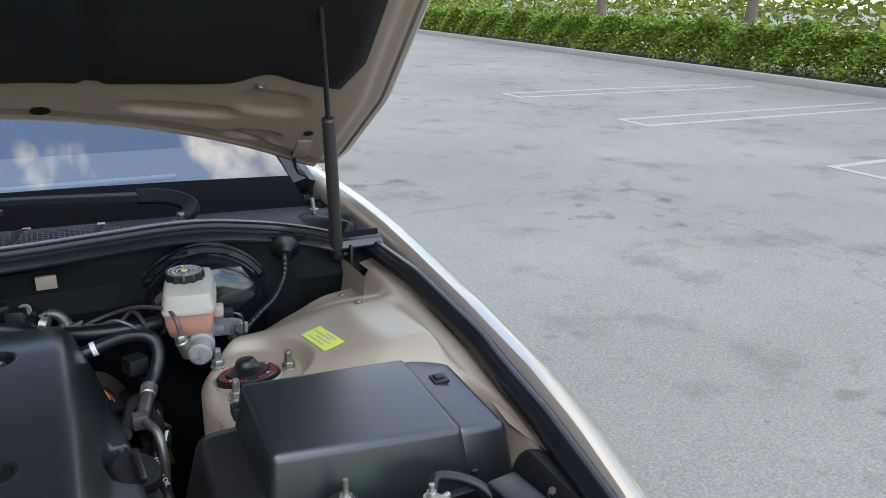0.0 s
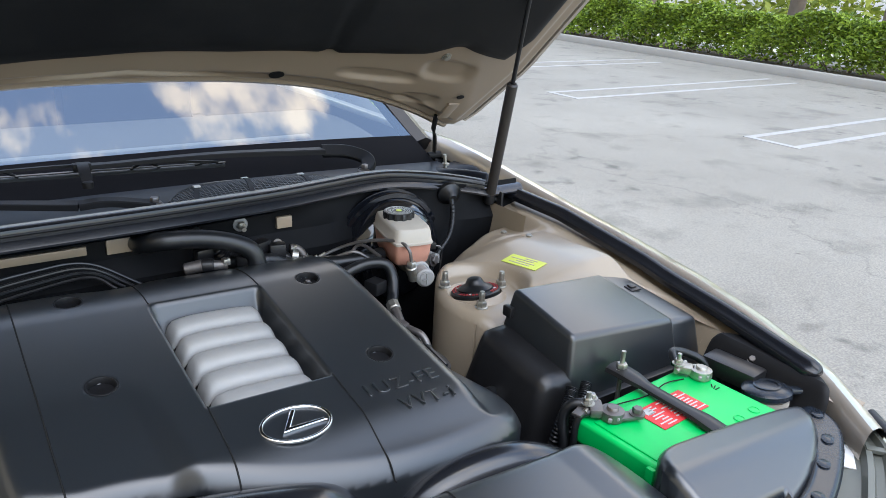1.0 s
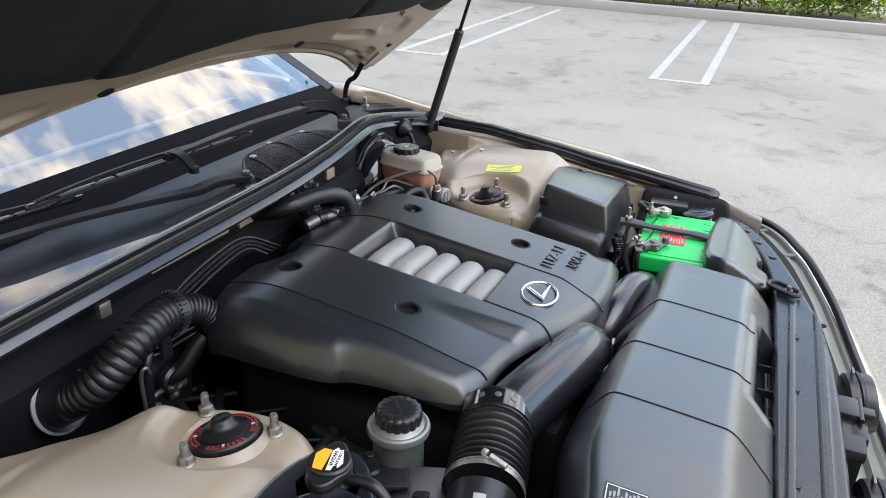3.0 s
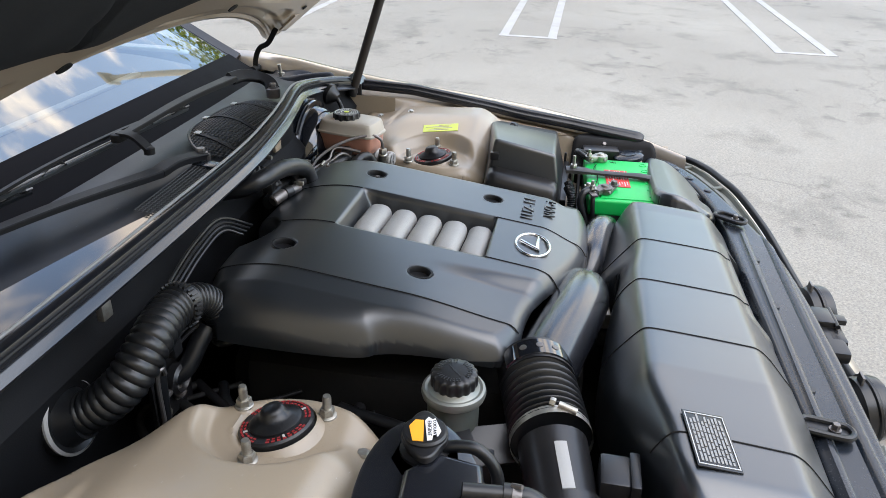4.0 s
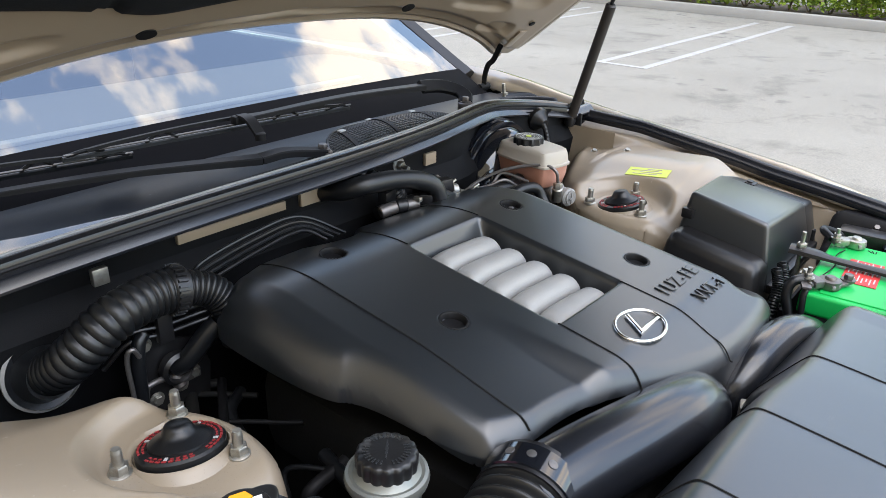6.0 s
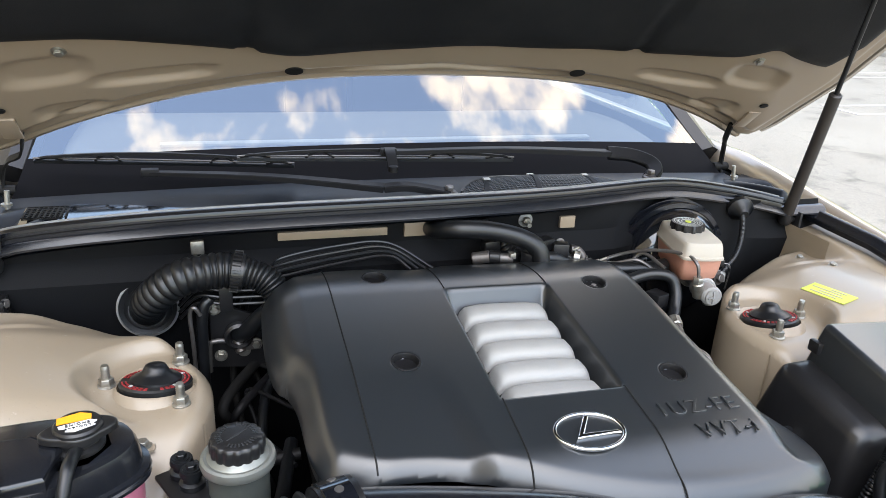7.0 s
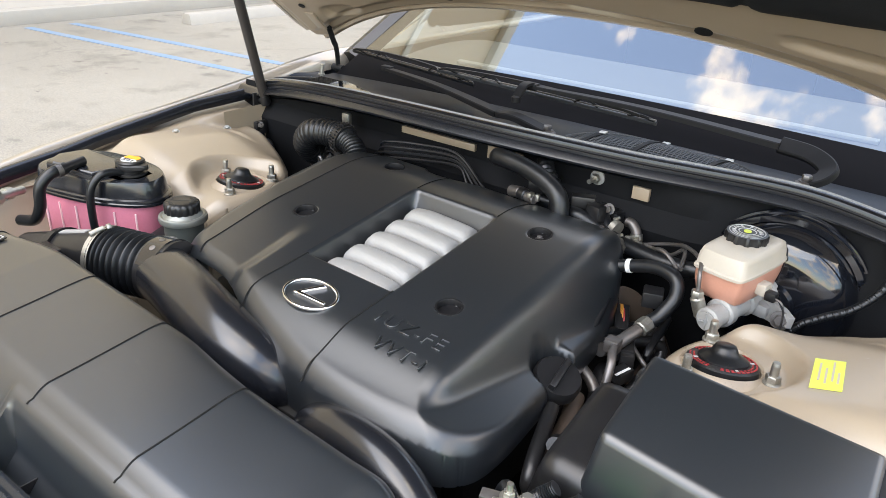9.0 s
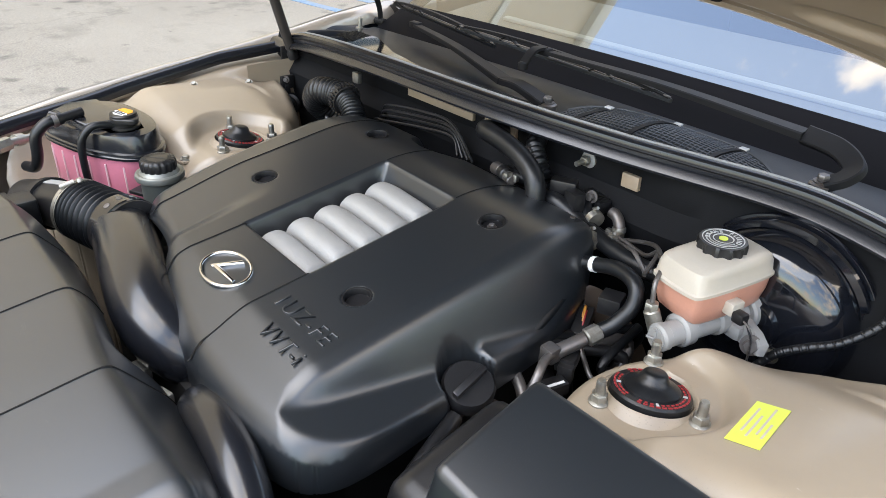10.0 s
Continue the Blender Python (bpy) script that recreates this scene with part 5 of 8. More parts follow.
bcov = thing("battery_cover", "dark grey plastic cover over the battery's front", "battery cover", (0.5, -0.56, 0.74))
BCOV = rounded([(0.345, -0.494), (0.50, -0.492), (0.665, -0.494), (0.706, -0.506), (0.676, -0.552), (0.590, -0.602), (0.47, -0.630), (0.356, -0.634)], 3)
part("cover_panel", field(BCOV, 0.003, lambda x, y, d: 0.872 - 0.055 * smooth01(-0.53, -0.66, y) - 0.11 * np.maximum(x - 0.36, 0) - 0.030 * smooth01(0.022, 0.014, np.maximum(np.abs(x - 0.475) / 1.6, np.abs(y + 0.622))), 0.74, 0.014), M_AIRBOX, bcov)

# ---- battery ----
bat = thing("battery", "bright green car battery with a red label and corroded terminals", "battery", (0.545, -0.42, 0.62))
BAT = Matrix.Translation((0.511, -0.440, 0)) @ Matrix.Rotation(radians(3.5), 4, "Z")
part("case", [box((0, 0, 0), (0.258, 0.170, 0.18), 0.004, BAT @ Matrix.Translation((0, -0.002, 0.72)))], M_BLACK, bat)
part("lid", [box((0, 0, 0), (0.262, 0.172, 0.036), 0.006, BAT @ Matrix.Translation((0, 0, 0.820)), 3), box((0, 0, 0), (0.240, 0.130, 0.006), 0.003, BAT @ Matrix.Translation((0, -0.004, 0.8375))),
             box((0, 0, 0), (0.010, 0.012, 0.034), 0.002, BAT @ Matrix.Translation((-0.132, -0.045, 0.818)))], M_GREEN, bat)
for k in range(6):
    part("vent_plug", lathe([(0.0085, 0), (0.0085, 0.0012), (0.0065, 0.0016), (0.0065, 0.0008), (0.002, 0.0008)], BAT @ Matrix.Translation((-0.098 + 0.039 * k, -0.052, 0.8404)), 20), M_GREEN, bat)
part("handle_line", tube([BAT @ Vector((-0.06, 0.070, 0.8412)), BAT @ Vector((0.0, 0.060, 0.8412)), BAT @ Vector((0.05, 0.066, 0.8412)), BAT @ Vector((0.085, 0.058, 0.8412))], 0.0010, 5, 30), M_DARK, bat)
lab = part("label", box((0, 0, 0), (0.104, 0.052, 0.0014), 0.0004, BAT @ Matrix.Translation((-0.003, 0.017, 0.8414))), M_RED, bat, "red and white warning label")
part("label_print", [box((0, 0, 0), (w, h, 0.001), 0, BAT @ Matrix.Translation((-0.003 + dx, 0.017 + dy, 0.8420))) for dx, dy, w, h in [(c + (r % 2) * 0.006, 0.020 - 0.0058 * r, 0.026 - 0.006 * ((r + k) % 3), 0.0021) for r in range(8) for k, c in enumerate((-0.034, -0.001, 0.032))] + [(-0.036, 0.014, 0.016, 0.012)]], M_DIMWHITE, lab)
part("corner_mark", [box((0, 0, 0), (0.010, 0.0016, 0.0008), 0, BAT @ Matrix.Translation((0.105, 0.012 + 0.005 * k, 0.8410)) @ Matrix.Rotation(radians(20 * k), 4, "Z")) for k in range(3)], M_DARK, bat)
for tx, ty in ((0.620, -0.386), (0.414, -0.394)):
    side = 1 if tx > 0.5 else -1
    tm = part("terminal", [lathe([(0.0115, 0), (0.0085, 0.020), (0.007, 0.022)], Matrix.Translation((tx, ty, 0.838)), 16), lathe([(0.0165, 0.0), (0.0175, 0.003), (0.0165, 0.013), (0.013, 0.014)], Matrix.Translation((tx, ty, 0.842)), 18),
                           box((tx - 0.012, ty + 0.020, 0.850), (0.020, 0.032, 0.012), 0.003, Matrix.Rotation(radians(35 * side), 4, "Z"))], M_ZINC if side > 0 else M_STEEL, bat, "corroded metal terminal clamp")
    part("clamp_bolt", [bolt((tx - 0.020, ty + 0.028, 0.856), 0.0065, 0.007), rod((tx - 0.034, ty + 0.020, 0.850), (tx + 0.004, ty + 0.032, 0.850), 0.004), rod((tx - 0.020, ty + 0.028, 0.85), (tx - 0.020, ty + 0.028, 0.874), 0.0035)], M_ZINC, tm)
    rng = np.random.default_rng(7)
    part("corrosion", [box((tx + rng.uniform(-0.014, 0.014), ty + rng.uniform(-0.014, 0.010), 0.8425 + rng.uniform(0, 0.008)), (0.007, 0.006, 0.006), 0.002, Matrix.Rotation(rng.uniform(0, 3), 4, "Z")) for _ in range(10)], M_RINGDARK, tm)
part("link_plate", [box((0.430, -0.408, 0.8475), (0.040, 0.018, 0.005), 0.0015, Matrix.Rotation(radians(-22), 4, "Z")), bolt((0.442, -0.414, 0.850), 0.0075, 0.008), box((0.385, -0.366, 0.850), (0.042, 0.014, 0.004), 0.001, Matrix.Rotation(radians(20), 4, "Z"))], M_STEEL, bat, "dull metal fuse link at the terminal")
hold = part("hold_down_bar", [tube([(0.508, -0.306, 0.853), (0.510, -0.323, 0.853), (0.511, -0.352, 0.852), (0.512, -0.376, 0.850), (0.512, -0.43, 0.850), (0.513, -0.468, 0.850), (0.514, -0.506, 0.846)], lambda s: 0.0175 - 0.006 * float(smooth01(0.25, 0.5, np.float64(s))) + 0.004 * float(smooth01(0.7, 0.9, np.float64(s))), steps=40, section=[(-1, -0.22), (-0.9, 0.16), (-0.3, 0.34), (0.3, 0.34), (0.9, 0.16), (1, -0.22)])], M_BLACK, bat, "black steel battery hold-down bar")
part("hold_down_rod", [rod((0.510, -0.323, 0.70), (0.510, -0.323, 0.886), 0.0035), hexnut((0.510, -0.323, 0.857), 0.0085, 0.009), lathe([(0.011, 0), (0.011, 0.002)], Matrix.Translation((0.510, -0.323, 0.8555)), 16)], M_ZINC, hold)
part("tray", box((0.545, -0.42, 0.628), (0.32, 0.21, 0.02), 0.004), M_DARK, bat)
# added matte black sheets that keep the gap beside the battery dark
part("tray_gap_dark", [box((0.560, -0.340, 0.70), (0.36, 0.006, 0.19), 0.002), box((0.372, -0.40, 0.69), (0.006, 0.15, 0.16), 0.002)], M_MATTE, bat)

# ---- fuse box ----
fuse = thing("fuse_box", "black plastic fuse box with a sloping lid", "fuse box", (0.58, -0.19, 0.70))


def hexa(c, bev):
    """A bevelled solid from eight corners: four above in turn, four below."""
    bm = bmesh.new()
    v = [bm.verts.new(p) for p in c]
    for q in ((0, 1, 2, 3), (7, 6, 5, 4), (0, 4, 5, 1), (1, 5, 6, 2), (2, 6, 7, 3), (3, 7, 4, 0)):
        bm.faces.new([v[i] for i in q])
    bmesh.ops.recalc_face_normals(bm, faces=bm.faces[:])
    if bev:
        bmesh.ops.bevel(bm, geom=bm.edges[:], offset=bev, segments=3, affect="EDGES", profile=0.6)
    bm.verts.index_update()
    return from_bm(bm)


part("lid", [hexa([(0.437, -0.146, 0.936), (0.441, -0.281, 0.908), (0.684, -0.277, 0.879), (0.676, -0.112, 0.902), (0.420, -0.128, 0.82), (0.424, -0.302, 0.79), (0.694, -0.304, 0.78), (0.686, -0.088, 0.80)], 0.009),
             hexa([(0.672, -0.112, 0.898), (0.680, -0.274, 0.874), (0.752, -0.275, 0.866), (0.744, -0.100, 0.886), (0.674, -0.088, 0.80), (0.682, -0.300, 0.78), (0.760, -0.298, 0.78), (0.752, -0.086, 0.80)], 0.009)], M_COVER, fuse)
part("lid_rib", [box((0.690, -0.302, 0.80), (0.010, 0.006, 0.06), 0.002), box((0.566, -0.305, 0.797), (0.25, 0.006, 0.006), 0.001), box((0.566, -0.308, 0.782), (0.26, 0.006, 0.006), 0.001)], M_BLACK, fuse)
part("side_cover", [hexa([(0.380, -0.138, 0.878), (0.384, -0.293, 0.852), (0.48, -0.293, 0.848), (0.48, -0.132, 0.876),
                          (0.338, -0.104, 0.68), (0.342, -0.310, 0.66), (0.48, -0.312, 0.66), (0.48, -0.100, 0.68)], 0.022)], M_BLACK, fuse)
part("base", hexa([(0.44, -0.12, 0.80), (0.44, -0.300, 0.785), (0.765, -0.296, 0.775), (0.755, -0.09, 0.80), (0.46, -0.12, 0.62), (0.46, -0.30, 0.62), (0.74, -0.30, 0.62), (0.74, -0.10, 0.62)], 0.008), M_BLACK, fuse)
part("latch", [box((0.708, -0.165, 0.8870), (0.024, 0.020, 0.004), 0.001, Matrix.Rotation(radians(9), 4, "X")), box((0.708, -0.163, 0.890), (0.014, 0.011, 0.004), 0.001, Matrix.Rotation(radians(9), 4, "X"))], M_BLACK, fuse)
for k in range(2):
    part("loom", tube([(0.448 - 0.03 * k, -0.313, 0.845), (0.430 - 0.03 * k, -0.324, 0.825), (0.412 - 0.03 * k, -0.326, 0.78), (0.404 - 0.03 * k, -0.322, 0.70), (0.40 - 0.03 * k, -0.32, 0.60)], lambda s: 0.0085 + 0.0009 * math.sin(s * 260), 12, 120), M_RUBBER, fuse, "ribbed black wiring loom")
part("latch", box((0.430, -0.148, 0.898), (0.012, 0.020, 0.018), 0.003), M_BLACK, fuse)

# ---- brake servo, master cylinder and fluid bottle ----
servo = thing("brake_servo", "round black brake servo on the firewall", "brake servo", (0.455, 0.25, 0.84))
SERVO = Matrix.Translation((0.470, 0.296, 0.850)) @ Matrix.Rotation(radians(-90), 4, "X")
part("drum", lathe([(0.028, -0.072), (0.034, -0.071), (0.037, -0.062), (0.070, -0.058), (0.088, -0.053), (0.100, -0.044), (0.108, -0.032), (0.113, -0.016), (0.115, 0.0), (0.115, 0.02)], SERVO, 64), M_GLOSS, servo)
part("drum_seam", [lathe([(0.115, -0.012), (0.124, -0.011), (0.126, -0.007), (0.124, -0.003), (0.115, -0.002)], SERVO, 64, caps=False), lathe([(0.121, 0.0), (0.129, 0.001), (0.130, 0.006), (0.121, 0.008)], SERVO, 64, caps=False)], M_GLOSS, servo)
for k in range(2):
    part("servo_stud", bolt((0.470 + 0.048 * math.cos(2.4 + 3.14 * k), 0.234, 0.850 + 0.048 * math.sin(2.4 + 3.14 * k)), 0.007, 0.008, (0, -1, 0)), M_ZINC, servo)
mc = thing("master_cylinder", "cast aluminium brake master cylinder with a milky fluid bottle", "brake cylinder", (0.43, 0.12, 0.86))
part("cylinder", [rod((0.428, 0.094, 0.869), (0.462, 0.24, 0.867), 0.0160, 26, bev=0.003), rod((0.4255, 0.084, 0.869), (0.429, 0.098, 0.869), 0.0178, 26, bev=0.003), rod((0.4262, 0.0835, 0.869), (0.4258, 0.0815, 0.869), 0.0135, 26),
                  rod((0.432, 0.115, 0.869), (0.436, 0.135, 0.869), 0.0215, 26, bev=0.003), rod((0.444, 0.172, 0.868), (0.4475, 0.190, 0.868), 0.0215, 26, bev=0.003), rod((0.457, 0.222, 0.867), (0.461, 0.238, 0.867), 0.026, 26, bev=0.003),
                  rod((0.434, 0.13, 0.86), (0.434, 0.13, 0.888), 0.0145, 20, bev=0.002), rod((0.447, 0.19, 0.86), (0.447, 0.19, 0.888), 0.0145, 20, bev=0.002),
                  prism([(-0.034, -0.011), (-0.02, -0.016), (0.018, -0.014), (0.036, -0.008), (0.036, 0.008), (0.018, 0.014), (-0.02, 0.016), (-0.034, 0.011)], -0.006, 0.006, 0.004, Matrix.Translation((0.486, 0.190, 0.862)) @ Matrix.Rotation(radians(-32), 4, "Z") @ Matrix.Rotation(radians(78), 4, "X")),
                  box((0.466, 0.196, 0.860), (0.040, 0.030, 0.022), 0.008, Matrix.Rotation(radians(-12), 4, "Z"))], M_ALU, mc)
part("cylinder_slot", [box((0.4252, 0.0808, 0.869), (0.022, 0.002, 0.003), 0.0005, Matrix.Rotation(radians(13), 4, "Z")), box((0.4252, 0.0808, 0.869), (0.003, 0.002, 0.022), 0.0005, Matrix.Rotation(radians(13), 4, "Z"))], M_RINGDARK, mc)
part("pipe_joint", [rod((0.412, 0.105, 0.862), (0.402, 0.100, 0.892), 0.010, 14, bev=0.002), hexnut((0.402, 0.100, 0.890), 0.009, 0.012)], M_ZINC, mc)
part("flange_nut", bolt((0.502, 0.172, 0.862), 0.009, 0.007, (0.3, -1, 0.2)), M_STEEL, mc)
BA, BB = np.array((0.20, 0.98)), np.array((0.98, -0.20))
BR = rounded([(0.431, 0.180) + BA * a * 0.070 + BB * b * 0.040 for a, b in ((-1, -0.7), (-0.86, -1), (0.86, -1), (1, -0.7), (1, 0.7), (0.86, 1), (-0.86, 1), (-1, 0.7))], 2)
c0 = BR.mean(axis=0)


def shrink(o, k):
    return (np.asarray(o) - c0) * k + c0


low_r = loft([[(x, y, z) for x, y in shrink(BR, k)] for z, k in ((0.883, 0.78), (0.889, 0.87), (0.908, 0.95), (0.934, 0.985))])
top_r = loft([[(x, y, z) for x, y in shrink(BR, k)] for z, k in ((0.926, 1.0), (0.927, 1.03), (0.931, 1.03), (0.933, 0.99), (0.949, 0.95), (0.956, 0.90), (0.959, 0.80))])
bottle = part("fluid_bottle", top_r, M_CREAM, mc, "milky plastic brake fluid bottle")
part("fluid_level", low_r, M_FLUID, bottle, "amber fluid showing through the bottle")
capm = Matrix.Translation((0.428, 0.190, 0.956))


def knurled(m, r, h, n=48, depth=0.0016):
    """A screw cap whose flank is cut by grip grooves."""
    v, f = lathe([(r * 0.93, 0), (r, h * 0.15), (r, h * 0.8), (r * 0.94, h), (r * 0.85, h * 1.02)], None, n)
    v = v.copy()
    for i in range(len(v)):
        if (i % n) % 4 < 2 and i // n in (1, 2):
            v[i, :2] *= 1 - depth / r * 2
    return moved((v, f), m)


capo = part("bottle_cap", knurled(capm, 0.0305, 0.0150), M_BLACK, mc, "black knurled screw cap with a yellow mark")
part("cap_print", [lathe([(0.0055, 0.0), (0.0055, 0.001)], capm @ Matrix.Translation((0, 0, 0.0154)), 14)], M_YELLOW, capo)
part("cap_ring", [lathe([(0.0250, 0.0), (0.0253, 0.0006), (0.0243, 0.0006), (0.0240, 0.0)], capm @ Matrix.Translation((0, 0, 0.0153)), 40, caps=False), lathe([(0.0125, 0.0), (0.0128, 0.0006), (0.0115, 0.0006), (0.0112, 0.0)], capm @ Matrix.Translation((0, 0, 0.0153)), 40, caps=False)], M_DIMWHITE, capo)
for k, ch in enumerate("BRAKE FLUID"):
    if ch != " ":
        lettering(ch, 0.0085, capm @ Matrix.Rotation(radians(120 - 20 * k), 4, "Z") @ Matrix.Translation((0, 0.0183, 0.0156)), M_DIMWHITE, capo, 0.0003, "cap_letter")
tagged(part("cap_small_print", [box((0, 0, 0), (0.0035, 0.0016, 0.0005), 0, capm @ Matrix.Rotation(radians(-105 - 8 * k), 4, "Z") @ Matrix.Translation((0, r, 0.0157))) for k in range(17) for r in (0.0165, 0.0205)], M_DIMWHITE, capo), kind="stuff")
part("side_port", box((0.472, 0.165, 0.905), (0.016, 0.022, 0.018), 0.004, Matrix.Rotation(radians(-10), 4, "Z")), M_CREAM, bottle)
part("level_plug", [box((0.486, 0.158, 0.900), (0.016, 0.014, 0.014), 0.003, Matrix.Rotation(radians(-10), 4, "Z"))], M_BLACK, bottle)
for k in range(3):
    part("plug_wire", tube([(0.492, 0.154 + 0.003 * k, 0.900), (0.503, 0.150, 0.897 - 0.002 * k), (0.508, 0.152, 0.880), (0.508, 0.156, 0.845)], 0.0014, 6, 16), (M_STEEL, M_NAVY, M_BLACK)[k], bottle)

# ---- strut mounts ----
for sign in (1, -1):
    c = Vector((sign * 0.478, 0.0, 0.859))
    s = thing("strut_mount", "black rubber strut top with three zinc studs", "strut mount", c, "strut mounts")
    M0 = Matrix.Translation(c + Vector((0, 0, 0.004))) @ Matrix.Rotation(radians(-11), 4, "X") @ Matrix.Rotation(radians(-3 * sign), 4, "Y")
    part("bearing_plate", lathe([(0.045, -0.012), (0.045, 0.004), (0.0425, 0.0065), (0.03, 0.0068)], M0, 48), M_RUBBER, s)
    part("hole_lip", lathe([(0.0458, -0.016), (0.0462, -0.004), (0.0475, -0.001), (0.0500, -0.003), (0.058, -0.016)], M0, 48, caps=False), M_TAN, s, "tan painted rim")
    marks = []
    white = []
    for k in range(38):
        a = radians(k * 9.47)
        if k % 10 in (8, 9):
            continue
        q = M0 @ Matrix.Rotation(a, 4, "Z")
        marks.append(box((0, 0, 0), (0.0022, 0.0046, 0.001), 0, q @ Matrix.Translation((0.0406, 0, 0.0070))))
        if k % 10 == 3:
            white.append(box((0, 0, 0), (0.0050, 0.0030, 0.001), 0, q @ Matrix.Translation((0.0360, 0, 0.0072))))
        else:
            marks.append(box((0, 0, 0), (0.0022, 0.0034, 0.001), 0, q @ Matrix.Translation((0.0360, 0, 0.0070))))
    part("red_print", marks, M_DIMRED, s, "red printed marks")
    tagged(part("white_print", white, M_DIMWHITE, s), kind="stuff")
    part("dust_cap", lathe([(0.032, 0.005), (0.0315, 0.0095), (0.0285, 0.0115), (0.022, 0.0145), (0.0170, 0.018), (0.0150, 0.0225), (0.0125, 0.0265), (0.0085, 0.0280), (0.003, 0.0285)], M0, 36), M_RUBBER, s)
    for a in ((122, 242, 2) if sign > 0 else (62, 170, 302)):
        a = radians(a)
        p = c + Vector((0.061 * math.cos(a), 0.061 * math.sin(a), 0.0015))
        part("stud", [lathe([(0.0115, 0), (0.0115, 0.0025), (0.0095, 0.004)], Matrix.Translation(p), 18), hexnut(p + Vector((0, 0, 0.003)), 0.0095, 0.010),
                      lathe([(0.0055, 0.010)] + [(0.0056 - 0.0004 * (k % 2), 0.011 + 0.0013 * k) for k in range(14)] + [(0.0045, 0.031)], Matrix.Translation(p), 12)], M_ZINC, s)

tagz = lambda x, y: float(tower_height(np.float64(x), np.float64(y), 0))
tag = thing("service_tag", "bright yellow-green service sticker on the inner wing", "sticker", (0.594, 0.005, tagz(0.594, 0.005)))


def on_tower(w, l, cx, cy, lift):
    """A thin paper patch lying on the painted tower."""
    ca, sa = math.cos(radians(7)), math.sin(radians(7))
    v, f = [], []
    for top in (1, 0):
        for i in range(5):
            for j in range(9):
                u, t = (i / 4 - 0.5) * w + cx, (j / 8 - 0.5) * l + cy
                x, y = 0.594 + ca * u - sa * t, 0.005 + sa * u + ca * t
                v.append((x, y, tagz(x, y) + lift * (1 if top else 0.4)))
    for i in range(4):
        for j in range(8):
            a = i * 9 + j
            f += [(a, a + 9, a + 10, a + 1), (a + 46, a + 55, a + 54, a + 45)]
    rim = [i * 9 for i in range(5)] + [36 + j for j in range(1, 9)] + [i * 9 + 8 for i in (3, 2, 1, 0)] + [j for j in range(7, 0, -1)]
    for p, q in zip(rim, rim[1:] + rim[:1]):
        f.append((q, p, p + 45, q + 45))
    return np.array(v), f


part("paper", on_tower(0.033, 0.085, 0, 0, 0.0016), M_YELLOW, tag)
for cx, cy, w, l in ((-0.009, 0.004, 0.0022, 0.050), (-0.002, -0.006, 0.0022, 0.044), (0.005, 0.008, 0.0022, 0.056), (0.011, -0.010, 0.0022, 0.030)):
    tagged(part("print_bar", on_tower(w, l, cx, cy, 0.0022), M_CREAM, tag), kind="stuff")
part("side_clip", box((0.395, -0.645, 0.800), (0.05, 0.02, 0.03), 0.006, Matrix.Rotation(radians(12), 4, "Z")), M_BLACK, bcov)

# ---- coolant tank ----
tank = thing("coolant_tank", "coolant tank with a black top and pink fluid below", "coolant tank", (-0.57, -0.21, 0.70))
TANK = rounded([(-0.502, -0.136), (-0.474, -0.172), (-0.480, -0.212), (-0.545, -0.256), (-0.618, -0.279), (-0.695, -0.294), (-0.735, -0.262), (-0.738, -0.185), (-0.70, -0.142), (-0.58, -0.122)], 2)
tc0 = TANK.mean(axis=0)


def tank_ring(z, k):
    return [(x, y, z) for x, y in (TANK - tc0) * k + tc0]


part("pink_body", loft([tank_ring(z, k) for z, k in ((0.70, 0.80), (0.72, 0.90), (0.78, 0.95), (0.878, 0.98))]), M_PINK, tank, "translucent body with pink coolant")
part("black_top", loft([tank_ring(z, k) for z, k in ((0.867, 1.0), (0.869, 1.04), (0.873, 1.045), (0.875, 1.02), (0.877, 1.04), (0.880, 1.035), (0.882, 0.985), (0.905, 0.955), (0.911, 0.93), (0.913, 0.86))]), M_LIP, tank, "black upper half", 30)
part("raised_block", [prism([(-0.672, -0.276), (-0.556, -0.254), (-0.548, -0.206), (-0.580, -0.178), (-0.690, -0.186), (-0.700, -0.240)], 0.900, 0.926, 0.007, None, 3),
                      prism([(-0.574, -0.240), (-0.520, -0.228), (-0.499, -0.196), (-0.509, -0.160), (-0.556, -0.152), (-0.582, -0.172)], 0.896, 0.913, 0.006, None, 3)], M_LIP, tank)
part("hose_stub", [rod((-0.605, -0.240, 0.934), (-0.596, -0.292, 0.930), 0.0085, 14), lathe([(0.011, 0), (0.011, 0.012)], along((-0.598, -0.278, 0.931), (-0.596, -0.292, 0.930)), 16)], M_BLACK, tank)
part("cap_neck", lathe([(0.024, 0), (0.024, 0.008), (0.026, 0.010), (0.026, 0.014), (0.021, 0.016), (0.021, 0.026)], Matrix.Translation((-0.537, -0.190, 0.904)), 24), M_BLACK, tank)
ears = [(math.cos(a) * (0.0245 + 0.0125 * max(0.0, abs(math.cos(a)) - 0.72) / 0.28), math.sin(a) * 0.0245) for a in np.linspace(0, 2 * math.pi, 49)[:-1]]
CAPM = Matrix.Translation((-0.535, -0.190, 0.926)) @ Matrix.Rotation(radians(12), 4, "Z")
cap = part("filler_cap", [prism(ears, 0.002, 0.010, 0.003, CAPM, 3), lathe([(0.0235, 0.0), (0.0235, 0.0125), (0.0215, 0.0148), (0.019, 0.0152)], CAPM, 36), lathe([(0.020, -0.004), (0.022, 0.0), (0.022, 0.003)], CAPM, 30)], M_BLACK, tank, "black pressure cap with an orange and white sticker")
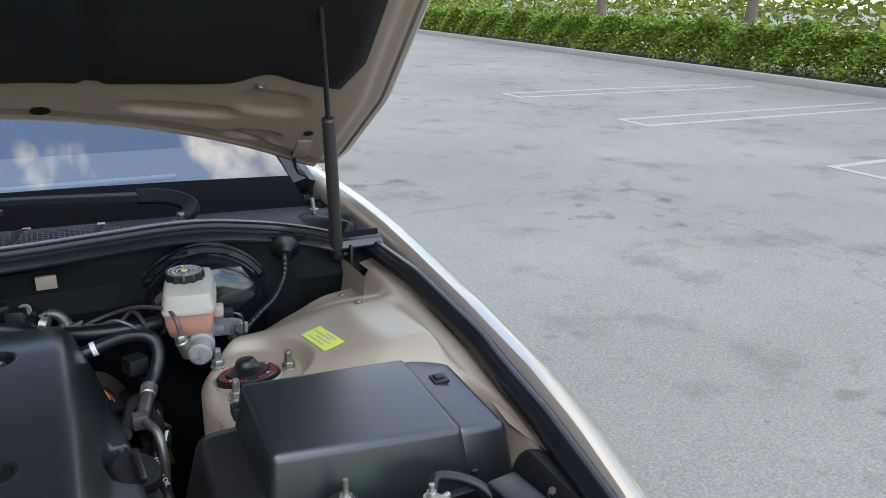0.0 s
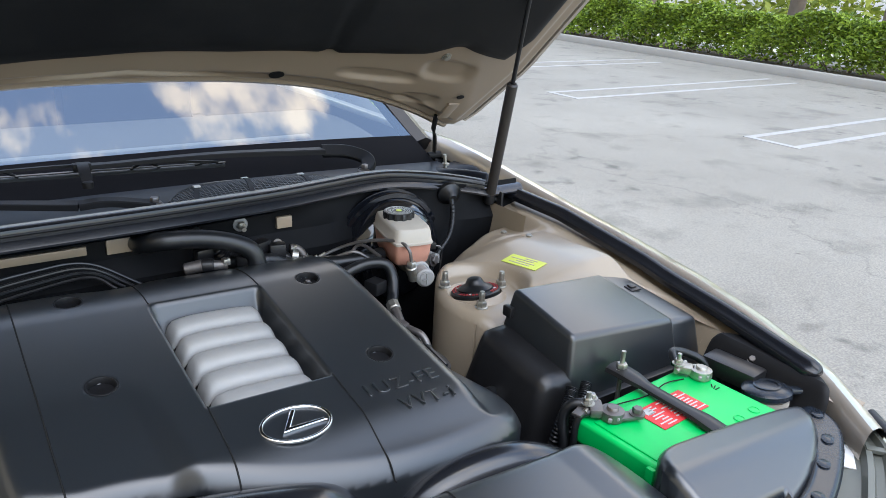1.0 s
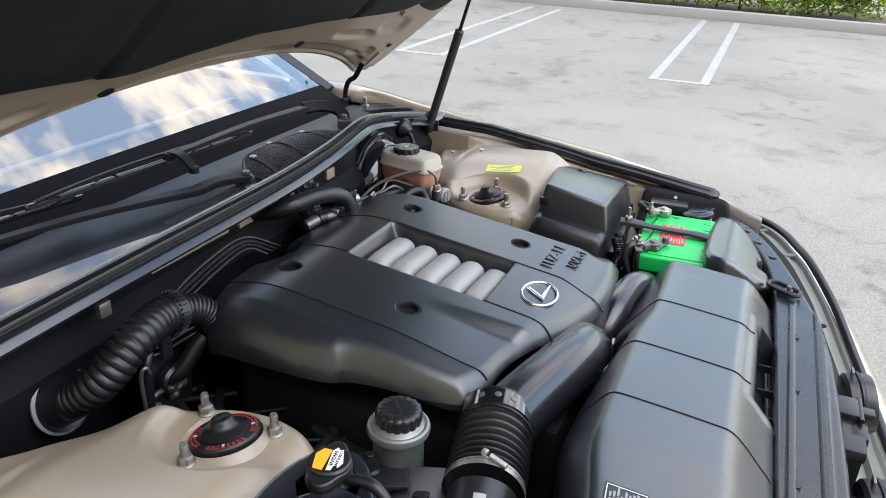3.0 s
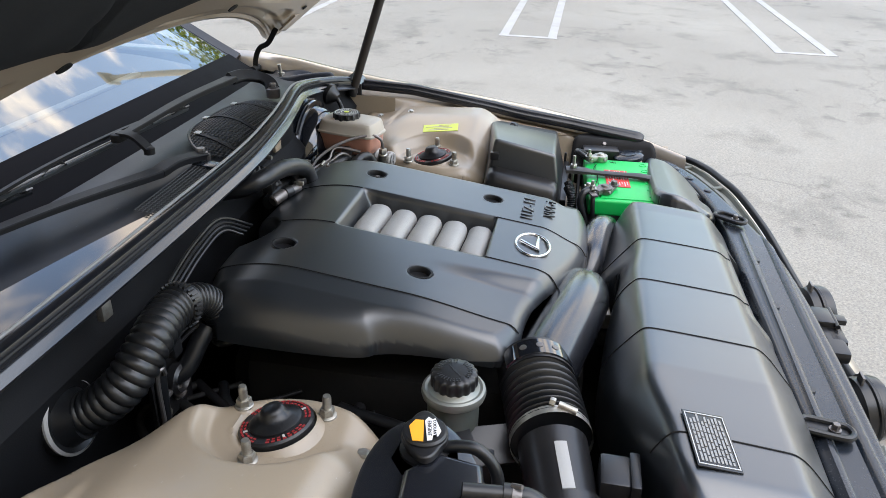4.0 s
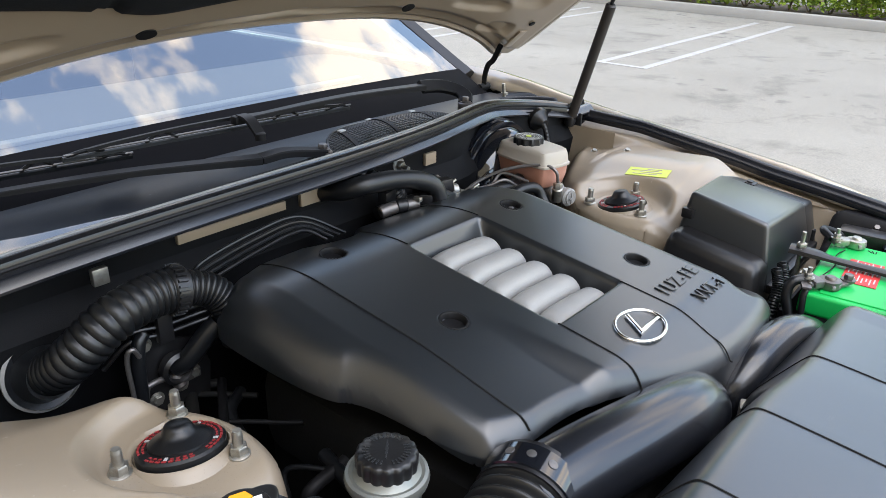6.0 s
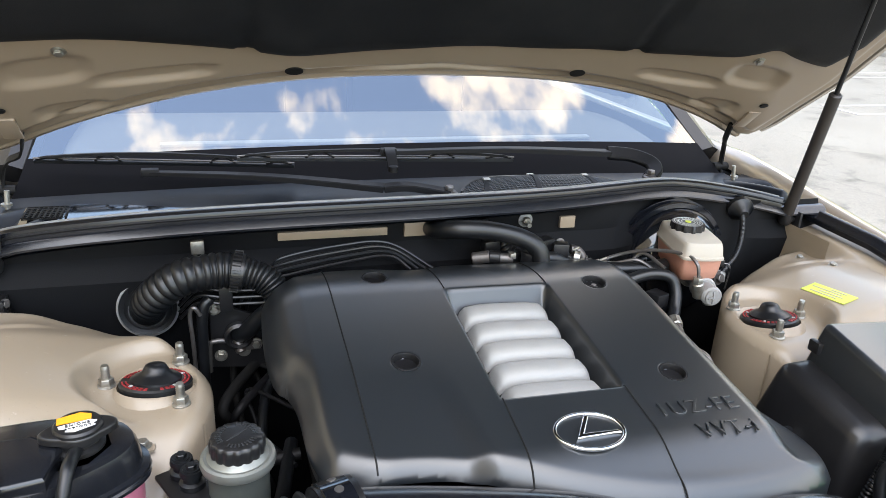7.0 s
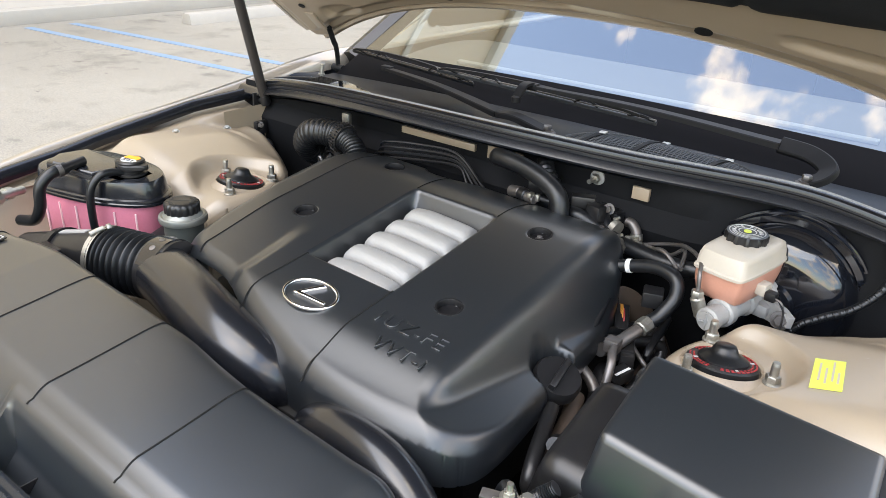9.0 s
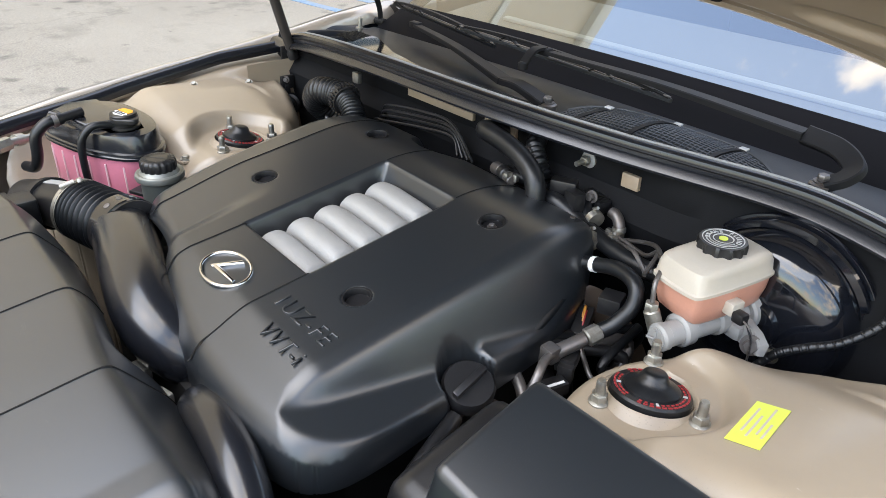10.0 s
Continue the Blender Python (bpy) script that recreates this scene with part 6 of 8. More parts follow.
part("cap_sticker", prism([(-0.019, 0.002), (-0.018, 0.013), (0.004, 0.0165), (0.014, 0.010), (0.013, 0.001)], 0, 0.0008, 0, CAPM @ Matrix.Translation((0, 0, 0.0152))), M_ORANGE, cap)
part("cap_sticker", prism([(-0.018, -0.002), (0.012, 0.000), (0.018, -0.004), (0.014, -0.008), (0.016, -0.011), (-0.004, -0.0165), (-0.012, -0.013), (-0.010, -0.008), (-0.017, -0.007)], 0, 0.0008, 0, CAPM @ Matrix.Translation((0, 0, 0.0152))), M_WHITE, cap)
lettering("ENGINE", 0.0060, CAPM @ Matrix.Translation((0, -0.0045, 0.0162)) @ Matrix.Rotation(radians(180), 4, "Z"), M_BLACK, cap, 0.0003)
lettering("COOLANT", 0.0048, CAPM @ Matrix.Translation((0, -0.0100, 0.0162)) @ Matrix.Rotation(radians(180), 4, "Z"), M_BLACK, cap, 0.0003)
part("overflow_hose", tube([(-0.536, -0.200, 0.917), (-0.536, -0.228, 0.926), (-0.538, -0.250, 0.924), (-0.542, -0.268, 0.900), (-0.544, -0.271, 0.85), (-0.544, -0.268, 0.80), (-0.545, -0.260, 0.72)], 0.0068, 10, 50), M_RUBBER, tank, "thin black overflow hose")
part("side_hose", tube([(-0.598, -0.280, 0.930), (-0.596, -0.305, 0.928), (-0.598, -0.326, 0.908), (-0.604, -0.330, 0.870), (-0.625, -0.334, 0.842), (-0.67, -0.34, 0.83)], 0.010, 12, 40), M_RUBBER, tank, "black rubber hose")
part("hose_clip", [tube([(-0.597, -0.286, 0.930), (-0.5965, -0.295, 0.929)], 0.0118, 14, 2, smooth=False), rod((-0.595, -0.286, 0.941), (-0.600, -0.296, 0.945), 0.0025, 8)], M_STEEL, tank)
for k in range(6):
    x, y = np.array((-0.486, -0.222)) * (1 - k / 5) + np.array((-0.680, -0.290)) * k / 5 + (np.array((0.004, -0.012)) * math.sin(math.pi * k / 5))
    x, y = (np.array((x, y)) - tc0) * 0.972 + tc0
    part("moulded_rib", box((x, y, 0.80), (0.003, 0.003, 0.115), 0.001), M_RIB, tank)

# ---- power steering reservoir ----
ps = thing("steering_fluid_reservoir", "grey metal power steering reservoir with a black screw cap", "fluid reservoir", (-0.382, -0.196, 0.74))
P0 = Matrix.Translation((-0.382, -0.196, 0.0)) @ Matrix.Diagonal((0.89, 0.89, 1, 1))
part("body", lathe([(0.034, 0.74), (0.037, 0.745), (0.037, 0.868), (0.035, 0.874)], P0, 36), M_CAN, ps)
part("lid", lathe([(0.038, 0.869), (0.0445, 0.871), (0.0460, 0.876), (0.0445, 0.881), (0.041, 0.8825), (0.037, 0.8815), (0.034, 0.884), (0.030, 0.890)], P0, 44), M_LID, ps, "plated steel collar")
lobes = [[((0.0300 - 0.0016 * abs(math.sin(8 * a)) ** 3) * k * math.cos(a) - 0.382, (0.0300 - 0.0016 * abs(math.sin(8 * a)) ** 3) * k * math.sin(a) - 0.196, 0.886 + z) for a in np.linspace(0, 2 * math.pi, 128, endpoint=False)] for k, z in ((0.90, 0.0), (0.98, 0.001), (1.0, 0.004), (1.0, 0.014), (0.96, 0.0175), (0.90, 0.0190), (0.5, 0.0200), (0.02, 0.0204))]
pcap = part("cap", loft(lobes), M_BLACK, ps, "black ribbed screw cap")
part("cap_mark", [box((0, 0, 0), (0.0028, 0.0014, 0.0006), 0, Matrix.Translation((-0.382, -0.196, 0.9066)) @ Matrix.Rotation(radians(q * 11), 4, "Z") @ Matrix.Translation((r_, 0, 0))) for q in range(33) if q % 11 < 9 for r_ in (0.0215, 0.018)] +
     [box((-0.382 + dx, -0.196 + dy, 0.9066), (0.016, 0.0012, 0.0006), 0, Matrix.Rotation(radians(35), 4, "Z")) for dx, dy in ((0.004, 0.004), (-0.004, -0.004), (0, 0))], M_EDGE2, pcap)
part("bracket", [box((-0.432, -0.185, 0.834), (0.05, 0.09, 0.006), 0.002, Matrix.Rotation(radians(25), 4, "Z")), box((-0.405, -0.245, 0.815), (0.05, 0.085, 0.008), 0.002, Matrix.Rotation(radians(20), 4, "Z") @ Matrix.Rotation(radians(-35), 4, "Y")), box((-0.40, -0.245, 0.79), (0.05, 0.02, 0.05), 0.004)], M_BLACK, ps)
for p in ((-0.443, -0.160, 0.838), (-0.432, -0.182, 0.838)):
    part("grommet_bolt", [lathe([(0.014, 0), (0.014, 0.006), (0.010, 0.008), (0.010, 0.014), (0.013, 0.016), (0.012, 0.022)], Matrix.Translation(p), 18), bolt(Vector(p) + Vector((0, 0, 0.022)), 0.006, 0.005)], M_RUBBER, ps)

# ---- intake pipe ----
duct = thing("intake_pipe", "black intake pipe with a ribbed bellows and a steel clamp", "intake pipe", (-0.2, -0.32, 0.80))
dp = [(-0.300, -0.298, 0.842), (-0.22, -0.316, 0.845), (-0.13, -0.338, 0.844), (-0.06, -0.352, 0.838), (-0.012, -0.352, 0.825), (0.014, -0.336, 0.803), (0.024, -0.310, 0.775), (0.03, -0.28, 0.75)]
part("moulded_pipe", tube(dp, lambda s: 0.046 + 0.003 * math.sin(s * 3.1) - 0.009 * s, 28, 70), M_LIP, duct)
bell = [(-0.405, -0.322, 0.838), (-0.36, -0.312, 0.840), (-0.300, -0.298, 0.842)]
part("bellows", tube(bell, lambda s: 0.047 + 0.0045 * math.sin(s * 2 * math.pi * 8.5), 32, 140), M_RUBBER, duct, "black ribbed rubber bellows")
cuff = (Vector(bell[-1]) - Vector(bell[0])).normalized()
cc = Vector(bell[-1])
part("cuff_band", tube([cc - cuff * 0.006, cc + cuff * 0.016, cc + cuff * 0.036], 0.0515, 32, 6, smooth=False), M_BLACK, duct)
BAND = along(cc - cuff * 0.002, cc + cuff * 0.03)


def top_angle(m):
    """The turn about a tube's own axis at which its skin faces up."""
    return math.atan2(m[2][1], m[2][0])


def wrapped(m, r, z0, z1, mid, half, thick=0.002):
    """A thin curved plate lying on a tube."""
    return loft([[tuple(m @ Vector((q * math.cos(a), q * math.sin(a), z))) for q, z in ((r - 0.001, z0), (r + thick, z0 + 0.001), (r + thick, z1 - 0.001), (r - 0.001, z1))] for a in np.linspace(mid - half, mid + half, 24)])


UPB = top_angle(BAND)
plate_ = part("band_plate", wrapped(BAND, 0.0515, 0.0, 0.032, UPB, 1.0), M_GLOSS, duct, "glossy black wrap-round plate")
for k in range(3):
    a = UPB - 0.42 + 0.42 * k
    part("plate_rivet", lathe([(0.005, 0.0), (0.005, 0.0012), (0.003, 0.0016)], BAND @ Matrix.Rotation(a, 4, "Z") @ Matrix.Translation((0.053, 0, 0.017)) @ Matrix.Rotation(radians(90), 4, "Y"), 14), M_STEEL, plate_)
c1 = Vector(bell[0])
cl = part("hose_clamp", tube([c1 - cuff * 0.006, c1 + cuff * 0.006], 0.0512, 36, 2, smooth=False, caps=False), M_ZINC, duct, "steel worm-drive hose clamp")
part("clamp_screw", [rod(c1 + Vector((0.0, -0.026, 0.048)), c1 + Vector((0.004, -0.004, 0.053)), 0.0045, 12), hexnut(c1 + Vector((0.006, 0.0, 0.053)), 0.0055, 0.007, (0.2, 1, 0.1))], M_ZINC, cl)
m1 = c1 - cuff * 0.01
m2 = c1 - cuff * 0.19 + Vector((0, 0, -0.034))
part("air_meter", [tube([m1, m1 - cuff * 0.08 + Vector((0, 0, -0.014)), m2], lambda s: 0.0425 - 0.004 * s, 28, 10, smooth=False), tube([m1 - cuff * 0.085 + Vector((0, 0, -0.015)), m1 - cuff * 0.10 + Vector((0, 0, -0.018))], 0.0455, 28, 2, smooth=False)], M_BLACK, duct, "black air flow meter tube")
MET = along(m1, m2)
part("meter_label", wrapped(MET, 0.0418, 0.022, 0.085, top_angle(MET), 0.17, 0.0015), M_GREY, duct, "pale metal label strip")
part("meter_plug", [box(m1 - cuff * 0.05 + Vector((0.0, -0.06, 0.0)), (0.05, 0.035, 0.05), 0.005), box(m1 - cuff * 0.05 + Vector((0.0, -0.082, 0.0)), (0.058, 0.012, 0.056), 0.003)], M_BLACK, duct)
low = thing("throttle_hose", "black curved rubber hose between air box and engine", "hose", (0.1, -0.35, 0.78))
part("hose", tube([(0.34, -0.415, 0.775), (0.305, -0.400, 0.805), (0.255, -0.386, 0.824), (0.195, -0.376, 0.824), (0.140, -0.369, 0.812), (0.108, -0.360, 0.785), (0.100, -0.345, 0.74)], 0.0275, 20, 60), M_LIP, low)
part("collar", tube([(0.103, -0.352, 0.765), (0.1015, -0.348, 0.752)], 0.0305, 24, 2, smooth=False), M_RUBBER, low, "ribbed rubber collar")

# ---- front frame, latches, horns, lamps ----
bar = thing("radiator_support", "black painted radiator support bar with brackets", "frame", (0, -0.68, 0.78))
BAR = rounded([(-0.62, -0.655), (0.34, -0.640), (0.459, -0.627), (0.56, -0.606), (0.645, -0.560), (0.69, -0.500), (0.742, -0.500), (0.728, -0.560), (0.645, -0.607), (0.56, -0.642), (0.40, -0.688),
               (0.19, -0.735), (-0.3, -0.742), (-0.62, -0.72)], 3)
part("bar", field(BAR, 0.003, lambda x, y, d: 0.822 + 0.005 * smooth01(0.004, 0.0, np.abs(np.abs(y + 0.69) - 0.022) - 0.004) * smooth01(0.36, 0.30, x), 0.77, 0.008), M_NAVY, bar)
for x, y, k in ((0.712, -0.528, 1.0), (0.664, -0.570, 1.5), (0.603, -0.598, 1.25), (0.532, -0.630, 1.1)):
    part("hole_plug", lathe([(0.0085, 0), (0.0085, 0.002), (0.007, 0.003)], Matrix.Translation((x, y, 0.822)) @ Matrix.Rotation(radians(25), 4, "Z") @ Matrix.Diagonal((k, 1, 1, 1)), 24), M_NAVY, bar)
for x, y, turn in ((0.362, -0.652, 55), (-0.300, -0.668, 80)):
    m = Matrix.Translation((x, y, 0.832)) @ Matrix.Rotation(radians(turn), 4, "Z")
    loop = [(0.018 * math.tanh(8 * math.cos(a)) + 0.014 * math.cos(a), 0.014 * math.sin(a), 0) for a in np.linspace(0, 2 * math.pi, 49)]
    st_ = part("mount_strap", moved(join([tube(loop, 0.0045, 8, smooth=False, caps=False), box((0, 0, -0.003), (0.062, 0.024, 0.004), 0.002)]), m), M_RUBBER, bar, "black rubber mounting strap")
    part("strap_bolt", bolt(m @ Vector((-0.010, 0, 0.0)), 0.0052, 0.008), M_STEEL, st_)
for x in (-0.208, 0.19, 0.02):
    part("hole_plug", lathe([(0.008, 0), (0.008, 0.003)], Matrix.Translation((x, -0.672, 0.823)), 14), M_BLACK, bar)
part("radiator_core", box((0, -0.62, 0.55), (0.75, 0.05, 0.42), 0.004), M_DARK, bar)
part("lower_beam", box((0, -0.82, 0.50), (1.3, 0.05, 0.10), 0.01), M_DARK, bar)
part("centre_stay", [box((-0.02, -0.76, 0.66), (0.05, 0.03, 0.30), 0.006), box((-0.02, -0.745, 0.80), (0.12, 0.05, 0.02), 0.006)], M_BLACK, bar)
solid("bonnet_latch", join([box((0.02, -0.748, 0.80), (0.05, 0.03, 0.04), 0.005), box((0.02, -0.765, 0.812), (0.02, 0.04, 0.010), 0.003), rod((-0.01, -0.765, 0.815), (0.05, -0.765, 0.815), 0.004)]), M_BLACK, "black steel bonnet latch", "latch", (0.02, -0.75, 0.78))
for x, y, z in ((0.150, -0.785, 0.748), (-0.105, -0.800, 0.732)):
    h = thing("horn", "round black disc horn on a bracket behind the grille", "horn", (x, y, z), "horns")
    hm = Matrix.Translation((x, y, z)) @ Matrix.Rotation(radians(80), 4, "X") @ Matrix.Rotation(radians(10), 4, "Y")
    part("disc", lathe([(0.020, -0.028), (0.045, -0.024), (0.050, -0.018), (0.050, 0.012), (0.047, 0.02), (0.030, 0.022), (0.026, 0.014)], hm, 40), M_BLACK, h)
    part("rim", lathe([(0.0505, -0.004), (0.053, -0.002), (0.053, 0.002), (0.0505, 0.004)], hm, 40, caps=False), M_BLACK, h)
    part("bracket", [box((x, y + 0.045, z + 0.01), (0.03, 0.06, 0.004), 0.001), box((x, y + 0.02, z + 0.03), (0.02, 0.004, 0.06), 0.001)], M_STEEL, h)
for sign in (1, -1):
    hl = thing("headlamp", "headlamp unit in a pale grey housing with a rubber strip", "headlamp", (sign * 0.55, -0.75, 0.62), "headlamps")
    part("housing", swept(sign, [(0.002, 0.66), (0.002, 0.800), (0.006, 0.806), (0.012, 0.806), (0.016, 0.797), (0.026, 0.795), (0.030, 0.804), (0.038, 0.804), (0.043, 0.790), (0.092, 0.782), (0.097, 0.66)], 40), M_PALE, hl, "pale grey-green plastic housing")
    if sign > 0:
        lettering("17", 0.020, Matrix.Translation((0.405, -0.722, 0.7545)) @ Matrix.Rotation(radians(-42), 4, "Z"), M_DARK, hl, 0.0004, "mould_mark")
        part("mould_bars", [box((0.389 + 0.006 * k, -0.730 - 0.0055 * k, 0.752), (0.006, 0.009, 0.004), 0, Matrix.Rotation(radians(-42), 4, "Z")) for k in range(-1, 3)], M_DARK, hl)
    part("lens", swept(sign, [(0.0, 0.785), (-0.020, 0.70), (-0.030, 0.63)], 30), M_LENS, hl)
    p, q = front_line(sign, 40)
    part("rubber_strip", tube([(p[i][0] - q[i][0] * 0.004, p[i][1] - q[i][1] * 0.004, 0.812 + nose_drop(p[i][0])) for i in range(0, 38, 2)], 0.0085, 10, 70), M_RUBBER, hl, "black rubber strip")
    for i, o in ((19, 0.090),):
        part("adjuster", [bolt((p[i][0] + q[i][0] * o, p[i][1] + q[i][1] * o, 0.788 + 0.7 * nose_drop(p[i][0])), 0.0055, 0.008), lathe([(0.0105, 0), (0.0105, 0.003)], Matrix.Translation((p[i][0] + q[i][0] * o, p[i][1] + q[i][1] * o, 0.786 + 0.7 * nose_drop(p[i][0]))), 20)], M_ZINC, hl)
    i = 7
    part("reflector_strip", box((p[i][0] + q[i][0] * 0.058, p[i][1] + q[i][1] * 0.058, 0.789 + 0.65 * nose_drop(p[i][0])), (0.06, 0.016, 0.002), 0.0005, Matrix.Rotation(math.atan2(q[i][1], q[i][0]) + radians(90), 4, "Z")), M_WHITE, hl, "white label strip")
    for i in (6, 13):
        part("clip", box((p[i][0] + q[i][0] * 0.022, p[i][1] + q[i][1] * 0.022, 0.803 + 0.85 * nose_drop(p[i][0])), (0.012, 0.030, 0.006), 0.001, Matrix.Rotation(math.atan2(q[i][1], q[i][0]) - radians(90), 4, "Z")), M_PALE, hl)

# ---- hoses and lines along the firewall ----
ac = thing("corrugated_hose", "black corrugated loom hose passing through a firewall grommet", "hose", (-0.42, 0.2, 0.88))
hp = [(-0.505, 0.280, 0.846), (-0.502, 0.226, 0.866), (-0.489, 0.184, 0.901), (-0.450, 0.168, 0.936), (-0.395, 0.174, 0.943), (-0.352, 0.170, 0.938), (-0.322, 0.162, 0.924), (-0.306, 0.152, 0.895), (-0.302, 0.145, 0.85)]
part("ribbed_tube", tube(hp, lambda s: 0.0258 - 0.0050 * float(smooth01(0.56, 0.64, np.float64(s))) + 0.0019 * (2 * abs(math.sin(s * math.pi * 40)) ** 0.6 - 1), 20, 400), M_RUBBER, ac)
gm = along((-0.505, 0.262, 0.852), (-0.501, 0.148, 0.880)) @ Matrix.Diagonal((0.83, 0.83, 1, 1))
part("grommet", lathe([(0.052, -0.030), (0.055, 0.004), (0.052, 0.014), (0.044, 0.011), (0.038, 0.022), (0.034, 0.034)], gm, 36), M_RUBBER, ac)
part("grommet_ring", lathe([(0.053, 0.006), (0.057, 0.009), (0.057, 0.012), (0.053, 0.015)], gm, 40, caps=False), M_RINGDARK, ac, "pale grommet ring")
cp = spline(hp, 60)
tie = part("cable_tie", tube([cp[33], cp[36]], 0.0280, 28, 2, smooth=False), M_BLACK, ac)
tm_ = along(cp[33], cp[36])
for k in range(26):
    part("tie_tooth", box((0, 0, 0), (0.004, 0.0028, 0.012), 0, tm_ @ Matrix.Rotation(2 * math.pi * k / 26, 4, "Z") @ Matrix.Translation((0.0300, 0, 0.006))), M_BLACK, tie)
part("metal_clip", [box((-0.423, 0.241, 0.957), (0.020, 0.010, 0.022), 0.002)], M_ZINC, ac, "bright metal clip")

hh = thing("heater_hose", "black bent heater hose behind the engine cover", "hose", (0.06, 0.2, 0.94))
part("hose", tube([(-0.034, 0.275, 0.955), (-0.030, 0.232, 0.966), (-0.008, 0.206, 0.976), (0.05, 0.196, 0.973), (0.100, 0.186, 0.961), (0.130, 0.177, 0.940), (0.138, 0.170, 0.89)], 0.0158, 18, 60), M_RUBBER, hh)
part("firewall_pipe", tube([(0.040, 0.282, 0.968), (0.060, 0.250, 0.957), (0.082, 0.236, 0.942), (0.098, 0.232, 0.918)], lambda s: 0.0145 + 0.0016 * math.sin(s * 60), 16, 60), M_RUBBER, hh, "ribbed rubber sleeve")
nut = thing("firewall_nut", "plated nut and washer on a firewall stud", "nut", (0.146, 0.278, 0.959))
part("washer", lathe([(0.0135, 0.0), (0.0135, 0.003), (0.0115, 0.004)], along((0.146, 0.281, 0.959), (0.143, 0.20, 0.955)), 24), M_RINGDARK, nut)
part("nut", hexnut((0.1455, 0.276, 0.9588), 0.0085, 0.009, (-0.05, -1, -0.05)), M_ZINC, nut)
part("stud", rod((0.1455, 0.276, 0.9588), (0.143, 0.252, 0.957), 0.0042, 10), M_ZINC, nut)
plug = thing("firewall_plug", "black ribbed plug with a grey boot and a plated clamp", "connector", (0.20, 0.25, 0.90))
pa, pb = Vector((0.168, 0.252, 0.913)), Vector((0.226, 0.244, 0.910))
part("plug_body", [box((0, 0, 0), (0.024, 0.020, 0.050), 0.003, along(pa, pb) @ Matrix.Translation((0, 0, 0.02)))] + [box((0, 0, 0), (0.027, 0.023, 0.003), 0.001, along(pa, pb) @ Matrix.Translation((0, 0, 0.006 * k))) for k in range(7)], M_BLACK, plug)
part("boot", tube([pb, (0.236, 0.242, 0.909), (0.245, 0.239, 0.901), (0.249, 0.236, 0.890), (0.250, 0.234, 0.870)], 0.0085, 12, 24), M_STEEL, plug, "grey rubber boot")
part("clamp", [tube([(0.2475, 0.237, 0.896), (0.249, 0.236, 0.889)], 0.0102, 18, 2, smooth=False), box((0.257, 0.224, 0.892), (0.012, 0.012, 0.008), 0.002), box((0.239, 0.226, 0.890), (0.010, 0.008, 0.008), 0.002)], M_ZINC, plug)

lines = thing("fluid_lines", "thin dark metal fluid lines along the firewall", "pipes", (-0.3, 0.22, 0.8))
for k in range(4):
    o = 0.013 * k
    part("line", tube([(-0.40 + o, 0.262, 0.80), (-0.385 + o, 0.25, 0.86), (-0.350 + o, 0.232, 0.893 + 0.3 * o), (-0.30, 0.222, 0.905 + 0.8 * o), (-0.20, 0.232, 0.918 + 0.8 * o), (-0.12, 0.232, 0.925 + 0.6 * o), (-0.085 + o, 0.215, 0.905)], 0.0026, 8, 50), (M_BLACK, M_RUBBER)[k % 2], lines)
bl = thing("brake_lines", "bent metal brake lines beside the servo", "pipes", (0.35, 0.15, 0.85))
part("line", tube([(0.402, 0.100, 0.902), (0.398, 0.105, 0.925), (0.388, 0.13, 0.934), (0.35, 0.18, 0.925), (0.31, 0.215, 0.905), (0.26, 0.225, 0.885), (0.22, 0.23, 0.87)], 0.0032, 8, 50), M_STEEL, bl)
part("line", tube([(0.36, 0.14, 0.905), (0.345, 0.19, 0.915), (0.32, 0.20, 0.895), (0.27, 0.215, 0.892), (0.22, 0.22, 0.885)], 0.0032, 8, 40), M_STEEL, bl)
part("line", tube([(0.35, 0.16, 0.895), (0.32, 0.17, 0.912), (0.29, 0.19, 0.90), (0.25, 0.205, 0.895)], 0.0032, 8, 40), M_STEEL, bl)
solid("vacuum_hose", tube([(0.240, 0.130, 0.876), (0.278, 0.140, 0.884), (0.325, 0.136, 0.898), (0.360, 0.124, 0.896), (0.369, 0.112, 0.874), (0.360, 0.094, 0.850), (0.349, 0.079, 0.838)], 0.0105, 14, 50), M_RUBBER, "black rubber vacuum hose beside the engine", "hose", (0.3, 0.08, 0.86))
solid("servo_hose", tube([(0.112, 0.205, 0.905), (0.156, 0.195, 0.917), (0.190, 0.198, 0.905), (0.222, 0.197, 0.894), (0.283, 0.180, 0.893), (0.34, 0.172, 0.893), (0.385, 0.178, 0.895)], 0.0125, 14, 40), M_RUBBER, "black rubber servo hose behind the engine", "hose", (0.3, 0.17, 0.87))
cond = thing("wire_conduit", "black wire conduit leaving a round firewall grommet", "conduit", (0.58, 0.2, 0.9))
part("tube", tube([(0.622, 0.300, 0.955), (0.614, 0.272, 0.944), (0.606, 0.254, 0.912), (0.580, 0.228, 0.884), (0.550, 0.210, 0.868), (0.520, 0.197, 0.845), (0.495, 0.185, 0.80)], lambda s: 0.0056 + 0.0004 * math.sin(s * 420), 12, 160), M_RUBBER, cond)
part("grommet", lathe([(0.026, -0.004), (0.026, 0.006), (0.020, 0.010), (0.014, 0.020), (0.009, 0.026)], along((0.622, 0.294, 0.954), (0.614, 0.262, 0.945)), 28), M_RUBBER, cond)

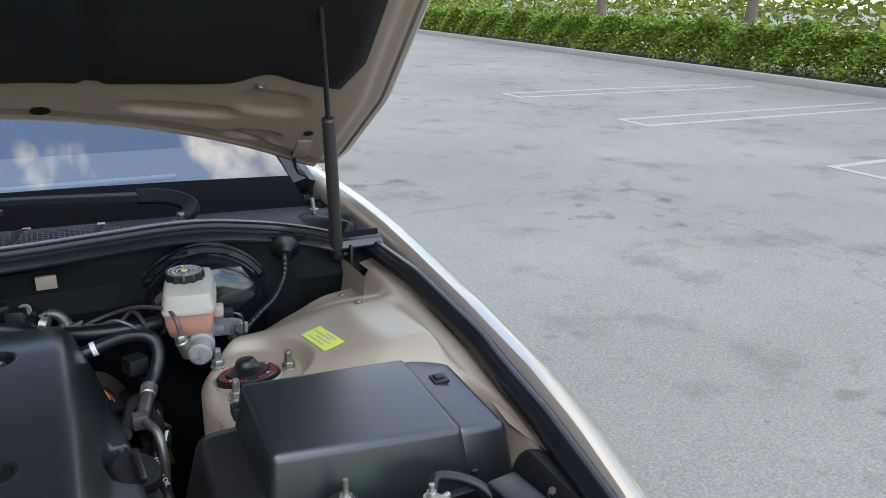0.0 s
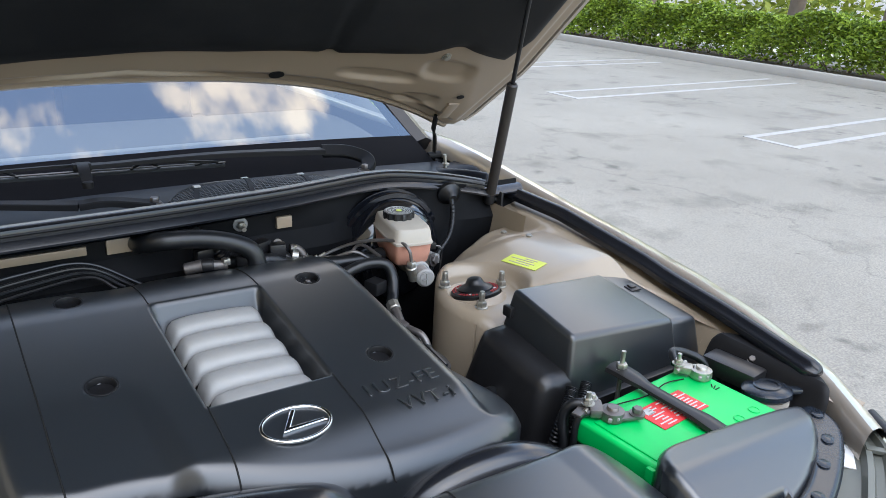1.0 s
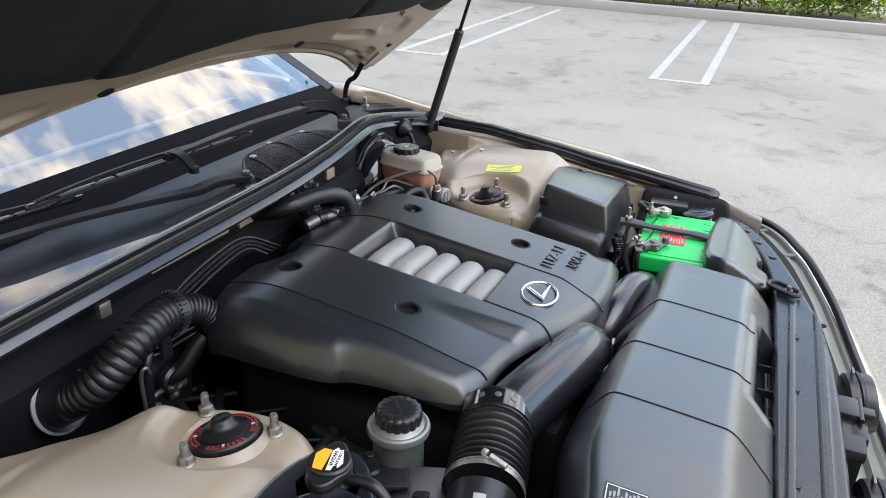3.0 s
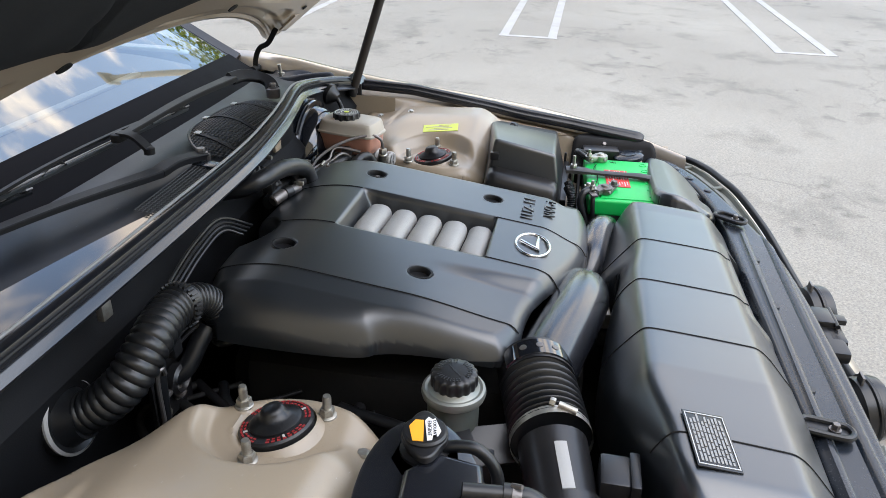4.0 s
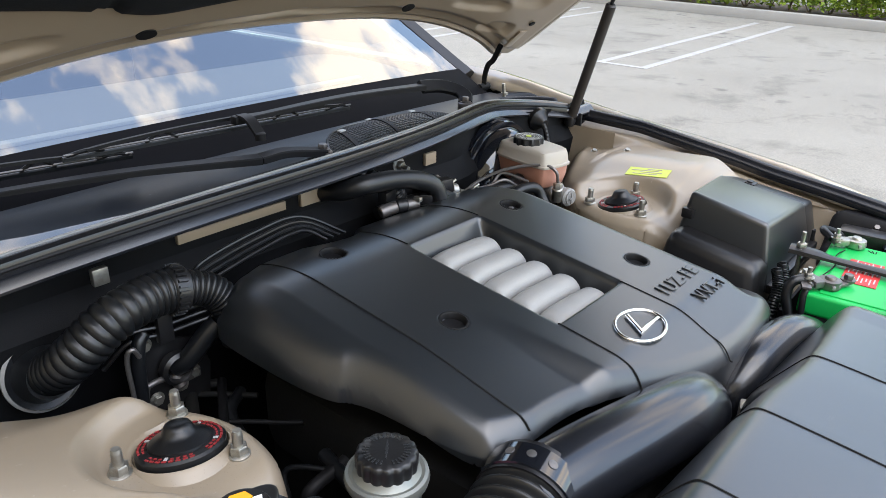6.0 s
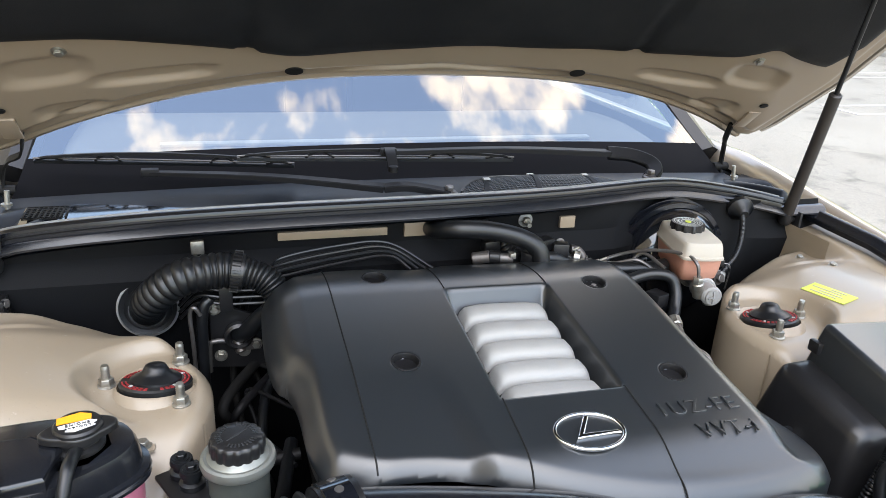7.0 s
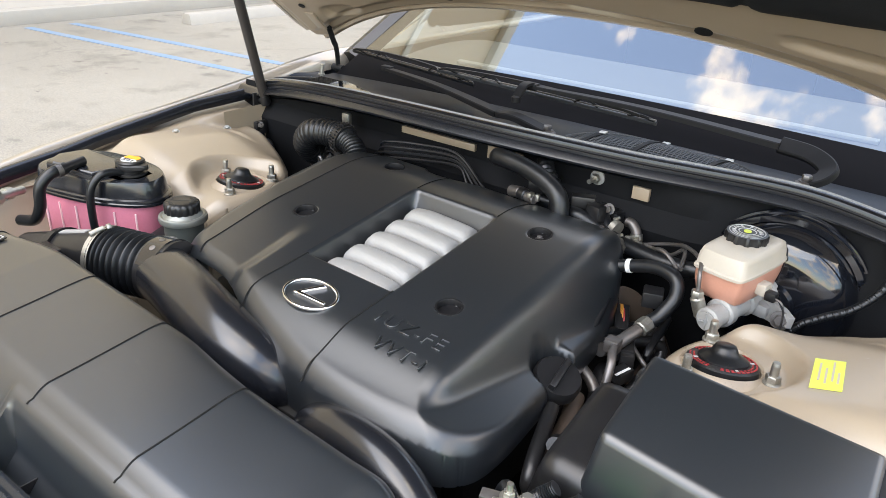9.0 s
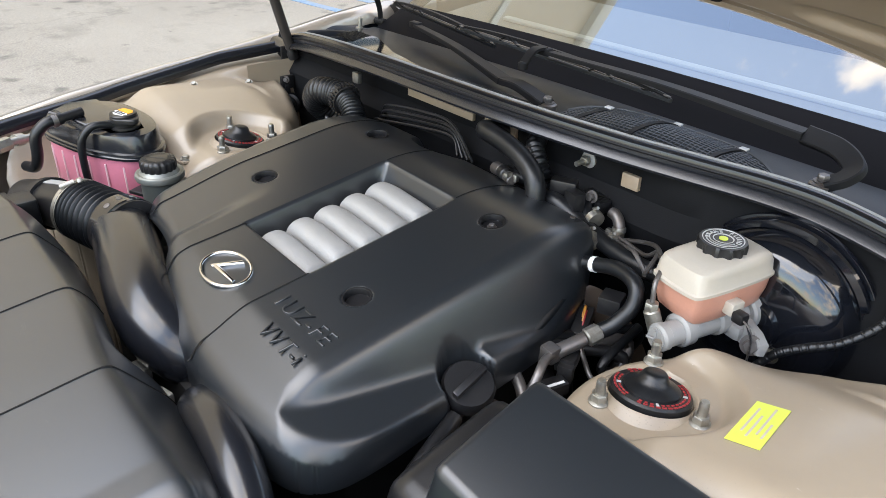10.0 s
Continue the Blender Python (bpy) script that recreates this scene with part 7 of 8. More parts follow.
# body-coloured gaps in the firewall's insulation
for x, z, w, h in ((-0.205, 0.954, 0.185, 0.014), (-0.045, 0.955, 0.075, 0.026), (0.229, 0.952, 0.030, 0.022)):
    solid("firewall_plate", box((x, 0.277, z), (w, 0.008, h), 0.001), M_UNDERHOOD, "tan painted metal showing through firewall insulation", "plate", (x, 0.24, z), "firewall plates")

# ---- cowl grille and wipers ----
def cowl_point(x, y):
    y0, y1 = float(seal_y(x)) + 0.012, glass_foot(x) + 0.02
    z0, z1 = float(seal_z(x)) - 0.040, glass_point(x, 0.02)[2] + 0.012
    s = (y - y0) / (y1 - y0)
    return z0 + (z1 - z0) * s + 0.006 * math.sin(math.pi * min(1, max(0, s)))


gr = thing("cowl_grille", "curved black air intake grille in the cowl", "grille", (0.25, 0.33, 1.0))


def grille_z(x, y):
    return cowl_point(x, y) + 0.004 + 0.022 * max(0.0, 1 - ((x - 0.228) / 0.19) ** 2) * max(0.0, 1 - ((y - 0.345) / 0.08) ** 2)


slats = []
for y in np.linspace(0.286, 0.418, 20):
    half = 0.190 * math.sqrt(max(0.02, 1 - ((y - 0.318) / 0.105) ** 2))
    slats.append((y, 0.228 - half, 0.228 + half))
for y, a, b in slats:
    row = [(x, max(y, float(seal_y(x)) + 0.016)) for x in np.linspace(a, b, 11)]
    part("slat", tube([(x, q, grille_z(x, q)) for x, q in row], 0.0016, 5, 22), M_EDGE2, gr)
cross = []
for x in np.linspace(0.042, 0.415, 48):
    half = 0.105 * math.sqrt(max(0.0, 1 - ((x - 0.228) / 0.190) ** 2))
    lo, hi = max(0.286, 0.318 - half, float(seal_y(x)) + 0.018), 0.318 + half * 0.93
    if hi - lo > 0.012:
        cross.append(x)
        part("cross_bar", tube([(x, y, grille_z(x, y) + 0.001) for y in np.linspace(lo, hi, 5)], 0.0010, 5, 8), M_EDGE2, gr)
mesh_lines = []
for x in np.linspace(-0.215, -0.025, 32):
    y0 = float(seal_y(x)) + 0.022
    mesh_lines.append(tube([(x, y0, cowl_point(x, y0) + 0.0075), (x, y0 + 0.032, cowl_point(x, y0 + 0.032) + 0.0085), (x, y0 + 0.066, cowl_point(x, y0 + 0.066) + 0.0075)], 0.0009, 4, 4, smooth=False))
for k in range(12):
    mesh_lines.append(tube([(x, float(seal_y(x)) + 0.022 + 0.006 * k, cowl_point(x, float(seal_y(x)) + 0.022 + 0.006 * k) + 0.008) for x in np.linspace(-0.215, -0.025, 8)], 0.0009, 4, 12))
drain = thing("cowl_drain_mesh", "fine black mesh strip in the cowl beside the grille", "grille", (-0.05, 0.26, 0.98), kind="stuff")
part("wire_mesh", mesh_lines, M_EDGE2, drain)
part("end_piece", box((-0.012, 0.302, cowl_point(-0.012, 0.302) + 0.008), (0.026, 0.046, 0.008), 0.002, Matrix.Rotation(radians(-8), 4, "Z")), M_NAVY, drain)
for x, lean in ((0.075, 0.030), (0.180, 0.022), (0.305, 0.016)):
    row = [(x + lean * (y - 0.29) / 0.1, y) for y in np.linspace(float(seal_y(x)) + 0.02, 0.318 + 0.100 * math.sqrt(max(0.0, 1 - ((x - 0.228) / 0.190) ** 2)), 6)]
    part("rib", tube([(a, b, grille_z(a, b) + 0.002) for a, b in row], 0.0045, 6, 14, section=[(-1, -0.3), (-1, 0.3), (1, 0.3), (1, -0.3)]), M_MATTE, gr)
    a, b = row[-1]
    part("clip", box((a, b - 0.002, grille_z(a, b) + 0.005), (0.013, 0.010, 0.003), 0.001), M_EDGE, gr, "pale clip")
part("rim", tube([(0.228 + 0.192 * math.cos(a), 0.318 + 0.101 * math.sin(a), grille_z(0.228 + 0.192 * math.cos(a), 0.318 + 0.101 * math.sin(a)) + 0.001) for a in np.linspace(0.12, math.pi - 0.25, 25)], 0.0028, 6, 60), M_EDGE2, gr)


def wiper(name_label, pivot, elbow, joint, tip0, tip1, hook=(), dusty=False):
    w = thing("wiper", name_label, "wiper", pivot, "windscreen wipers")
    P, E, J = Vector(pivot), Vector(elbow), Vector(joint)
    part("pivot_nut", [lathe([(0.016, -0.02), (0.016, 0.0), (0.010, 0.004)], Matrix.Translation(P), 20), bolt(P + Vector((0, 0, 0.002)), 0.008, 0.009)], M_STEEL, w)
    sec = [(-1, -0.42), (-1, 0.20), (-0.85, 0.34), (0.85, 0.34), (1, 0.20), (1, -0.42)]
    part("arm", tube([P, *[Vector(q) for q in hook], E] if hook else [P, P + (E - P) * 0.6 + Vector((0, 0, 0.006)), E], lambda s: 0.0150 - 0.001 * s, 8, 30, section=sec), M_MATTE, w)
    part("arm_rod", tube([E, E + (J - E) * 0.5 + Vector((0, 0, 0.006)), J], lambda s: 0.0145 - 0.0065 * s, 8, 24, section=sec), M_MATTE, w)
    part("blade_link", [tube([J + Vector((0, 0.0, 0.006)), J + Vector((-0.002, -0.026, 0.004)), J + Vector((-0.002, -0.050, -0.016))], 0.009, 8, 10, section=[(-1, -0.3), (-1, 0.3), (1, 0.3), (1, -0.3)]), lathe([(0.009, -0.006), (0.009, 0.004), (0.006, 0.006)], Matrix.Translation(J + Vector((-0.002, -0.050, -0.018))), 16)] if dusty else box(J, (0.02, 0.014, 0.012), 0.003), M_MATTE, w)
    a, b = Vector(tip0), Vector(tip1)
    d = b - a
    arch = [a + d * s + Vector((0, -0.003, 0.016 * math.sin(math.pi * s) ** 0.6)) for s in np.linspace(0.06, 0.94, 15)]
    bf = part("blade_frame", [tube(arch, 0.0048, 6, 50, section=[(-0.7, -0.5), (-0.7, 0.5), (0.7, 0.5), (0.7, -0.5)]), box(J, (0.030, 0.016, 0.014), 0.003)], M_MATTE, w)
    for s in (0.06, 0.28, 0.72, 0.94):
        q = a + d * s
        part("yoke", tube([q + d * 0.05 + Vector((0, 0.002, 0.001)), q + Vector((0, -0.002, 0.016 * math.sin(math.pi * s) ** 0.6)), q - d * 0.05 + Vector((0, 0.002, 0.001))], 0.0030, 6, 12), M_MATTE, bf)
    part("blade_rubber", tube([a + Vector((0, 0.003, -0.003)), (a + b) / 2 + Vector((0, 0.004, -0.003)), b + Vector((0, 0.003, -0.003))], 0.0040, 5, 30, section=[(-0.5, -1), (-0.9, 0.3), (-0.3, 0.8), (0.3, 0.8), (0.9, 0.3), (0.5, -1)]), M_EDGE2 if dusty else M_RUBBER, w)
    part("blade_spine", tube([a + Vector((0, -0.001, 0.003)), (a + b) / 2 + Vector((0, 0.0, 0.004)), b + Vector((0, -0.001, 0.003))], 0.0016, 6, 30), M_STEEL, w)


wiper("black wiper arm and blade parked at the windscreen's foot", (0.455, 0.372, 1.004), (0.390, 0.440, 1.038), (-0.082, 0.412, 1.058), (-0.351, 0.452, 1.044), (0.176, 0.430, 1.034), [(0.474, 0.388, 1.014), (0.474, 0.412, 1.024), (0.440, 0.434, 1.034)], True)
wiper("black wiper arm and blade parked low on the windscreen", (0.012, 0.325, 1.002), (-0.105, 0.340, 1.012), (-0.50, 0.455, 1.020), (-0.70, 0.545, 1.025), (-0.25, 0.452, 1.028))


# ---- smaller things round the bay ----
aux = thing("wing_grommet", "round black grommet and small bracket on the inner wing", "grommet", (-0.69, 0.23, 0.86))
AUX = along((-0.700, 0.240, 0.830), (-0.66, 0.204, 0.834))
part("bracket", [box((-0.704, 0.238, 0.880), (0.012, 0.032, 0.030), 0.003), box((-0.699, 0.234, 0.862), (0.010, 0.012, 0.03), 0.002)], M_BLACK, aux)
part("round_body", [lathe([(0.024, -0.004), (0.026, 0.004), (0.024, 0.010), (0.018, 0.012), (0.016, 0.020), (0.010, 0.024)], AUX, 28)], M_RUBBER, aux)
part("wing_return", box((-0.668, 0.296, 0.865), (0.075, 0.006, 0.125), 0.002), M_TAN, car, "upright tan flange at the rear of the inner wing")
part("bolt", bolt((-0.699, 0.232, 0.888), 0.0055, 0.005, (0.7, -0.7, 0)), M_STEEL, aux)

earth = thing("tower_brace", "small steel lug bolted to the inner wing", "lug", (-0.495, -0.115, 0.835))
part("lug", prism([(-0.03, -0.012), (0.02, -0.016), (0.03, 0.0), (0.02, 0.016), (-0.03, 0.012)], 0, 0.004, 0.001, Matrix.Translation((-0.500, -0.112, 0.842)) @ Matrix.Rotation(radians(25), 4, "Z")), M_TAN, earth)
part("bolt", bolt((-0.488, -0.108, 0.846), 0.007, 0.006), M_ZINC, earth)

acp = thing("air_conditioning_pipe", "bare metal pipes and fittings beside the coolant tank", "pipes", (-0.70, -0.38, 0.82))
part("pipe", tube([(-0.735, -0.30, 0.86), (-0.715, -0.345, 0.865), (-0.70, -0.39, 0.86), (-0.665, -0.42, 0.845), (-0.64, -0.45, 0.80)], 0.008, 12, 30), M_ZINC, acp)
part("fitting", [rod((-0.712, -0.35, 0.866), (-0.704, -0.375, 0.864), 0.013, 6), rod((-0.73, -0.325, 0.862), (-0.722, -0.340, 0.864), 0.012, 12)], M_ZINC, acp)
part("valve", [rod((-0.70, -0.385, 0.865), (-0.69, -0.38, 0.895), 0.007, 12), rod((-0.69, -0.38, 0.893), (-0.687, -0.378, 0.905), 0.009, 12)], M_STEEL, acp)
for p in ((-0.722, -0.18, 0.862), (-0.735, -0.26, 0.858), (-0.715, 0.02, 0.915), (-0.70, 0.14, 0.918), (0.72, -0.34, 0.86), (0.69, 0.10, 0.915), (0.69, 0.18, 0.925)):
    p = (p[0], p[1], float(tower_height(np.float64(p[0]), np.float64(p[1]), 0.1)))
    solid("wing_bolt", bolt(p, 0.0055, 0.0045, (-0.3 if p[0] > 0 else 0.3, -0.2, 1)), M_ZINC, "small plated bolt on the inner wing", "bolt", p, "inner wing bolts")

# engine top wiring at the rear right
wires = thing("engine_wiring", "taped engine wiring with plugs and clips behind the engine", "wiring", (0.22, 0.2, 0.9))
part("loom", tube([(0.03, 0.215, 0.915), (0.10, 0.222, 0.912), (0.17, 0.215, 0.905), (0.225, 0.19, 0.885), (0.258, 0.14, 0.868), (0.275, 0.07, 0.845), (0.285, 0.0, 0.82)], 0.012, 12, 60), M_RUBBER, wires)
part("loom", tube([(0.15, 0.235, 0.93), (0.19, 0.225, 0.918), (0.215, 0.205, 0.90), (0.235, 0.215, 0.885)], 0.008, 10, 30), M_RUBBER, wires)
for p, s, r in (((0.155, 0.215, 0.935), (0.04, 0.022, 0.022), 25), ((0.185, 0.205, 0.925), (0.028, 0.02, 0.03), -15), ((0.06, 0.225, 0.935), (0.03, 0.018, 0.02), 10), ((0.12, 0.19, 0.925), (0.026, 0.022, 0.018), 40), ((0.335, 0.115, 0.86), (0.03, 0.03, 0.025), 20)):
    part("plug", box(p, s, 0.003, Matrix.Rotation(radians(r), 4, "Z")), M_BLACK, wires)
for p in ((0.205, 0.165, 0.910),):
    part("clip", [rod(p, Vector(p) + Vector((0.022, -0.008, 0.004)), 0.006, 10), rod(Vector(p) + Vector((0.01, 0, 0)), Vector(p) + Vector((0.012, 0.0, 0.014)), 0.004, 8)], M_STEEL, wires, "plated hose clip")
part("white_tape", tube([(0.279, 0.1400, 0.8842), (0.286, 0.1402, 0.8862)], 0.0112, 14, 2, smooth=False), M_WHITE, wires)

rng = np.random.default_rng(12)
under = thing("bay_pipework", "dark hoses, wires and pipes low beside the engine", "pipework", (0.33, 0, 0.7))
for k in range(9):
    y0 = rng.uniform(-0.22, 0.2)
    x0 = 0.30 + rng.uniform(-0.01, 0.06)
    pts = [(x0, y0, 0.62), (x0 + rng.uniform(-0.02, 0.03), y0 + rng.uniform(-0.06, 0.06), 0.70), (x0 + rng.uniform(-0.03, 0.03), y0 + rng.uniform(-0.10, 0.10), 0.77), (x0 + rng.uniform(-0.05, 0.03), y0 + rng.uniform(-0.12, 0.12), 0.80)]
    part("hose", tube(pts, rng.uniform(0.003, 0.011), 10, 24), (M_RUBBER, M_BLACK, M_STEEL)[k % 3], under)
for k in range(9):
    y0 = rng.uniform(-0.15, 0.2)
    x0 = -0.34 + rng.uniform(-0.03, 0.02)
    pts = [(x0, y0, 0.60), (x0 + rng.uniform(-0.03, 0.02), y0 + rng.uniform(-0.06, 0.06), 0.70), (x0 + rng.uniform(-0.03, 0.03), y0 + rng.uniform(-0.08, 0.10), 0.75), (x0 + 0.06, y0 + rng.uniform(-0.08, 0.12), 0.76)]
    part("hose", tube(pts, rng.uniform(0.003, 0.011), 10, 24), (M_RUBBER, M_MATTE, M_DARK)[k % 3], under)
for k in range(8):
    x = rng.uniform(-0.02, 0.30)
    part("fitting", [box((x, -0.395 + rng.uniform(-0.01, 0.02), 0.76 + rng.uniform(-0.03, 0.03)), (0.03, 0.025, 0.03), 0.004, Matrix.Rotation(rng.uniform(0, 3), 4, "Z"))], (M_ZINC, M_BLACK, M_DARK)[k % 3], under)
strip = []
for s in np.linspace(0, 1, 16):
    p = Vector((0.262 + 0.075 * s, 0.135 + 0.075 * s, 0.838 - 0.02 * s - 0.115 * s * s))
    strip.append([tuple(p + Vector(q)) for q in ((-0.016, -0.012, -0.016), (0.010, 0.016, 0.004), (0.011, 0.015, 0.001), (-0.014, -0.013, -0.020))])
solid("exhaust_shield", join([loft(strip), box((0.350, 0.105, 0.715), (0.050, 0.07, 0.006), 0.002, Matrix.Rotation(radians(35), 4, "Y"))]), M_BROWN, "scorched brown metal heat shield beside the engine", "heat shield", (0.30, 0.15, 0.70))
dip = thing("engine_oil_dipstick", "black dipstick handle with white lettering beside the oil filler", "dipstick", (0.335, -0.03, 0.74))
part("handle", tube([(0.308, 0.035, 0.762), (0.318, 0.005, 0.768), (0.333, -0.035, 0.764), (0.342, -0.078, 0.755), (0.346, -0.105, 0.735)], lambda s: 0.0095 + 0.003 * math.sin(math.pi * min(1.0, 1.4 * s)), 14, 40), M_BLACK, dip)
lettering("ENGINE OIL", 0.0095, Matrix.Translation((0.342, -0.052, 0.7735)) @ Matrix.Rotation(radians(-81), 4, "Z") @ Matrix.Rotation(radians(14), 4, "Y"), M_WHITE, dip, 0.0006)
part("tube", tube([(0.318, -0.07, 0.775), (0.328, -0.108, 0.760), (0.336, -0.160, 0.745), (0.340, -0.195, 0.735), (0.342, -0.23, 0.70)], 0.0125, 14, 40), M_BROWN, dip, "dull brown metal tube")
part("tube_bolt", bolt((0.345, -0.168, 0.757), 0.007, 0.006), M_STEEL, dip)

# battery cables
cab_ = thing("battery_cable", "black battery cables between terminals and fuse box", "cables", (0.5, -0.35, 0.84))
part("cable", tube([(0.604, -0.350, 0.852), (0.622, -0.330, 0.858), (0.655, -0.335, 0.848), (0.680, -0.352, 0.832), (0.70, -0.38, 0.79)], 0.007, 10, 30), M_RUBBER, cab_)
part("cable", tube([(0.400, -0.368, 0.852), (0.382, -0.350, 0.850), (0.372, -0.345, 0.828), (0.366, -0.36, 0.78), (0.362, -0.37, 0.70)], 0.008, 10, 30), M_RUBBER, cab_)
part("cable", tube([(0.395, -0.378, 0.850), (0.376, -0.370, 0.842), (0.368, -0.372, 0.81), (0.366, -0.38, 0.73)], 0.005, 10, 30), M_RUBBER, cab_)
part("lug", [box((0.405, -0.365, 0.852), (0.03, 0.016, 0.006), 0.001, Matrix.Rotation(radians(60), 4, "Z")), bolt((0.41, -0.358, 0.855), 0.006, 0.006)], M_ZINC, cab_)
part("connector", box((0.706, -0.388, 0.830), (0.045, 0.09, 0.03), 0.006, Matrix.Rotation(radians(6), 4, "Z")), M_BLACK, cab_)
part("terminal_rail", box((0.56, -0.306, 0.80), (0.26, 0.014, 0.016), 0.003), M_BLACK, cab_)

# connectors, clips and shields right of the engine
loom2 = thing("injector_harness", "coloured wires and connectors beside the engine cover", "wiring", (0.335, 0.06, 0.80))
rng = np.random.default_rng(31)
for k in range(7):
    a = Vector((0.256 + 0.004 * k, 0.160 - 0.003 * k, 0.800))
    part("wire", tube([a, a + Vector((0.008, -0.012, 0.016 + 0.002 * (k % 3))), a + Vector((0.018, -0.030, 0.012)), a + Vector((0.024, -0.045, -0.01))], 0.0014, 6, 16), (M_AMBER, M_DIMRED, M_BLACK, M_GREY, M_AMBER)[k % 5], loom2)
part("connector", [box((0.292, 0.118, 0.800), (0.022, 0.052, 0.024), 0.003, Matrix.Rotation(radians(25), 4, "Z") @ Matrix.Rotation(radians(20), 4, "X"))], M_BLACK, loom2)
part("connector", [box((0.336, 0.035, 0.806), (0.026, 0.034, 0.020), 0.003, Matrix.Rotation(radians(25), 4, "Z")), box((0.347, 0.020, 0.800), (0.020, 0.016, 0.024), 0.002, Matrix.Rotation(radians(25), 4, "Z"))], M_BLACK, loom2)
part("connector", box((0.352, -0.005, 0.792), (0.022, 0.030, 0.018), 0.003, Matrix.Rotation(radians(-15), 4, "Z")), M_BLACK, loom2)
part("print_strip", box((0.356, -0.012, 0.802), (0.004, 0.030, 0.001), 0, Matrix.Rotation(radians(-15), 4, "Z")), M_WHITE, loom2)
joint = thing("hose_joint", "grey metal hose joint with clamps behind the engine cover", "hose joint", (0.17, 0.16, 0.93))
part("joint_body", [rod((0.020, 0.203, 0.922), (0.048, 0.191, 0.929), 0.0105, 16, bev=0.002), rod((0.062, 0.185, 0.928), (0.084, 0.176, 0.929), 0.0085, 16, bev=0.002)], M_STEEL, joint)
part("joint_sleeve", rod((0.046, 0.192, 0.9285), (0.064, 0.184, 0.9290), 0.0112, 18, bev=0.002), M_BLACK, joint)
part("clamp_ear", [box((0.078, 0.172, 0.938), (0.008, 0.014, 0.008), 0.002), box((0.086, 0.182, 0.932), (0.008, 0.008, 0.012), 0.002)], M_ZINC, joint)
for p, d in (((0.196, 0.232, 0.928), (0.1, -1, 0.2)), ((0.060, 0.232, 0.955), (-0.2, -1, 0.3))):
    part("stud", bolt(p, 0.0065, 0.008, d), M_STEEL, joint)
for k, (p0, p1) in enumerate((((0.238, 0.180, 0.896), (0.262, 0.150, 0.884)), ((0.215, 0.214, 0.908), (0.240, 0.205, 0.902)), ((0.262, 0.196, 0.892), (0.285, 0.184, 0.890)))):
    part("hose_clip", [tube([p0, Vector(p0).lerp(Vector(p1), 0.4)], 0.0135, 16, 2, smooth=False), rod(Vector(p0) + Vector((0, 0, 0.013)), Vector(p0) + Vector((0.010, -0.004, 0.019)), 0.0025, 8)], M_ZINC, joint)
left_lines = thing("fuel_lines", "bundle of bent fuel and vacuum lines by the firewall", "pipes", (-0.40, 0.10, 0.75))
# black shield; its raised outer part stands in for shade on the tan wing
shield = thing("inner_wing_shield_and_shade", "black plastic shield beside the battery, its raised side put in for shade on the inner wing", "shield", (0.70, -0.40, 0.80))
part("shield_shade_panel", field(rounded([(0.660, -0.312), (0.792, -0.320), (0.788, -0.47), (0.748, -0.530), (0.690, -0.535), (0.660, -0.49)], 2), 0.005, lambda x, y, d: 0.790 + 0.066 * smooth01(0.712, 0.752, x) + 0.03 * np.maximum(y + 0.42, 0), 0.68, 0.010), M_MATTE, shield)
washer = thing("washer_filler", "black flip cap on a cream washer filler neck", "filler neck", (0.690, -0.458, 0.74))
WASH = Matrix.Translation((0.690, -0.458, 0.826)) @ Matrix.Rotation(radians(-8), 4, "X")
part("neck", lathe([(0.030, -0.07), (0.030, -0.012), (0.033, -0.010), (0.033, -0.002)], WASH, 28), M_CREAM, washer, "cream plastic neck")
part("cap", [lathe([(0.034, 0), (0.037, 0.003), (0.037, 0.010), (0.032, 0.014), (0.012, 0.016)], WASH, 32), box((0, 0, 0), (0.026, 0.016, 0.008), 0.003, WASH @ Matrix.Rotation(radians(-35), 4, "Z") @ Matrix.Translation((0.040, 0, 0.006))),
             lathe([(0.020, 0.0145), (0.020, 0.0170), (0.017, 0.0175), (0.017, 0.0150)], WASH, 28, caps=False)], M_NAVY, washer, "blue-black cap with a lug")
part("shield_bolt", bolt((0.744, -0.396, 0.842), 0.0055, 0.005, (-0.7, -0.2, 0.7)), M_STEEL, shield)

# silver pipe joint at the end of the vacuum hose
pj = thing("pipe_fitting", "silver metal pipe fitting on a hose beside the engine", "pipe fitting", (0.335, 0.02, 0.82))
part("pipe", tube([(0.330, 0.020, 0.823), (0.336, -0.010, 0.826), (0.345, -0.032, 0.820), (0.348, -0.05, 0.79), (0.345, -0.06, 0.72)], 0.0062, 12, 40), M_STEEL, pj)
part("fitting_body", [rod((0.330, 0.016, 0.823), (0.343, 0.058, 0.833), 0.0095, 16, bev=0.002), box((0.327, 0.010, 0.823), (0.022, 0.020, 0.022), 0.004)], M_STEEL, pj)
part("clamp_nut", [rod((0.343, 0.058, 0.833), (0.3485, 0.078, 0.838), 0.0125, 8, bev=0.002)], M_ZINC, pj)

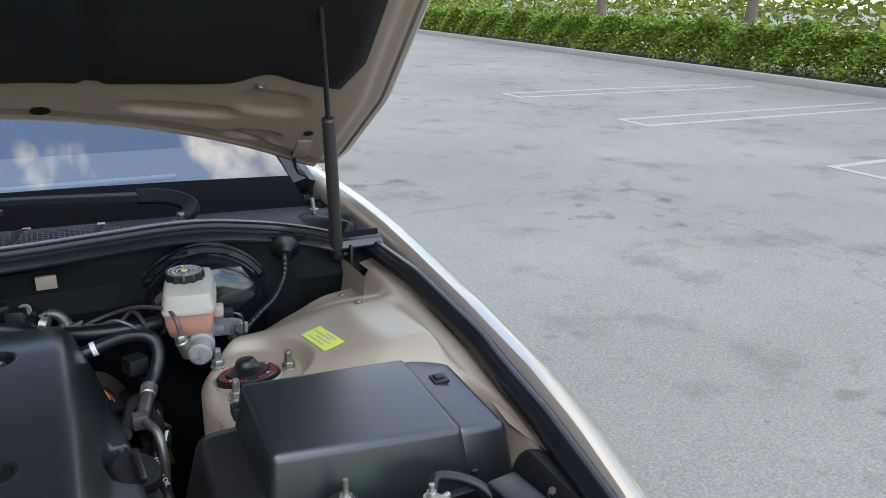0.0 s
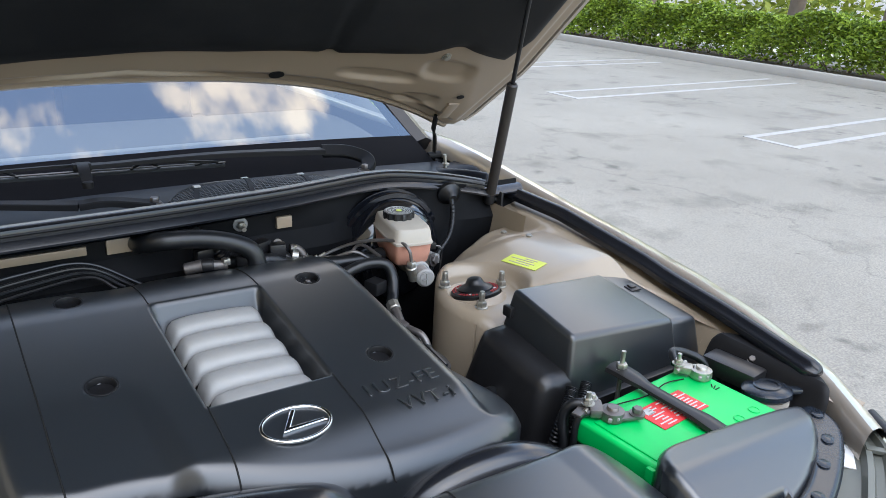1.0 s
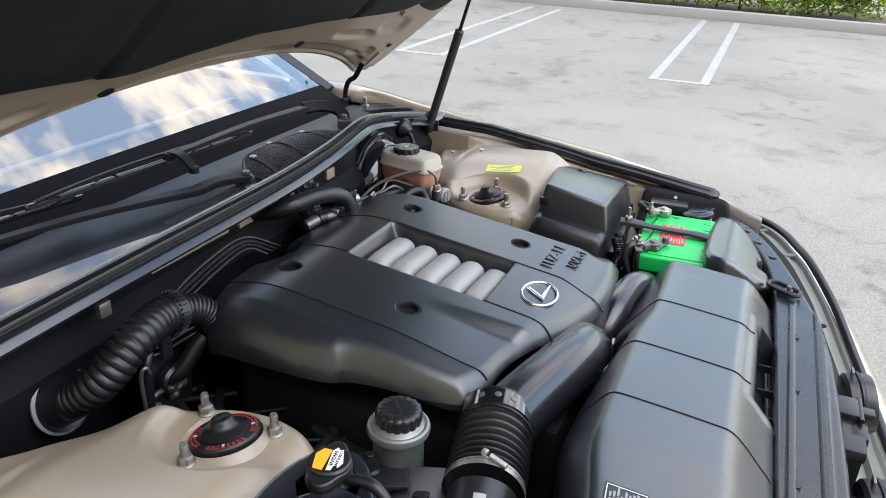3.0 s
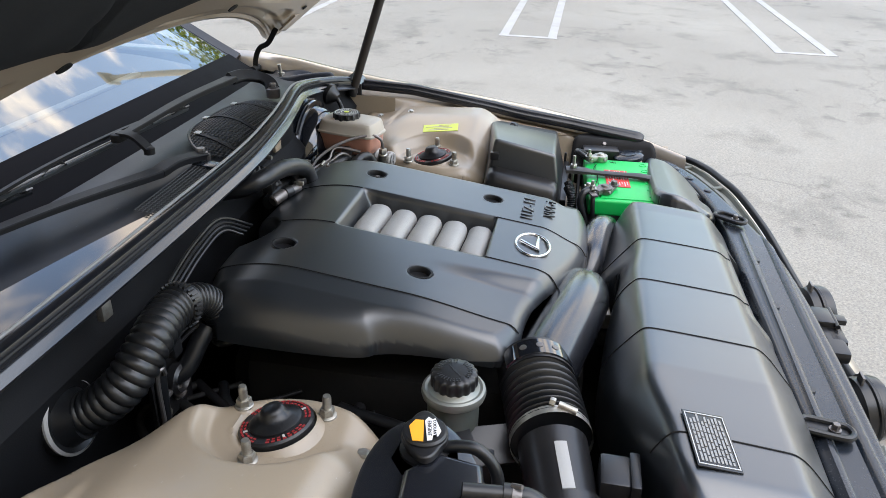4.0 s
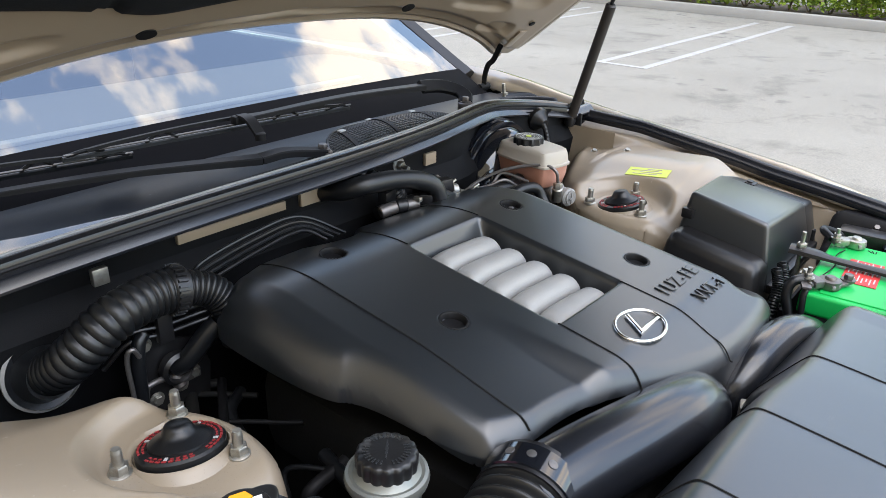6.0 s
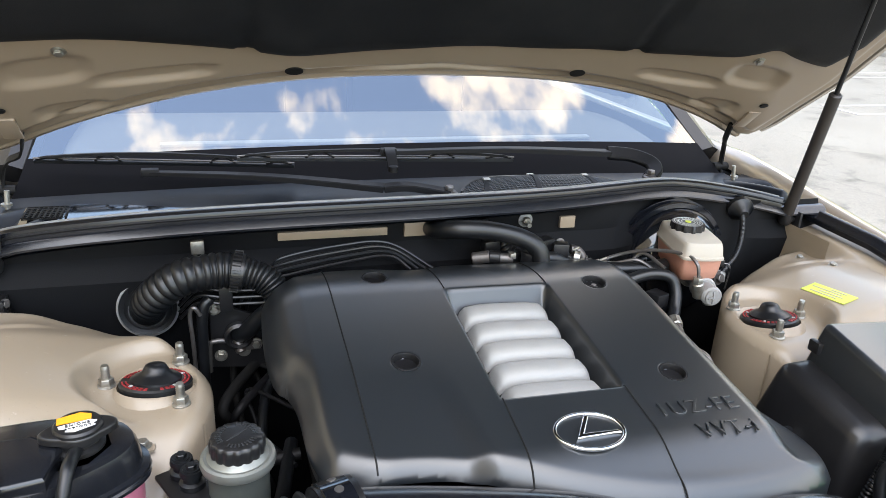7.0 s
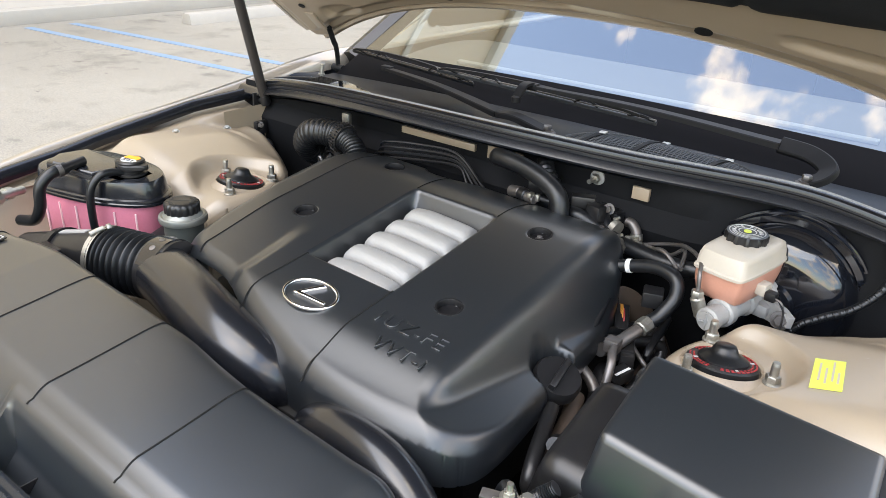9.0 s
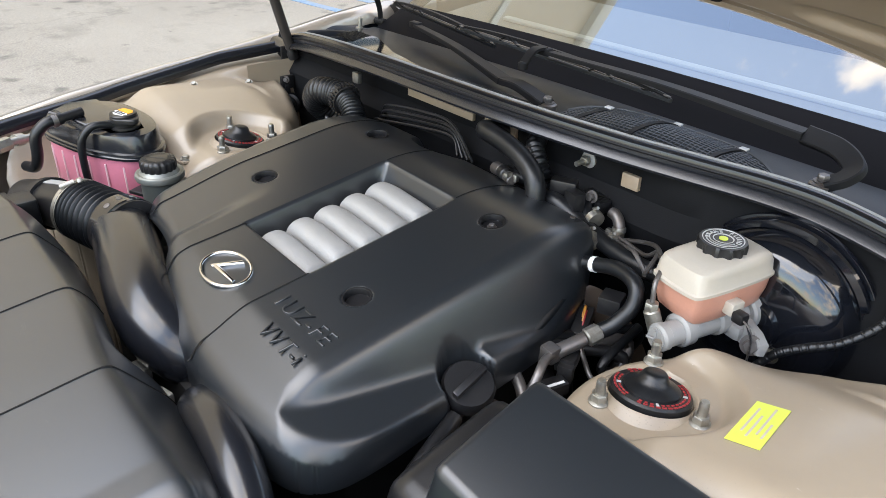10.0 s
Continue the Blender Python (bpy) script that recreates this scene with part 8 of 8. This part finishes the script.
# heater valve on the firewall behind the strut tower
hv = thing("heater_valve", "cast heater valve with pipes on a black bracket", "heater valve", (-0.37, 0.20, 0.80))
part("bracket", prism([(-0.412, 0.762), (-0.318, 0.752), (-0.312, 0.80), (-0.330, 0.845), (-0.372, 0.862), (-0.398, 0.886), (-0.412, 0.884)], -0.006, 0.0, 0.002,
                      Matrix.Translation((0, 0.204, 0)) @ Matrix.Rotation(radians(90), 4, "X"), 2), M_BLACK, hv)
part("valve_ring", lathe([(0.016, 0.0), (0.022, 0.002), (0.0225, 0.014), (0.018, 0.018), (0.0145, 0.012)], Matrix.Translation((-0.369, 0.200, 0.822)) @ Matrix.Rotation(radians(90), 4, "X"), 26, caps=False), M_BLACK, hv)
part("valve_lug", [rod((-0.372, 0.199, 0.812), (-0.366, 0.190, 0.792), 0.009, 14, bev=0.002), box((-0.352, 0.196, 0.800), (0.034, 0.008, 0.014), 0.003, Matrix.Rotation(radians(0), 4, "Z"))], M_STEEL, hv)
part("hose_stub", tube([(-0.369, 0.196, 0.822), (-0.356, 0.182, 0.834), (-0.334, 0.172, 0.862), (-0.318, 0.165, 0.878)], 0.0135, 16, 20), M_RUBBER, hv)
part("small_pipe", tube([(-0.386, 0.192, 0.814), (-0.404, 0.190, 0.816), (-0.414, 0.191, 0.808), (-0.416, 0.194, 0.76)], 0.0042, 10, 24), M_STEEL, hv)
for bx, bz in ((-0.362, 0.790), (-0.343, 0.801), (-0.404, 0.868), (-0.398, 0.785)):
    part("valve_bolt", bolt((bx, 0.199, bz), 0.0068, 0.006, (0, -1, 0)), M_ZINC, hv)
for k in range(3):
    zz = 0.906 - 0.011 * k
    part("line", tube([(-0.455, 0.205, zz - 0.03), (-0.425, 0.188, zz + 0.002), (-0.385, 0.180, zz), (-0.340, 0.178, zz - 0.001), (-0.30, 0.165, zz + 0.004)], 0.0028, 8, 30), M_BLACK, left_lines)
part("line_holder", [box((-0.385, 0.178, 0.895), (0.020, 0.012, 0.042), 0.003)], M_BLACK, left_lines)
part("upright_line", tube([(-0.425, 0.185, 0.62), (-0.424, 0.183, 0.80), (-0.420, 0.182, 0.875), (-0.408, 0.186, 0.893)], 0.0085, 12, 30), M_RUBBER, left_lines)
part("upright_line", tube([(-0.437, 0.178, 0.62), (-0.437, 0.176, 0.80), (-0.439, 0.174, 0.872), (-0.432, 0.170, 0.886), (-0.424, 0.172, 0.872)], 0.0032, 8, 30), M_STEEL, left_lines)
